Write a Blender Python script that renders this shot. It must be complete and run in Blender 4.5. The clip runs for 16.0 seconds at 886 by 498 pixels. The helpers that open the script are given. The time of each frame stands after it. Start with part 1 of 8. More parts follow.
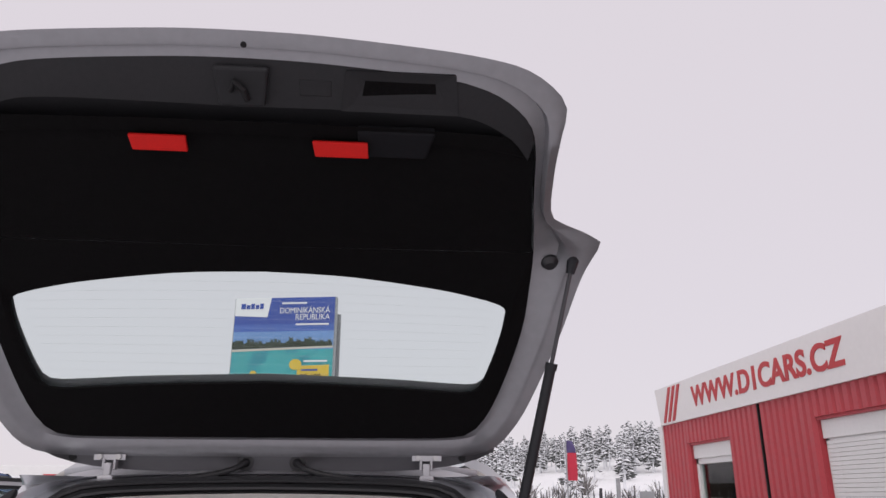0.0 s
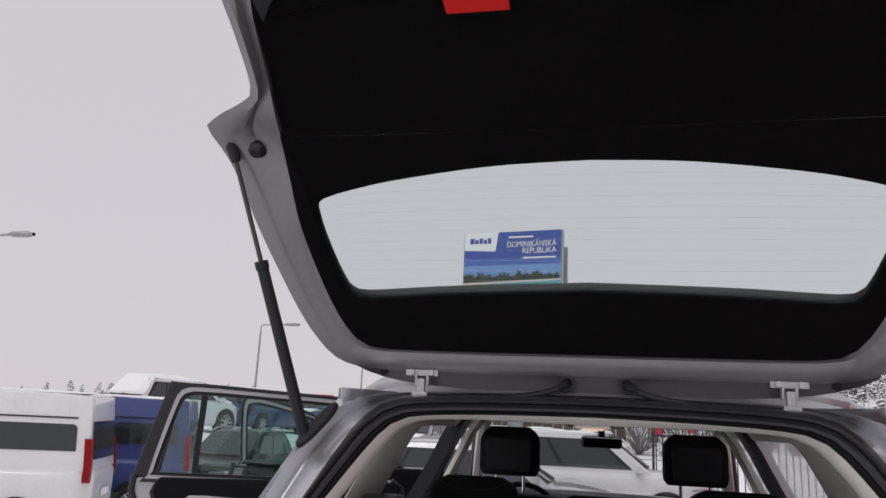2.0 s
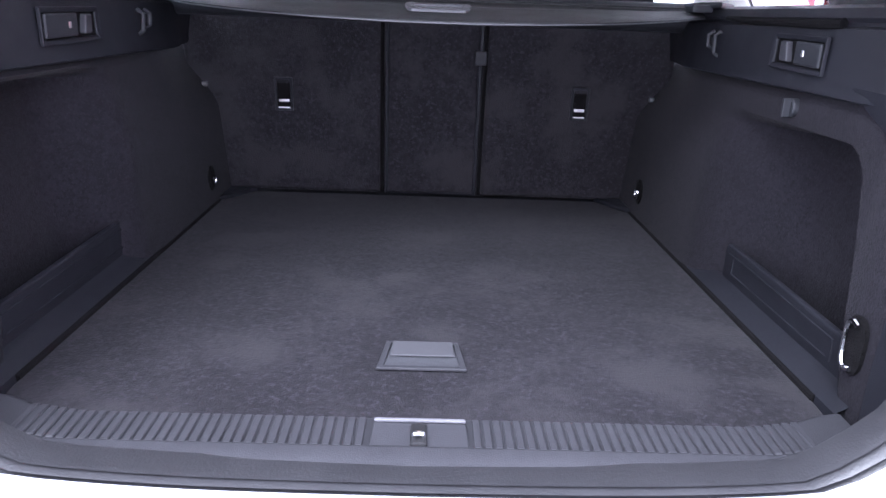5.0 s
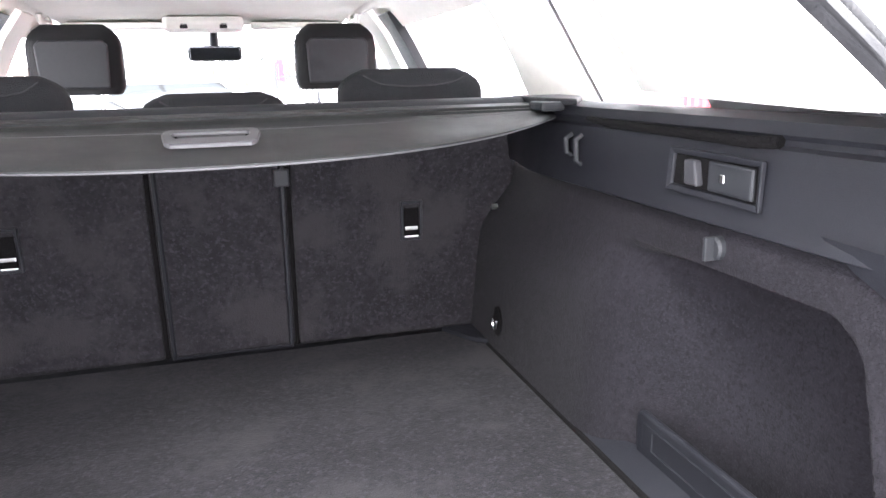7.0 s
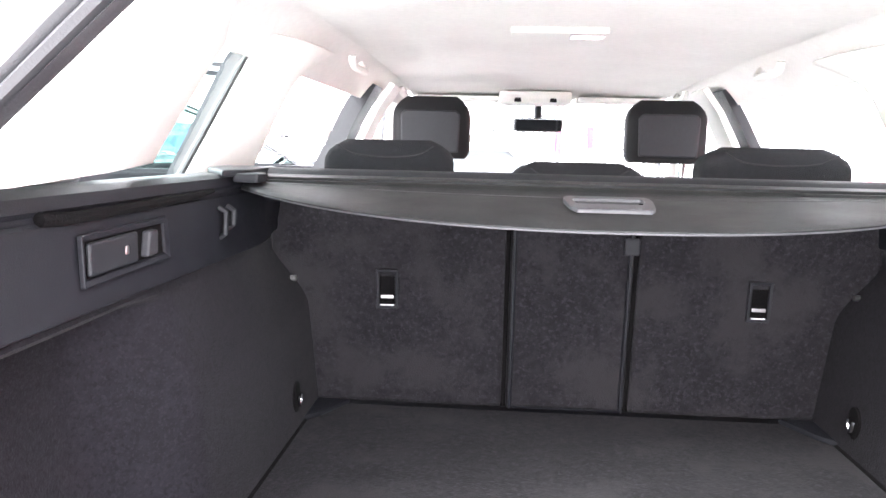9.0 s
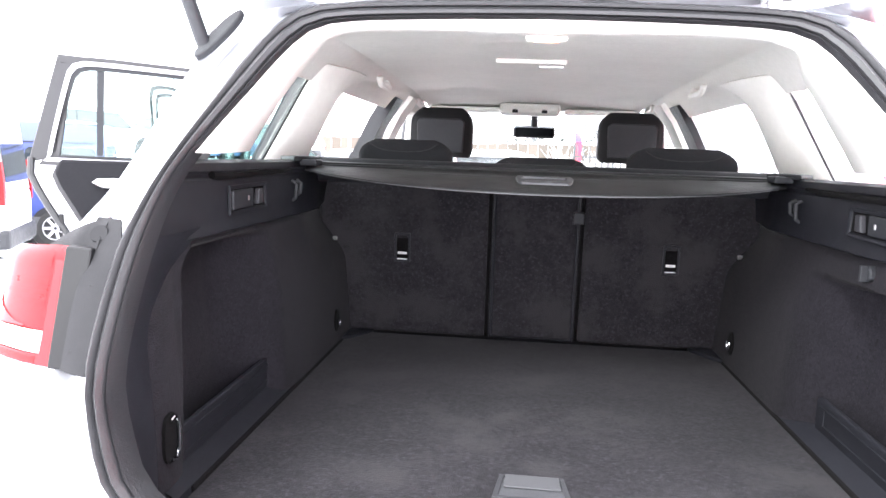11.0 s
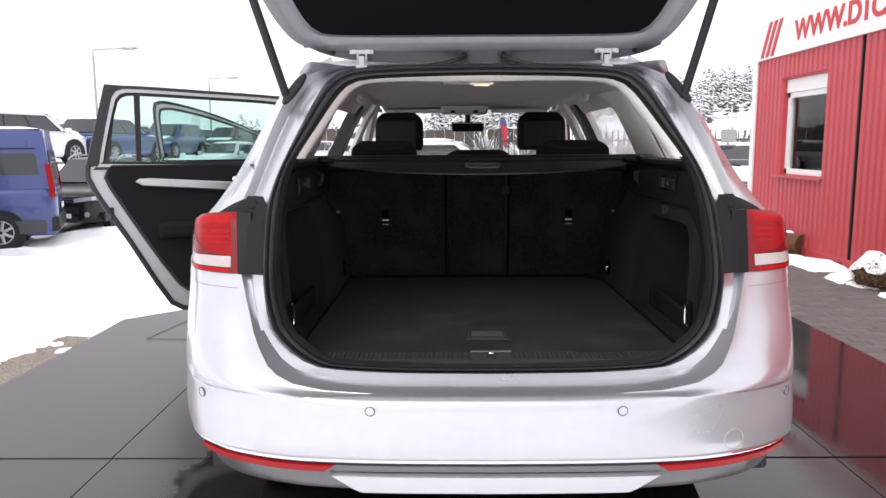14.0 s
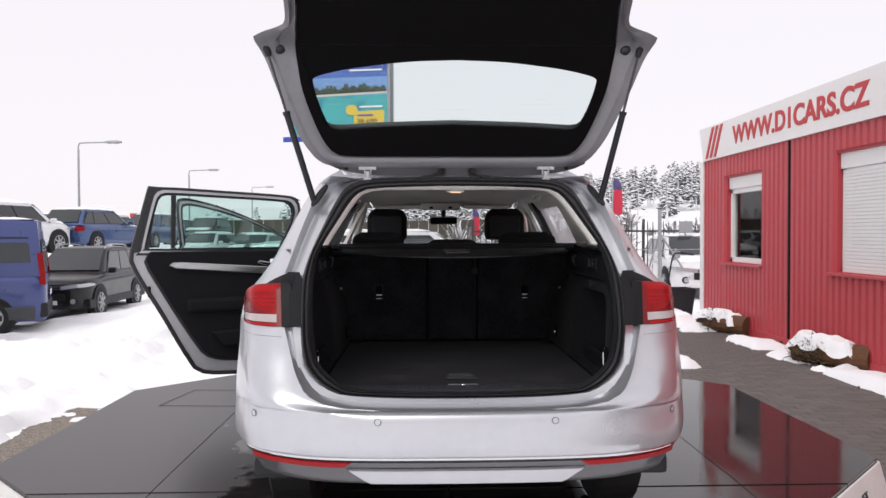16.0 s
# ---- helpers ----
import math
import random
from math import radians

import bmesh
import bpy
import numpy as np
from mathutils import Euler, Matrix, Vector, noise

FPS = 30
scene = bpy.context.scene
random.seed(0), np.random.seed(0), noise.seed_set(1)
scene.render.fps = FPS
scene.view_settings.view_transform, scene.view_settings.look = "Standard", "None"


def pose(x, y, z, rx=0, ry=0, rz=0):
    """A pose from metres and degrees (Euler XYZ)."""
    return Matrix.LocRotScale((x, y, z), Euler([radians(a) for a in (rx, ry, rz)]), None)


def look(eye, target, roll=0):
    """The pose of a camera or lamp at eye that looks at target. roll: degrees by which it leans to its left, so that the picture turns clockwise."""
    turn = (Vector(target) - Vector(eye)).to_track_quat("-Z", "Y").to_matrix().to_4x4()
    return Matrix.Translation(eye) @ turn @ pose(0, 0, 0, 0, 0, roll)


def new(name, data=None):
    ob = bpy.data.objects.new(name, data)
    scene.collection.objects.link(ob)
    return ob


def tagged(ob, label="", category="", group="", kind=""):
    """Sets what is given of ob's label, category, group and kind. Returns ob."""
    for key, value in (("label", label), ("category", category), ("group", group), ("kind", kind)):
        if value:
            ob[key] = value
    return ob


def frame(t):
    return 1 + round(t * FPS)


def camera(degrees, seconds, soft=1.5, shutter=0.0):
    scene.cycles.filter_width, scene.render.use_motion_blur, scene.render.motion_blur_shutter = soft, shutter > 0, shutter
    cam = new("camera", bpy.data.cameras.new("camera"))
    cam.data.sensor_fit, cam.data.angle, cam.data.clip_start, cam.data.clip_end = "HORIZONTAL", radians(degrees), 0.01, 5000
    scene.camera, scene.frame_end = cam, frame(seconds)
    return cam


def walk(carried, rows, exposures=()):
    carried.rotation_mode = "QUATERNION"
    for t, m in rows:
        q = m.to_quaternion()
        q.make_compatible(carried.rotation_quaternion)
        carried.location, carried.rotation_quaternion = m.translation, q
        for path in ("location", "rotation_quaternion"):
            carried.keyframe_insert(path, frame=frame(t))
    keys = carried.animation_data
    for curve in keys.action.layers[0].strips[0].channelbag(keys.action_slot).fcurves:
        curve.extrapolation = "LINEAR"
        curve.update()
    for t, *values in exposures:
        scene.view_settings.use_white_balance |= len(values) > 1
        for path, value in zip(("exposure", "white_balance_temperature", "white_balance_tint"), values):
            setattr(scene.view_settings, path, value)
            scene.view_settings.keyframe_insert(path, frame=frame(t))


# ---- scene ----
cam = camera(61.9, 16.0)

PATH = [
    (0, (0.25, -1.252, 1.389), (0.424, 0.637, 2.024), -0.0),
    (0.3, (0.257, -1.241, 1.423), (0.392, 0.616, 2.154), 0.7),
    (0.5, (0.27, -1.221, 1.44), (0.366, 0.612, 2.233), 0.9),
    (1, (0.249, -1.166, 1.46), (0.073, 0.667, 2.24), 2.6),
    (1.5, (0.166, -1.112, 1.435), (-0.214, 0.719, 2.144), 3.2),
    (2, (0.007, -0.964, 1.378), (-0.408, 0.94, 1.828), 2.7),
    (2.5, (-0.144, -0.858, 1.327), (-0.541, 1.09, 1.553), 1.7),
    (3, (-0.218, -0.781, 1.269), (-0.603, 1.181, 1.231), 0.8),
    (3.5, (-0.234, -0.733, 1.204), (-0.604, 1.209, 0.903), 0.2),
    (4, (-0.187, -0.72, 1.156), (-0.51, 1.199, 0.693), -0.5),
    (4.5, (-0.108, -0.663, 1.143), (-0.237, 1.253, 0.584), 0.8),
    (5, (0.001, -0.544, 1.103), (0.049, 1.361, 0.495), 2.2),
    (5.2, (0.058, -0.509, 1.115), (0.155, 1.38, 0.463), 1.2),
    (7.5, (0.004, -0.027, 1.19), (0.577, 1.85, 0.807), -1.4),
    (8, (-0.048, -0.018, 1.19), (0.345, 1.916, 0.866), -0.9),
    (8.5, (-0.123, -0.046, 1.19), (0.028, 1.928, 0.904), 0.4),
    (9, (-0.152, -0.117, 1.19), (-0.295, 1.859, 0.919), 1.3),
    (9.2, (-0.139, -0.157, 1.184), (-0.399, 1.81, 0.928), 1.0),
    (11.3, (-0.04, -0.811, 1.161), (-0.205, 1.167, 0.91), 2.7),
    (11.5, (-0.051, -0.862, 1.18), (-0.146, 1.116, 0.895), 3.5),
    (12, (-0.048, -1.019, 1.198), (-0.052, 0.959, 0.904), 0.2),
    (12.5, (-0.116, -1.184, 1.193), (-0.034, 0.793, 0.902), 0.4),
    (13, (-0.125, -1.361, 1.185), (-0.043, 0.616, 0.89), -0.6),
    (13.5, (-0.089, -1.557, 1.184), (-0.061, 0.42, 0.888), -0.8),
    (14, (-0.113, -1.714, 1.191), (-0.129, 0.266, 0.909), -0.3),
    (14.5, (-0.181, -1.896, 1.196), (-0.157, 0.087, 0.939), 0.3),
    (15, (-0.188, -2.069, 1.2), (-0.09, -0.086, 0.954), 1.1),
    (15.5, (-0.162, -2.283, 1.196), (-0.086, -0.3, 0.952), 0.9),
    (16, (-0.151, -2.524, 1.195), (-0.095, -0.525, 1.154), -0.2),
]
walk(cam, [(t, look(eye, target, roll)) for t, eye, target, roll in PATH], [(0,-0.15,6500,10),(1.5,-0.2,6500,9),(2.4,-0.45,6480,8),(3.0,-0.35,6450,8),(3.6,-0.2,6350,9),(4.2,0.55,6050,10),(4.5,1.15,5850,11),(5.0,3.05,5450,14),(5.2,3.25,5500,13),(7.5,4.2,6350,4),(9.0,4.25,6350,4),(11.5,3.1,6250,4),(12.5,2.45,6250,3),(13.2,1.65,6300,4),(14.0,0.8,6450,6),(15.5,0.35,6500,6),(16.0,0.25,6500,6)])

# ---- world and sun ----
world = bpy.data.worlds.new("overcast_sky")
scene.world = world
world.use_nodes = True
wt = world.node_tree
wt.nodes.clear()
w_out = wt.nodes.new("ShaderNodeOutputWorld")
w_bg = wt.nodes.new("ShaderNodeBackground")
w_sky = wt.nodes.new("ShaderNodeTexSky")
w_sky.sky_type = 'NISHITA'
w_sky.sun_disc = False
w_sky.sun_elevation = radians(28)
w_sky.sun_rotation = radians(200)
w_mix = wt.nodes.new("ShaderNodeMix")
w_mix.data_type = 'RGBA'
w_mix.inputs[0].default_value = 0.93          # a closed cloud cover hides nearly all of the blue
w_mix.inputs[7].default_value = (8.6, 7.95, 8.55, 1)
wt.links.new(w_sky.outputs[0], w_mix.inputs[6])
wt.links.new(w_mix.outputs[2], w_bg.inputs[0])
w_bg.inputs[1].default_value = 0.1
wt.links.new(w_bg.outputs[0], w_out.inputs[0])

sun = new("sun", bpy.data.lights.new("sun", "SUN"))
sun.data.energy = 0.95
sun.data.angle = radians(30)
sun.data.color = (1.0, 0.97, 0.94)
sun.matrix_world = look((0, 0, 0), (0.35, 0.65, -0.95))


# ---- materials ----
def mat(name, base, rough=0.5, metal=0.0, var=0.12, scale=6.0, bump=0.0, bscale=90.0, coat=0.0, spec=0.5, rvar=0.1, island=0.0):
    m = bpy.data.materials.new(name)
    m.use_nodes = True
    nt = m.node_tree
    b = nt.nodes["Principled BSDF"]
    b.inputs["Roughness"].default_value = rough
    b.inputs["Metallic"].default_value = metal
    b.inputs["Coat Weight"].default_value = coat
    b.inputs["Coat Roughness"].default_value = 0.04
    b.inputs["Specular IOR Level"].default_value = spec
    tc = nt.nodes.new("ShaderNodeTexCoord")
    n1 = nt.nodes.new("ShaderNodeTexNoise")
    n1.inputs["Scale"].default_value = scale
    n1.inputs["Detail"].default_value = 6.0
    n2 = nt.nodes.new("ShaderNodeTexNoise")
    n2.inputs["Scale"].default_value = scale * 9
    n2.inputs["Detail"].default_value = 4.0
    nt.links.new(tc.outputs["Object"], n1.inputs["Vector"])
    nt.links.new(tc.outputs["Object"], n2.inputs["Vector"])
    add = nt.nodes.new("ShaderNodeMath")
    add.operation = 'ADD'
    nt.links.new(n1.outputs["Fac"], add.inputs[0])
    nt.links.new(n2.outputs["Fac"], add.inputs[1])
    rmp = nt.nodes.new("ShaderNodeMapRange")
    rmp.inputs["From Min"].default_value = 0.6
    rmp.inputs["From Max"].default_value = 1.4
    rmp.inputs["To Min"].default_value = 1 - var
    rmp.inputs["To Max"].default_value = 1 + var
    nt.links.new(add.outputs[0], rmp.inputs["Value"])
    val = rmp.outputs[0]
    if island:
        oi = nt.nodes.new("ShaderNodeObjectInfo")
        r2 = nt.nodes.new("ShaderNodeMapRange")
        r2.inputs["To Min"].default_value = 1 - island
        r2.inputs["To Max"].default_value = 1 + island
        nt.links.new(oi.outputs["Random"], r2.inputs["Value"])
        mu = nt.nodes.new("ShaderNodeMath")
        mu.operation = 'MULTIPLY'
        nt.links.new(val, mu.inputs[0])
        nt.links.new(r2.outputs[0], mu.inputs[1])
        val = mu.outputs[0]
    vm = nt.nodes.new("ShaderNodeVectorMath")
    vm.operation = 'SCALE'
    vm.inputs[0].default_value = base
    nt.links.new(val, vm.inputs["Scale"])
    nt.links.new(vm.outputs[0], b.inputs["Base Color"])
    if rvar:
        rr = nt.nodes.new("ShaderNodeMapRange")
        rr.inputs["From Min"].default_value = 0.3
        rr.inputs["From Max"].default_value = 0.7
        rr.inputs["To Min"].default_value = max(0.02, rough * (1 - rvar))
        rr.inputs["To Max"].default_value = min(1, rough * (1 + rvar))
        nt.links.new(n1.outputs["Fac"], rr.inputs["Value"])
        nt.links.new(rr.outputs[0], b.inputs["Roughness"])
    if bump:
        n3 = nt.nodes.new("ShaderNodeTexNoise")
        n3.inputs["Scale"].default_value = bscale
        n3.inputs["Detail"].default_value = 4.0
        nt.links.new(tc.outputs["Object"], n3.inputs["Vector"])
        bp = nt.nodes.new("ShaderNodeBump")
        bp.inputs["Strength"].default_value = bump
        bp.inputs["Distance"].default_value = 0.01
        nt.links.new(n3.outputs["Fac"], bp.inputs["Height"])
        nt.links.new(bp.outputs[0], b.inputs["Normal"])
    return m


def mix_by_noise(m, other, scale, lo, hi, rough=None):
    """Patches of a second colour over a material from mat()."""
    nt = m.node_tree
    b = nt.nodes["Principled BSDF"]
    src = b.inputs["Base Color"].links[0].from_socket
    tc = nt.nodes.new("ShaderNodeTexCoord")
    n = nt.nodes.new("ShaderNodeTexNoise")
    n.inputs["Scale"].default_value = scale
    n.inputs["Detail"].default_value = 8.0
    n.inputs["Roughness"].default_value = 0.62
    nt.links.new(tc.outputs["Object"], n.inputs["Vector"])
    r = nt.nodes.new("ShaderNodeMapRange")
    r.interpolation_type = 'SMOOTHSTEP'
    r.inputs["From Min"].default_value = lo
    r.inputs["From Max"].default_value = hi
    nt.links.new(n.outputs["Fac"], r.inputs["Value"])
    mx = nt.nodes.new("ShaderNodeMix")
    mx.data_type = 'RGBA'
    nt.links.new(r.outputs[0], mx.inputs[0])
    nt.links.new(src, mx.inputs[6])
    mx.inputs[7].default_value = (*other, 1)
    nt.links.new(mx.outputs[2], b.inputs["Base Color"])
    if rough is not None:
        old = b.inputs["Roughness"]
        m2 = nt.nodes.new("ShaderNodeMix")
        nt.links.new(r.outputs[0], m2.inputs[0])
        if old.links:
            nt.links.new(old.links[0].from_socket, m2.inputs[2])
        else:
            m2.inputs[2].default_value = old.default_value
        m2.inputs[3].default_value = rough
        nt.links.new(m2.outputs[0], old)
    return m


def glass(name, tint, gloss_rough=0.0):
    m = bpy.data.materials.new(name)
    m.use_nodes = True
    nt = m.node_tree
    nt.nodes.clear()
    out = nt.nodes.new("ShaderNodeOutputMaterial")
    tr = nt.nodes.new("ShaderNodeBsdfTransparent")
    tr.inputs[0].default_value = (*tint, 1)
    gl = nt.nodes.new("ShaderNodeBsdfGlossy")
    gl.inputs["Roughness"].default_value = gloss_rough
    fr = nt.nodes.new("ShaderNodeFresnel")
    fr.inputs[0].default_value = 1.5
    mx = nt.nodes.new("ShaderNodeMixShader")
    nt.links.new(fr.outputs[0], mx.inputs[0])
    nt.links.new(tr.outputs[0], mx.inputs[1])
    nt.links.new(gl.outputs[0], mx.inputs[2])
    nt.links.new(mx.outputs[0], out.inputs[0])
    return m


M_PAINT = mat("silver_metallic_paint", (0.56, 0.57, 0.60), 0.30, 0.75, 0.04, 3, 0.0, coat=0.7)
M_PAINT_DULL = mat("silver_paint_inside", (0.50, 0.50, 0.52), 0.38, 0.55, 0.06, 5, coat=0.35)
# Silver darkened in the colour for shade and dark reflections on downward faces
M_SILVER_SHADED = mat("shaded_silver_paint", (0.15, 0.15, 0.16), 0.34, 0.5, 0.06, 5, coat=0.15)
# Gate frame's silver, with the reflection of the dark boot put into its colour
M_GATE_SHADED = mat("shaded_silver_gate_paint", (0.235, 0.235, 0.25), 0.36, 0.6, 0.08, 5, coat=0.25)
M_PLASTIC = mat("black_plastic", (0.018, 0.019, 0.022), 0.52, 0, 0.15, 12, 0.15, 700, spec=0.3)
M_PLASTIC_GREY = mat("dark_grey_plastic", (0.05, 0.051, 0.056), 0.42, 0, 0.12, 10, 0.12, 600)
M_SILL = mat("grey_sill_plastic", (0.030, 0.030, 0.034), 0.6, 0, 0.12, 10, 0.12, 500, spec=0.3)
M_RUBBER = mat("black_rubber", (0.018, 0.018, 0.02), 0.42, 0, 0.15, 20, 0.1, 300)
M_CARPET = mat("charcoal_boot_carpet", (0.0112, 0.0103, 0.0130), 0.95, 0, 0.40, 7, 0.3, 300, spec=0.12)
# Lighter carpet copy: the stronger light on floor and seat backs is coloured in
M_CARPET_LIT = mat("charcoal_carpet_lit", (0.0165, 0.0155, 0.0178), 0.95, 0, 0.48, 6, 0.3, 300, spec=0.12)
for m_, sheen, hi, lo in ((M_CARPET, 0.025, 0.018, 0.0075), (M_CARPET_LIT, 0.03, 0.029, 0.0120)):
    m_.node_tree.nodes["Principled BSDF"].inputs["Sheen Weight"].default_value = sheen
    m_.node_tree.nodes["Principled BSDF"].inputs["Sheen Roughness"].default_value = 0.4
    k_ = 1.0 if m_ is M_CARPET_LIT else 1.7
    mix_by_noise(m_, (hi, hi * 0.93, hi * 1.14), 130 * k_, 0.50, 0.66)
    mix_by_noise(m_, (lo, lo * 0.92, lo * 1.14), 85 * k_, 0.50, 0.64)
mix_by_noise(M_CARPET_LIT, (0.026, 0.0245, 0.027), 6.0, 0.48, 0.66)
M_FELT = mat("black_gate_felt", (0.0052, 0.0048, 0.0052), 0.95, 0, 0.25, 9, 0.6, 400, spec=0.1)
M_FABRIC = mat("dark_seat_fabric", (0.021, 0.0215, 0.024), 0.85, 0, 0.18, 14, 0.6, 500, spec=0.2)
M_LEATHER = mat("dark_grey_leatherette", (0.0080, 0.0080, 0.0090), 0.6, 0, 0.1, 10, 0.25, 260, spec=0.2)
M_COVER = mat("dark_vinyl_cover", (0.0125, 0.0130, 0.0135), 0.52, 0, 0.1, 10, 0.2, 500, spec=0.22)
M_BEIGE = mat("light_grey_trim", (0.86, 0.84, 0.79), 0.7, 0, 0.04, 6, 0.15, 300)
M_HEADLINER = mat("light_headliner_cloth", (0.87, 0.85, 0.81), 0.95, 0, 0.05, 8, 0.3, 500, spec=0.1)
M_CHROME = mat("chrome", (0.75, 0.76, 0.78), 0.12, 1.0, 0.03, 10)
M_STEEL = mat("brushed_steel", (0.5, 0.5, 0.5), 0.32, 1.0, 0.08, 20)
M_RED_LENS = mat("red_lamp_lens", (0.25, 0.0035, 0.006), 0.3, 0, 0.35, 22, coat=0.10, spec=0.15)
M_RED_BRIGHT = mat("bright_red_light_bar", (0.36, 0.005, 0.007), 0.3, 0, 0.25, 40, coat=0.08, spec=0.15)
M_RED_DEEP = mat("deep_red_lens", (0.16, 0.003, 0.006), 0.25, 0, 0.12, 9, coat=0.1, spec=0.3)
M_WHITE_LENS = mat("clear_lamp_lens", (0.44, 0.38, 0.38), 0.2, 0, 0.12, 30, coat=0.4)
M_RED_MID = mat("red_bumper_reflector", (0.28, 0.006, 0.010), 0.3, 0, 0.15, 60, coat=0.05, spec=0.3)
M_BAND = mat('matt_black_plastic', (0.0115, 0.0115, 0.0130), 0.70, 0, 0.15, 12, 0.15, 600, spec=0.2)
M_GATEBAND = mat('dark_gate_plastic', (0.018, 0.018, 0.020), 0.6, 0, 0.15, 12, 0.15, 600, spec=0.25)
M_GLOSSBLACK = mat('smooth_black_plastic', (0.008, 0.008, 0.009), 0.5, 0, 0.1, 12, spec=0.18)
M_JAMB = mat('dull_black_jamb_plastic', (0.010, 0.010, 0.012), 0.8, 0, 0.15, 12, 0.15, 500, spec=0.15)
M_RED_REFL = mat("red_reflector", (0.55, 0.010, 0.008), 0.55, 0, 0.1, 30, spec=0.2)
M_GLASS = glass("window_glass", (0.80, 0.90, 0.88))
M_GLASS_GATE = glass("rear_window_glass", (0.79, 0.87, 0.855))
def veiled(name, tint, veil):
    """Glass with a milky scattering veil, in place of glare that whitens the view."""
    m = glass(name, tint)
    nt = m.node_tree
    out = next(n for n in nt.nodes if n.type == 'OUTPUT_MATERIAL')
    src = out.inputs[0].links[0].from_socket
    tl = nt.nodes.new("ShaderNodeBsdfTranslucent")
    tl.inputs[0].default_value = (0.86, 0.90, 0.92, 1)
    tc = nt.nodes.new("ShaderNodeTexCoord")
    mp = nt.nodes.new("ShaderNodeMapping")
    mp.inputs["Scale"].default_value = (9, 9, 2.2)
    nz = nt.nodes.new("ShaderNodeTexNoise")
    nz.inputs["Scale"].default_value = 4.0
    nz.inputs["Detail"].default_value = 7.0
    nt.links.new(tc.outputs["Object"], mp.inputs[0])
    nt.links.new(mp.outputs[0], nz.inputs["Vector"])
    mr = nt.nodes.new("ShaderNodeMapRange")
    mr.inputs["From Min"].default_value = 0.35
    mr.inputs["From Max"].default_value = 0.65
    mr.inputs["To Min"].default_value = veil * 0.92
    mr.inputs["To Max"].default_value = veil * 1.08
    nt.links.new(nz.outputs["Fac"], mr.inputs["Value"])
    mx = nt.nodes.new("ShaderNodeMixShader")
    nt.links.new(mr.outputs[0], mx.inputs[0])
    nt.links.new(src, mx.inputs[1])
    nt.links.new(tl.outputs[0], mx.inputs[2])
    nt.links.new(mx.outputs[0], out.inputs[0])
    return m


M_VEILED = veiled("veiled_side_glass", (0.86, 0.93, 0.92), 0.42)
M_GLASS_CLEAR = glass("clear_glass", (0.93, 0.96, 0.95))
M_MIRROR = mat("mirror_glass", (0.6, 0.62, 0.64), 0.03, 1.0, 0.0, 4, rvar=0)
M_SNOWCAP = mat("snow_cap", (0.91, 0.92, 0.94), 0.75, 0, 0.03, 4, 0.4, 25, spec=0.3)
M_STAGE = mat("wet_black_stage_board", (0.019, 0.0165, 0.0165), 0.07, 0, 0.3, 1.6, 0.015, 40, rvar=0.8, spec=0.42)
def part_dry(m, dry, rough, x_edge):
    """The board dries towards one side of the deck, with a ragged border."""
    nt = m.node_tree
    b = nt.nodes["Principled BSDF"]
    tc = nt.nodes.new("ShaderNodeTexCoord")
    sp = nt.nodes.new("ShaderNodeSeparateXYZ")
    nt.links.new(tc.outputs["Object"], sp.inputs[0])
    nz = nt.nodes.new("ShaderNodeTexNoise")
    nz.inputs["Scale"].default_value = 2.6
    nz.inputs["Detail"].default_value = 7
    nt.links.new(tc.outputs["Object"], nz.inputs["Vector"])
    ad = nt.nodes.new("ShaderNodeMath")
    ad.operation = 'MULTIPLY_ADD'
    ad.inputs[1].default_value = 1.5
    nt.links.new(nz.outputs["Fac"], ad.inputs[0])
    nt.links.new(sp.outputs[0], ad.inputs[2])
    r = nt.nodes.new("ShaderNodeMapRange")
    r.interpolation_type = 'SMOOTHSTEP'
    r.inputs["From Min"].default_value = x_edge + 0.80
    r.inputs["From Max"].default_value = x_edge + 0.68
    nt.links.new(ad.outputs[0], r.inputs["Value"])
    mx = nt.nodes.new("ShaderNodeMix")
    mx.data_type = 'RGBA'
    nt.links.new(r.outputs[0], mx.inputs[0])
    nt.links.new(b.inputs["Base Color"].links[0].from_socket, mx.inputs[6])
    mx.inputs[7].default_value = (*dry, 1)
    nt.links.new(mx.outputs[2], b.inputs["Base Color"])
    m2 = nt.nodes.new("ShaderNodeMix")
    nt.links.new(r.outputs[0], m2.inputs[0])
    nt.links.new(b.inputs["Roughness"].links[0].from_socket, m2.inputs[2])
    m2.inputs[3].default_value = rough
    nt.links.new(m2.outputs[0], b.inputs["Roughness"])


M_STAGE_SIDE = mat("stage_edge_board", (0.78, 0.77, 0.75), 0.5, 0, 0.06, 4)
part_dry(M_STAGE, (0.056, 0.052, 0.053), 0.33, -1.22)
M_PAVER = mat("concrete_paver", (0.135, 0.12, 0.112), 0.8, 0, 0.2, 14, 0.5, 120, island=0.14)
M_JOINT = mat("joint_sand", (0.06, 0.055, 0.05), 0.95, 0, 0.2, 20, 0.3, 100)
M_REDWALL = mat("red_painted_sheet", (0.46, 0.052, 0.066), 0.42, 0, 0.09, 3, 0.05, 40, rvar=0.25)
M_WHITEPAINT = mat("white_painted_metal", (0.80, 0.80, 0.79), 0.4, 0, 0.04, 4)
M_SIGN = mat("white_sign_board", (0.80, 0.78, 0.77), 0.4, 0, 0.03, 2)
M_SIGNRED = mat("sign_red_letter", (0.50, 0.04, 0.045), 0.5, 0, 0.08, 6)
M_SHUTTER = mat("white_shutter", (0.78, 0.78, 0.77), 0.45, 0, 0.04, 6)
M_DARKROOM = mat("dim_room_wall", (0.20, 0.17, 0.15), 0.9, 0, 0.2, 3)
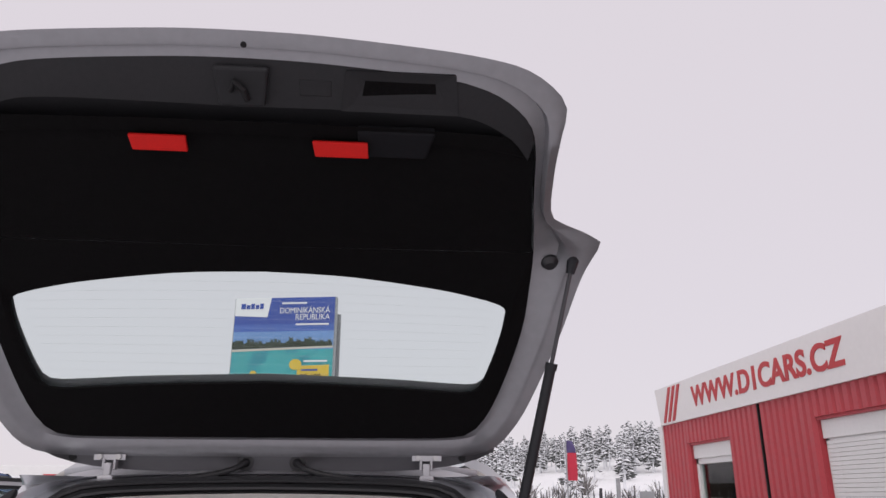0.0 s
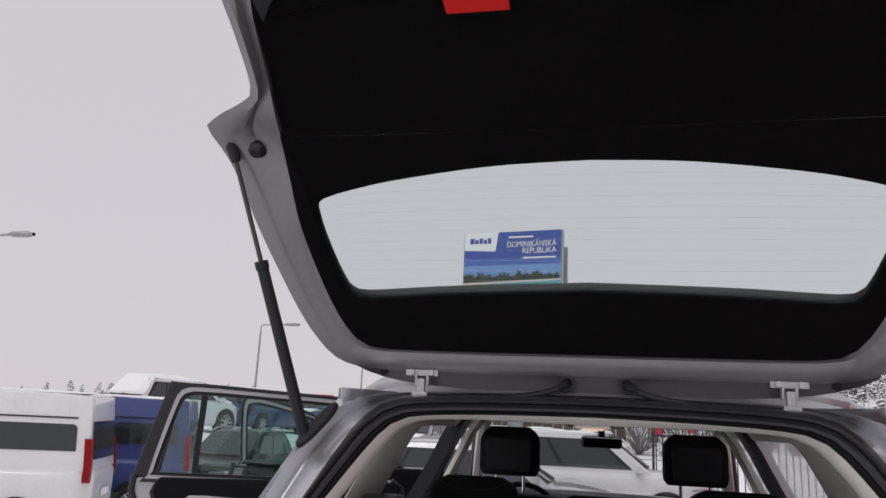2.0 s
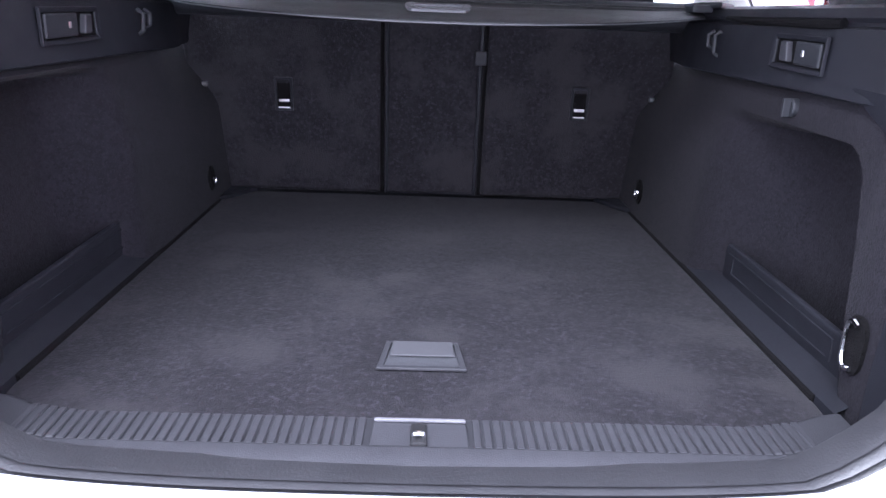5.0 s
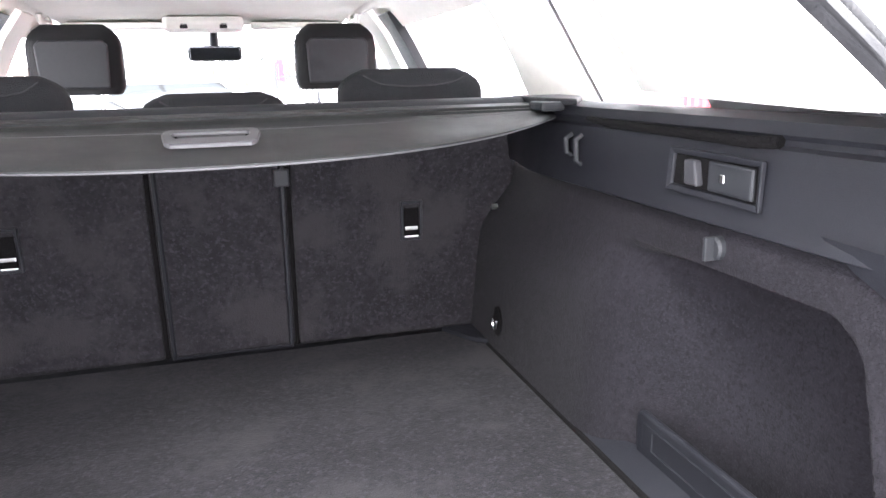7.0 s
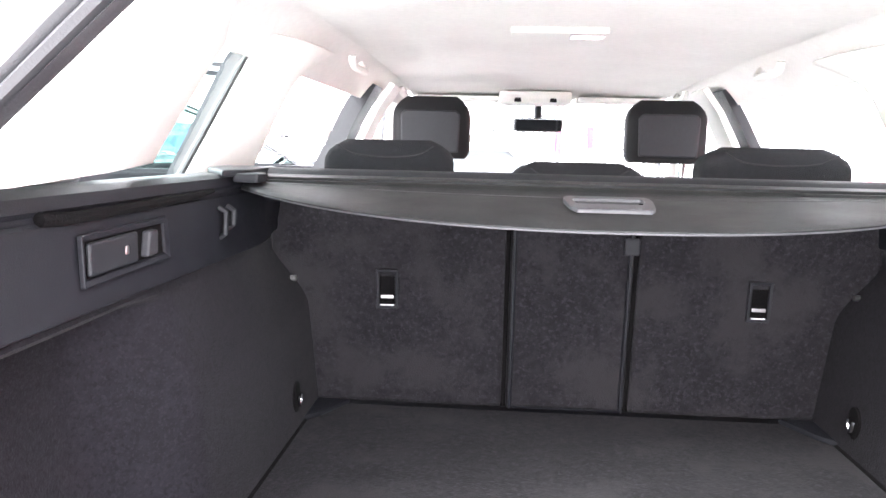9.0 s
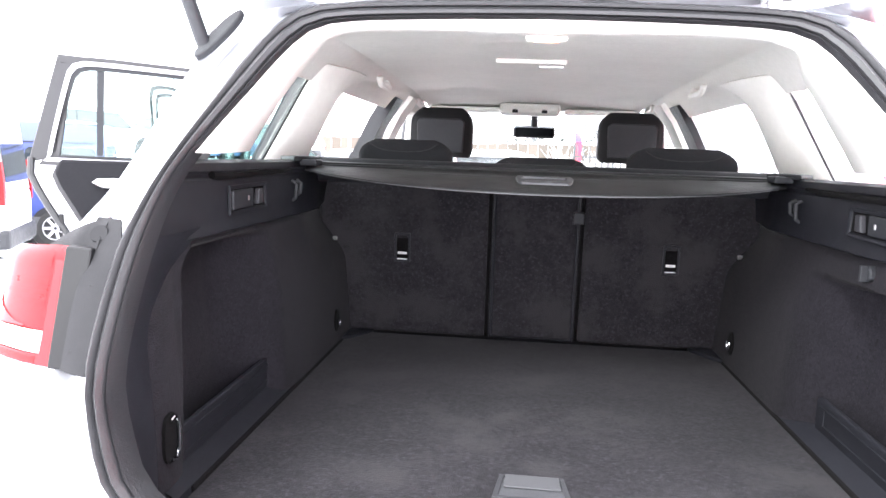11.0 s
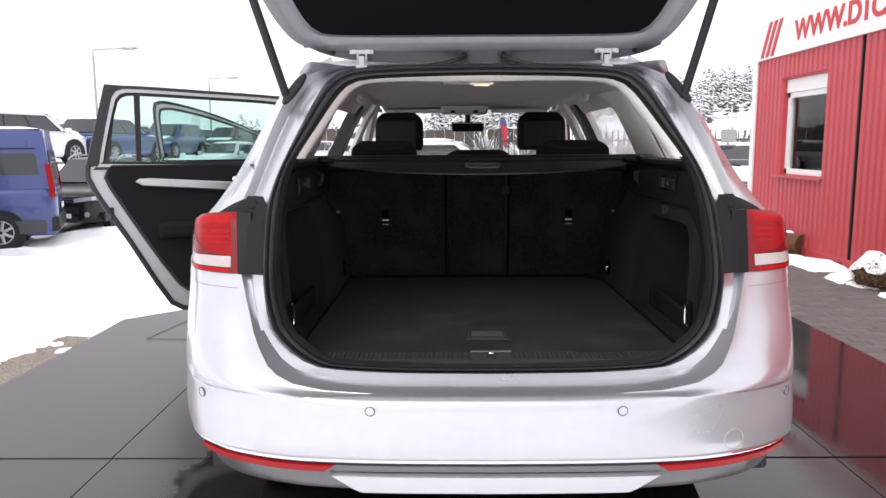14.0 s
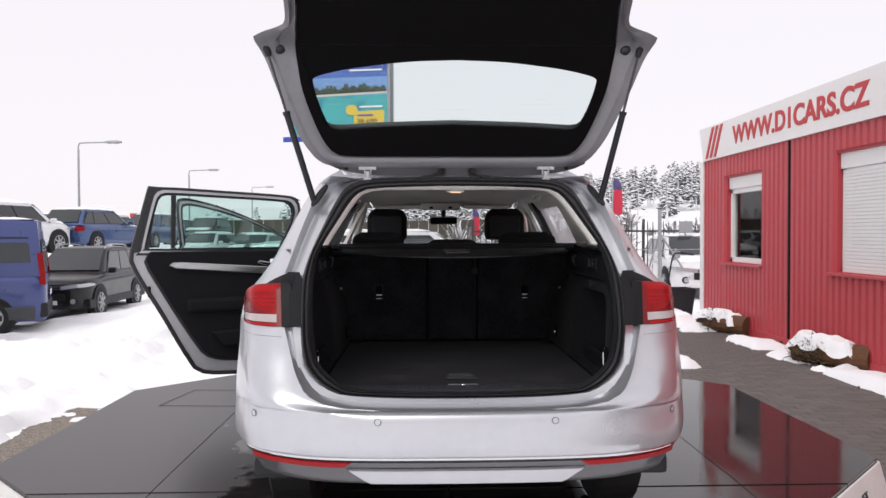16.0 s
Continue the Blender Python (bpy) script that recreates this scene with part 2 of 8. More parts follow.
M_GALV = mat("galvanised_steel", (0.36, 0.37, 0.38), 0.5, 0.6, 0.15, 12)
M_TYRE = mat("tyre_rubber", (0.011, 0.011, 0.011), 0.8, 0, 0.2, 30, 0.3, 200)
M_RIM = mat("alloy_rim", (0.45, 0.46, 0.48), 0.35, 0.7, 0.08, 20)
M_DARKGLASS = mat("tinted_car_glass", (0.020, 0.026, 0.030), 0.05, 0, 0.1, 5, coat=0.25, rvar=0, spec=0.6)
M_SHRUB = mat("brown_shrub", (0.10, 0.075, 0.045), 0.9, 0, 0.4, 20, 0.6, 60)
M_FENCE = mat("dark_board_fence", (0.085, 0.070, 0.058), 0.85, 0, 0.2, 3, 0.3, 30, island=0.15)
M_TEXT = mat("dark_lettering", (0.014, 0.014, 0.015), 0.6, 0, 0.05, 10, spec=0.25)
M_WHITETEXT = mat("white_lettering", (0.85, 0.85, 0.85), 0.6, 0, 0.03, 10)


def paint(name, col, metal=0.3):
    return mat(name, col, 0.3, metal, 0.05, 3, coat=0.8)


# ---- building helpers ----
def part(name, data, material, parent=None, label="", smooth=False, solid=0.0, bevel=0.0, offset=-1.0):
    """Links a bmesh or (verts, faces) as one mesh object, under a parent where there is one."""
    me = bpy.data.meshes.new(name)
    if isinstance(data, tuple):
        me.from_pydata([tuple(v) for v in data[0]], [], data[1])
    else:
        data.to_mesh(me)
        data.free()
    me.materials.append(material)
    if smooth:
        me.polygons.foreach_set("use_smooth", [True] * len(me.polygons))
        if len(me.polygons) < 60000:
            me.set_sharp_from_angle(angle=radians(38))
    me.update()
    ob = new(name, me)
    if parent is not None:
        ob.parent = parent
    if solid:
        md = ob.modifiers.new("solid", 'SOLIDIFY')
        md.thickness = solid
        md.offset = offset
        if smooth:
            ob.modifiers.new("crisp", 'EDGE_SPLIT').split_angle = radians(40)
    if bevel:
        md = ob.modifiers.new("bevel", 'BEVEL')
        md.width = bevel
        md.segments = 2
        md.limit_method = 'ANGLE'
        md.angle_limit = radians(35)
    if label:
        tagged(ob, label)
    return ob


def thing(name, label, category, group="", kind="", m=None):
    ob = new(name)
    ob.empty_display_size = 0.1
    if m is not None:
        ob.matrix_basis = m
    return tagged(ob, label, category, group, kind)


def grid(fn, nu, nv, flip=False):
    """A sheet of quads from fn(u, v), u and v from 0 to 1."""
    vs = [fn(i / nu, j / nv) for j in range(nv + 1) for i in range(nu + 1)]
    fs = []
    for j in range(nv):
        for i in range(nu):
            a = j * (nu + 1) + i
            q = (a, a + 1, a + nu + 2, a + nu + 1)
            fs.append(q[::-1] if flip else q)
    return vs, fs


def loft(rings, closed=False, flip=False):
    """Quads between equal rings of points."""
    n = len(rings[0])
    vs = [tuple(p) for r in rings for p in r]
    fs = []
    for j in range(len(rings) - 1):
        for i in range(n if closed else n - 1):
            k = (i + 1) % n
            q = (j * n + i, j * n + k, (j + 1) * n + k, (j + 1) * n + i)
            fs.append(q[::-1] if flip else q)
    return vs, fs


def smooth_line(pts, n):
    """n points along a smooth line through the control points, at even steps of length."""
    p = [Vector(q) for q in pts]
    out = []
    for i in range(len(p) - 1):
        p0, p1, p2, p3 = p[max(i - 1, 0)], p[i], p[i + 1], p[min(i + 2, len(p) - 1)]
        for s in range(12):
            t = s / 12
            out.append(0.5 * ((2 * p1) + (p2 - p0) * t + (2 * p0 - 5 * p1 + 4 * p2 - p3) * t * t + (3 * p1 - p0 - 3 * p2 + p3) * t ** 3))
    out.append(p[-1])
    d = [0.0]
    for a, b in zip(out, out[1:]):
        d.append(d[-1] + (b - a).length)
    res = []
    j = 0
    for k in range(n):
        want = d[-1] * k / (n - 1)
        while j < len(d) - 2 and d[j + 1] < want:
            j += 1
        f = (want - d[j]) / max(d[j + 1] - d[j], 1e-9)
        res.append(out[j].lerp(out[j + 1], min(max(f, 0), 1)))
    return res


def mirrored(half):
    """A whole line from its right half that starts and ends on the middle plane: bottom, left side up, top, down the right."""
    left = [Vector((-p[0], p[1], p[2])) for p in half]
    return left + [Vector(p) for p in half[::-1]][1:]


def tube(pts, r, seg=8, closed=False, cap=True):
    """Verts and faces of a round bar along points; r may be a list."""
    p = [Vector(q) for q in pts]
    rings = []
    up = None
    for i, q in enumerate(p):
        a = p[i - 1] if (i or closed) else p[i]
        b = p[(i + 1) % len(p)] if (i < len(p) - 1 or closed) else p[i]
        d = (b - a).normalized()
        if up is None:
            up = d.orthogonal().normalized()
        up = (up - d * up.dot(d)).normalized()
        side = d.cross(up)
        rad = r[i] if isinstance(r, (list, tuple)) else r
        rings.append([q + (up * math.cos(2 * math.pi * k / seg) + side * math.sin(2 * math.pi * k / seg)) * rad for k in range(seg)])
    if closed:
        rings.append(rings[0])
    vs, fs = loft(rings, True, True)
    if cap and not closed:
        fs.append(tuple(range(seg)))
        fs.append(tuple(range(len(vs) - seg, len(vs)))[::-1])
    return vs, fs


def box(cx, cy, cz, sx, sy, sz, bev=0.0, m=None, bm=None, seg=2):
    """A bmesh box by centre and size with rounded edges."""
    own = bmesh.new()
    bmesh.ops.create_cube(own, size=1.0, matrix=Matrix.Translation((cx, cy, cz)) @ Matrix.Diagonal((sx, sy, sz, 1)))
    if bev:
        bmesh.ops.bevel(own, geom=own.edges[:], offset=bev, segments=seg, affect='EDGES', profile=0.6)
    if m is not None:
        own.transform(m)
    if bm is None:
        return own
    tmp = bpy.data.meshes.new("tmp")
    own.to_mesh(tmp)
    own.free()
    bm.from_mesh(tmp)
    bpy.data.meshes.remove(tmp)
    return bm


def join(*datas):
    """One (verts, faces) from several."""
    vs, fs = [], []
    for v, f in datas:
        o = len(vs)
        vs += [tuple(q) for q in v]
        fs += [tuple(i + o for i in q) for q in f]
    return vs, fs


def cyl(a, b, r, seg=16, r2=None):
    return tube([a, b], [r, r if r2 is None else r2], seg)


def poly_prism(outline, depth, axis):
    """A flat plate: outline points (Vectors), pushed along axis by depth."""
    n = len(outline)
    d = Vector(axis) * depth
    vs = [Vector(p) for p in outline] + [Vector(p) + d for p in outline]
    fs = [tuple(range(n))[::-1], tuple(range(n, 2 * n))]
    fs += [(i, (i + 1) % n, n + (i + 1) % n, n + i) for i in range(n)]
    return vs, fs


def ring_plate(outer, inner, depth, axis):
    """A flat frame between two closed outlines of equal count, with thickness."""
    n = len(outer)
    d = Vector(axis) * depth
    rings = [outer, inner, [Vector(p) + d for p in inner], [Vector(p) + d for p in outer], outer]
    return loft([[Vector(p) for p in r] for r in rings], True)


def text_mesh(body, size, bold=0.0, align='LEFT', extrude=0.004):
    cu = bpy.data.curves.new("lettering", 'FONT')
    cu.body, cu.size, cu.extrude, cu.align_x, cu.offset = body, size, extrude, align, bold
    tmp = bpy.data.objects.new("tmp_text", cu)
    scene.collection.objects.link(tmp)
    bpy.context.view_layer.update()
    me = bpy.data.meshes.new_from_object(tmp.evaluated_get(bpy.context.evaluated_depsgraph_get()))
    bpy.data.objects.remove(tmp)
    bpy.data.curves.remove(cu)
    return me


def lettering(name, body, size, material, parent, m, width=None, label="", bold=0.0):
    me = text_mesh(body, size, bold)
    xs = [v.co.x for v in me.vertices]
    if width:
        k = width / (max(xs) - min(xs))
        me.transform(Matrix.Diagonal((k, 1, 1, 1)))
    me.transform(m)
    me.materials.clear()
    me.materials.append(material)
    ob = new(name, me)
    ob.parent = parent
    if label:
        tagged(ob, label)
    return ob

# ---- ground and far land ----
def sstep(a, b, v):
    t = min(max((v - a) / (b - a), 0), 1)
    return t * t * (3 - 2 * t)


def land(x, y):
    """Height of the ground: it falls away to the left, has a terrace behind the parked cars and a wooded hill ahead to the right."""
    z = -0.34 - 0.42 * sstep(-2.5, -9.0, x)
    z += 1.38 * sstep(-9.95, -10.9, x) * sstep(15.2, 17.0, y) * (1 - sstep(60, 90, y)) + 0.5 * sstep(21.0, 24.0, y) * sstep(-10.9, -9.95, x) * sstep(-4.0, -7.0, x) * (1 - sstep(60, 90, y))
    z += 10.0 * math.exp(-((x - 70) / 62) ** 2) * sstep(45, 165, y)
    z += 2.5 * math.exp(-((x + 60) / 90) ** 2) * sstep(120, 260, y)
    return z


def axis_steps(near, far, fine, grow):
    s, v, out = fine, near, [near]
    while v < far:
        v += s
        s *= grow
        out.append(v)
    return out


gx = sorted({round(v, 3) for v in axis_steps(0, 900, 0.15, 1.034)} | {-round(v, 3) for v in axis_steps(0, 900, 0.15, 1.034)})
gy = sorted({round(v, 3) for v in axis_steps(2, 1200, 0.15, 1.032)} | {round(2 - v, 3) for v in axis_steps(0, 300, 0.25, 1.06)})


SC = Vector((-0.05, 2.65))


def rough_land(x, y):
    z = land(x, y)
    off = sstep(2.9, 3.4, math.hypot(max(abs(x) - 0, 0), y - 2.65))
    lot = 1 - sstep(1.5, 3.0, x)
    lumps = 0.15 * noise.noise((x * 0.9, y * 0.9, 3.1)) + 0.11 * noise.noise((x * 2.4, y * 2.4, 7.7)) + 0.05 * noise.noise((x * 6, y * 6, 1.7))
    m = max(abs(x - SC[0]), abs(y - SC[1]), (abs(x - SC[0]) + abs(y - SC[1])) * 0.7071) - 2.5
    calm = sstep(0.3, 1.5, m) if x < -0.4 and y < 4.6 else 1.0
    z += lumps * off * lot * calm * (1 if abs(x) < 60 and y < 80 else 0.3)
    if -14 < x < -2.4 and -6 < y < 30:
        for c0, wd in ((-3.6, 0.16), (-5.1, 0.16), (-6.0, 0.14), (-4.3, 0.12)):
            q = abs(x - (c0 - 0.10 * (y - 4) + 0.25 * math.sin(y * 0.5 + c0)))
            z += 0.08 * math.exp(-((q - 0.30) / 0.11) ** 2) - 0.10 * math.exp(-(q / wd) ** 2)
    if x < -0.4 and y < 4.2:
        z -= 0.13 * (1 - sstep(0.30, 0.85, m + 0.35 * noise.noise((x * 1.7, y * 1.7, 9))))
    z -= 0.05 * (1 - lot) * (1 if y < 20 else 0)
    return z


gv = [(x, y, rough_land(x, y)) for y in gy for x in gx]
nx = len(gx)
gf = [(j * nx + i, j * nx + i + 1, (j + 1) * nx + i + 1, (j + 1) * nx + i) for j in range(len(gy) - 1) for i in range(nx - 1)]
M_GROUND = mix_by_noise(mat("snow_and_gravel", (0.95, 0.955, 0.97), 0.75, 0, 0.04, 0.8, 1.0, 11, spec=0.3), (0.16, 0.145, 0.13), 0.55, 0.655, 0.73)
ground = tagged(part("ground", (gv, gf), M_GROUND, smooth=True), "snow covered car lot with tracks and bare gravel", "ground", kind="structure")

# ---- stage: a low eight-sided platform ----
SA, SZ = 2.5, -0.10
oct_pts = [SC + Vector((math.cos(radians(22.5 + 45 * k)), math.sin(radians(22.5 + 45 * k)))) * (SA / math.cos(radians(22.5))) for k in range(8)]
stage = thing("stage", "low eight-sided black display platform, wet on top", "platform", kind="structure")
part("core", poly_prism([Vector((p.x * 0.995, p.y * 0.995 + 0.012, SZ - 0.026)) for p in oct_pts], -0.30, (0, 0, 1)), M_PLASTIC, stage)


def clip(poly, a, b):
    """Keeps the part of poly to the left of the line a-b."""
    out = []
    for i, p in enumerate(poly):
        q = poly[(i + 1) % len(poly)]
        dp = (b - a).cross(p - a)
        dq = (b - a).cross(q - a)
        if dp >= 0:
            out.append(p)
        if (dp > 0) != (dq > 0) and abs(dp - dq) > 1e-9:
            out.append(p.lerp(q, dp / (dp - dq)))
    return out


xs_, ys_ = (-2.6, -1.52, -0.02, 1.48, 2.6), (0.1, 1.2, 2.45, 3.7, 5.2)
for i in range(4):
    for j in range(4):
        g = 0.003
        poly = [Vector((xs_[i] + g, ys_[j] + g)), Vector((xs_[i + 1] - g, ys_[j] + g)), Vector((xs_[i + 1] - g, ys_[j + 1] - g)), Vector((xs_[i] + g, ys_[j + 1] - g))]
        for k in range(8):
            poly = clip(poly, oct_pts[k], oct_pts[(k + 1) % 8])
        if len(poly) > 2:
            dz = 0.002 * ((i * 3 + j * 5) % 3 - 1)
            part("deck_board", poly_prism([Vector((p.x, p.y, SZ + dz)) for p in poly], -0.024, (0, 0, 1)), M_STAGE, stage)
hatch_o = [Vector((x, y, SZ + 0.0035)) for x, y in ((-2.15, 3.10), (-1.56, 3.06), (-1.56, 3.62), (-2.05, 3.66))]
hatch_i = [Vector((x, y, SZ + 0.0035)) for x, y in ((-2.143, 3.107), (-1.567, 3.067), (-1.567, 3.613), (-2.045, 3.653))]
part("hatch_joint", ring_plate(hatch_o, hatch_i, 0.001, (0, 0, 1)), M_TEXT, stage, "thin joint of a hatch in the deck")
for k in range(8):
    a, b = oct_pts[k], oct_pts[(k + 1) % 8]
    n = Vector((b.y - a.y, a.x - b.x)).normalized()
    o = [Vector((a.x, a.y, SZ - 0.02)) + Vector((*n, 0)) * 0.003, Vector((b.x, b.y, SZ - 0.02)) + Vector((*n, 0)) * 0.003]
    o += [o[1] - Vector((0, 0, 0.22)) + Vector((*n, 0)) * 0.06, o[0] - Vector((0, 0, 0.22)) + Vector((*n, 0)) * 0.06]
    brd = part("edge_board", poly_prism(o, 0.012, (*n, 0)), M_STAGE_SIDE, stage, "white edge board with black lettering")
    words = {4: "GARANCE NA PRÁVNÍ", 6: "MECHANICKÉHO ST"}.get(k)
    if words:
        d = Vector((b.x - a.x, b.y - a.y, 0)).normalized()
        up = (o[0] - o[3]).normalized()
        nn = d.cross(up)
        mm = Matrix((d, up, nn)).transposed().to_4x4()
        start = o[3].lerp(o[0], 0.54) + d * (0.68 if k == 4 else 0.84) + nn * 0.016
        lettering("lettering", words, 0.046, M_PLASTIC_GREY, brd, Matrix.Translation(start) @ mm, width=0.86)

# ---- red sales container ----
WX = 4.70


def wall_box(name, y0, y1, z0, z1, material, parent, x0=WX, x1=WX + 0.10, bev=0.0, label=""):
    return part(name, box((x0 + x1) / 2, (y0 + y1) / 2, (z0 + z1) / 2, x1 - x0, y1 - y0, z1 - z0, bev), material, parent, label)


cab = thing("sales_container", "red corrugated sales container with white roof sign", "building", kind="structure")
Y0, Y1, ZB, ZT = -3.0, 9.98, -0.28, 2.40
W1, W2 = (7.80, 9.06, 0.71, 2.09), (3.35, 5.95, 0.71, 2.14)


def corrugated(y0, y1, z0, z1):
    """Sheet with upright ribs, 13 cm apart."""
    ys, xs = [], []
    y = y0
    prof = ((0, 0.0), (0.030, 0.032), (0.070, 0.032), (0.100, 0.0), (0.130, 0.0))
    while y < y1 - 0.001:
        for dy, dx in prof[:-1]:
            if y + dy < y1:
                ys.append(y + dy)
                xs.append(WX - dx)
        y += 0.130
    ys.append(y1)
    xs.append(WX)
    vs = [(x, yy, z0) for x, yy in zip(xs, ys)] + [(x, yy, z1) for x, yy in zip(xs, ys)]
    n = len(ys)
    return vs, [(i, n + i, n + i + 1, i + 1) for i in range(n - 1)]


seam_y = 7.0
for y0, y1, z0, z1 in ((Y0, W2[0], ZB, ZT), (W2[0], W2[1], ZB, W2[2]), (W2[0], W2[1], W2[3], ZT), (W2[1], seam_y - 0.03, ZB, ZT),
                       (seam_y + 0.03, W1[0], ZB, ZT), (W1[0], W1[1], ZB, W1[2]), (W1[0], W1[1], W1[3], ZT), (W1[1], Y1 - 0.08, ZB, ZT)):
    part("sheet_panel", corrugated(y0, y1, z0, z1), M_REDWALL, cab, solid=0.04, offset=1)
wall_box("seam_strip", seam_y - 0.011, seam_y + 0.011, ZB, ZT, M_TEXT, cab, WX - 0.074, WX + 0.05)
wall_box("corner_post", Y1 - 0.08, Y1 + 0.06, ZB - 0.05, ZT, M_WHITEPAINT, cab, WX - 0.085, WX + 0.12, 0.008, "white corner post")
wall_box("base_beam", Y0, Y1 - 0.08, ZB - 0.12, ZB + 0.08, M_REDWALL, cab, WX - 0.082, WX + 0.1, 0.006)
part("lifting_hole", join(cyl((WX - 0.088, seam_y + 0.14, ZB + 0.0), (WX - 0.05, seam_y + 0.14, ZB), 0.035), cyl((WX - 0.088, seam_y - 0.14, ZB + 0.0), (WX - 0.05, seam_y - 0.14, ZB), 0.035)), M_TEXT, cab)
part("back_wall", box(WX + 2.45, (Y0 + Y1) / 2, (ZB + ZT) / 2, 0.1, Y1 - Y0, ZT - ZB), M_DARKROOM, cab)
part("end_wall", box(WX + 1.25, Y1 - 0.03, (ZB + ZT) / 2, 2.4, 0.1, ZT - ZB), M_REDWALL, cab)
part("end_wall", box(WX + 1.25, Y0 + 0.03, (ZB + ZT) / 2, 2.4, 0.1, ZT - ZB), M_REDWALL, cab)
part("roof_slab", box(WX + 1.25, (Y0 + Y1) / 2, ZT + 0.06, 2.5, Y1 - Y0, 0.1), M_WHITEPAINT, cab)
part("inner_floor", box(WX + 1.25, (Y0 + Y1) / 2, ZB + 0.02, 2.4, Y1 - Y0, 0.06), M_DARKROOM, cab)
# sign board along the roof edge
so = [Vector((WX - 0.10, Y0, ZT)), Vector((WX - 0.10, 9.87, ZT)), Vector((WX - 0.10, 10.03, 2.95)), Vector((WX - 0.10, Y0, 2.95))]
fascia = part("roof_sign", poly_prism(so, 0.14, (1, 0, 0)), M_SIGN, cab, "white roof sign board with red lettering")
part("sign_end", box(WX + 1.24, 9.80, 2.66, 2.38, 0.12, 0.50), M_SIGN, cab)
sg_up = Vector((0, 0, 1))
sg_m = Matrix((Vector((0, -1, 0)), sg_up, Vector((0, -1, 0)).cross(sg_up))).transposed().to_4x4()
lettering("lettering", "WWW.D1CARS.CZ", 0.37, M_SIGNRED, fascia, Matrix.Translation((WX - 0.104, 8.66, 2.558)) @ sg_m, width=3.47, bold=0.011)
for k in range(3):
    y = 9.74 - 0.17 * k
    st = [Vector((WX - 0.112, y, ZT + 0.03)), Vector((WX - 0.112, y - 0.085, ZT + 0.03)), Vector((WX - 0.112, y - 0.085 - 0.27, 2.92)), Vector((WX - 0.112, y - 0.27, 2.92))]
    part("stripe", poly_prism(st, 0.012, (1, 0, 0)), M_SIGNRED, fascia)


def window_unit(w, shutter_to, name, label):
    y0, y1, z0, z1 = w
    win = thing(name, label, "window", kind="structure")
    for a, b, c, d in ((y0, y0 + 0.03, z0, z1), (y1 - 0.03, y1, z0, z1), (y0, y1, z0, z0 + 0.03), (y0, y1, z1 - 0.03, z1)):
        part("reveal", box(WX + 0.03, (a + b) / 2, (c + d) / 2, 0.13, b - a, d - c), M_REDWALL, win)
    part("window_sill", box(WX - 0.045, (y0 + y1) / 2, z0 - 0.0, 0.13, y1 - y0 + 0.12, 0.035, 0.006), M_REDWALL, win, "red sheet sill")
    f = 0.075
    a, b, c, d = y0 + 0.03, y1 - 0.03, z0 + 0.03, z1 - 0.03
    part("shutter_box", box(WX + 0.05, (a + b) / 2, d - 0.09, 0.10, b - a, 0.18, 0.006), M_WHITEPAINT, win)
    for p, q, r, s in ((a, a + f, c, d - 0.18), (b - f, b, c, d - 0.18), (a, b, c, c + f), (a, b, d - 0.18 - f, d - 0.18)):
        part("window_frame", box(WX + 0.06, (p + q) / 2, (r + s) / 2, 0.07, q - p, s - r, 0.006), M_WHITEPAINT, win)
    top = d - 0.18
    if shutter_to < 1:
        z = top - 0.02
        low = c + shutter_to * (top - c)
        while z > low:
            part("slat", box(WX + 0.018, (a + b) / 2, z - 0.02, 0.014, b - a - 0.06, 0.038, 0.004, seg=1), M_SHUTTER, win)
            z -= 0.0405
    else:
        part("pane", box(WX + 0.07, (a + b) / 2, (c + top) / 2, 0.008, b - a - 2 * f, top - c - 2 * f), M_GLASS, win).visible_shadow = False
    return win


window_unit(W1, 1.0, "window_1", "white framed window with a lifted roller shutter")
window_unit(W2, 0.0, "window_2", "white framed window with a closed roller shutter")

# ---- the silver estate car on the stage ----
car = thing("estate_car", "silver estate car with tailgate and rear door open", "car")
N = 48


def oy(z):
    """How far ahead the rear opening lies at a height."""
    for (y0, z0), (y1, z1) in (((0.20, 0.5), (0.20, 0.86)), ((0.20, 0.86), (0.30, 1.01)), ((0.30, 1.01), (0.66, 1.46))):
        if z <= z1:
            return y0 + (y1 - y0) * (z - z0) / (z1 - z0)
    return 0.66


C_BODY = smooth_line([(0, 0.045, 0.575), (0.30, 0.048, 0.578), (0.46, 0.056, 0.590), (0.552, 0.074, 0.620), (0.600, 0.104, 0.690), (0.624, 0.136, 0.754), (0.647, 0.170, 0.828),
                      (0.66, 0.19, 0.87), (0.675, 0.23, 0.95), (0.685, 0.29, 1.01), (0.665, 0.37, 1.10), (0.635, 0.46, 1.22), (0.595, 0.55, 1.34), (0.55, 0.61, 1.398), (0.47, 0.645, 1.428), (0.30, 0.665, 1.439), (0, 0.67, 1.442)], N)
def seal_pt(x, z):
    """The seal stands a little nearer than the body's flange."""
    return (x * 0.972, oy(z) - 0.045, 1.185 + (z - 1.185) * 0.972)


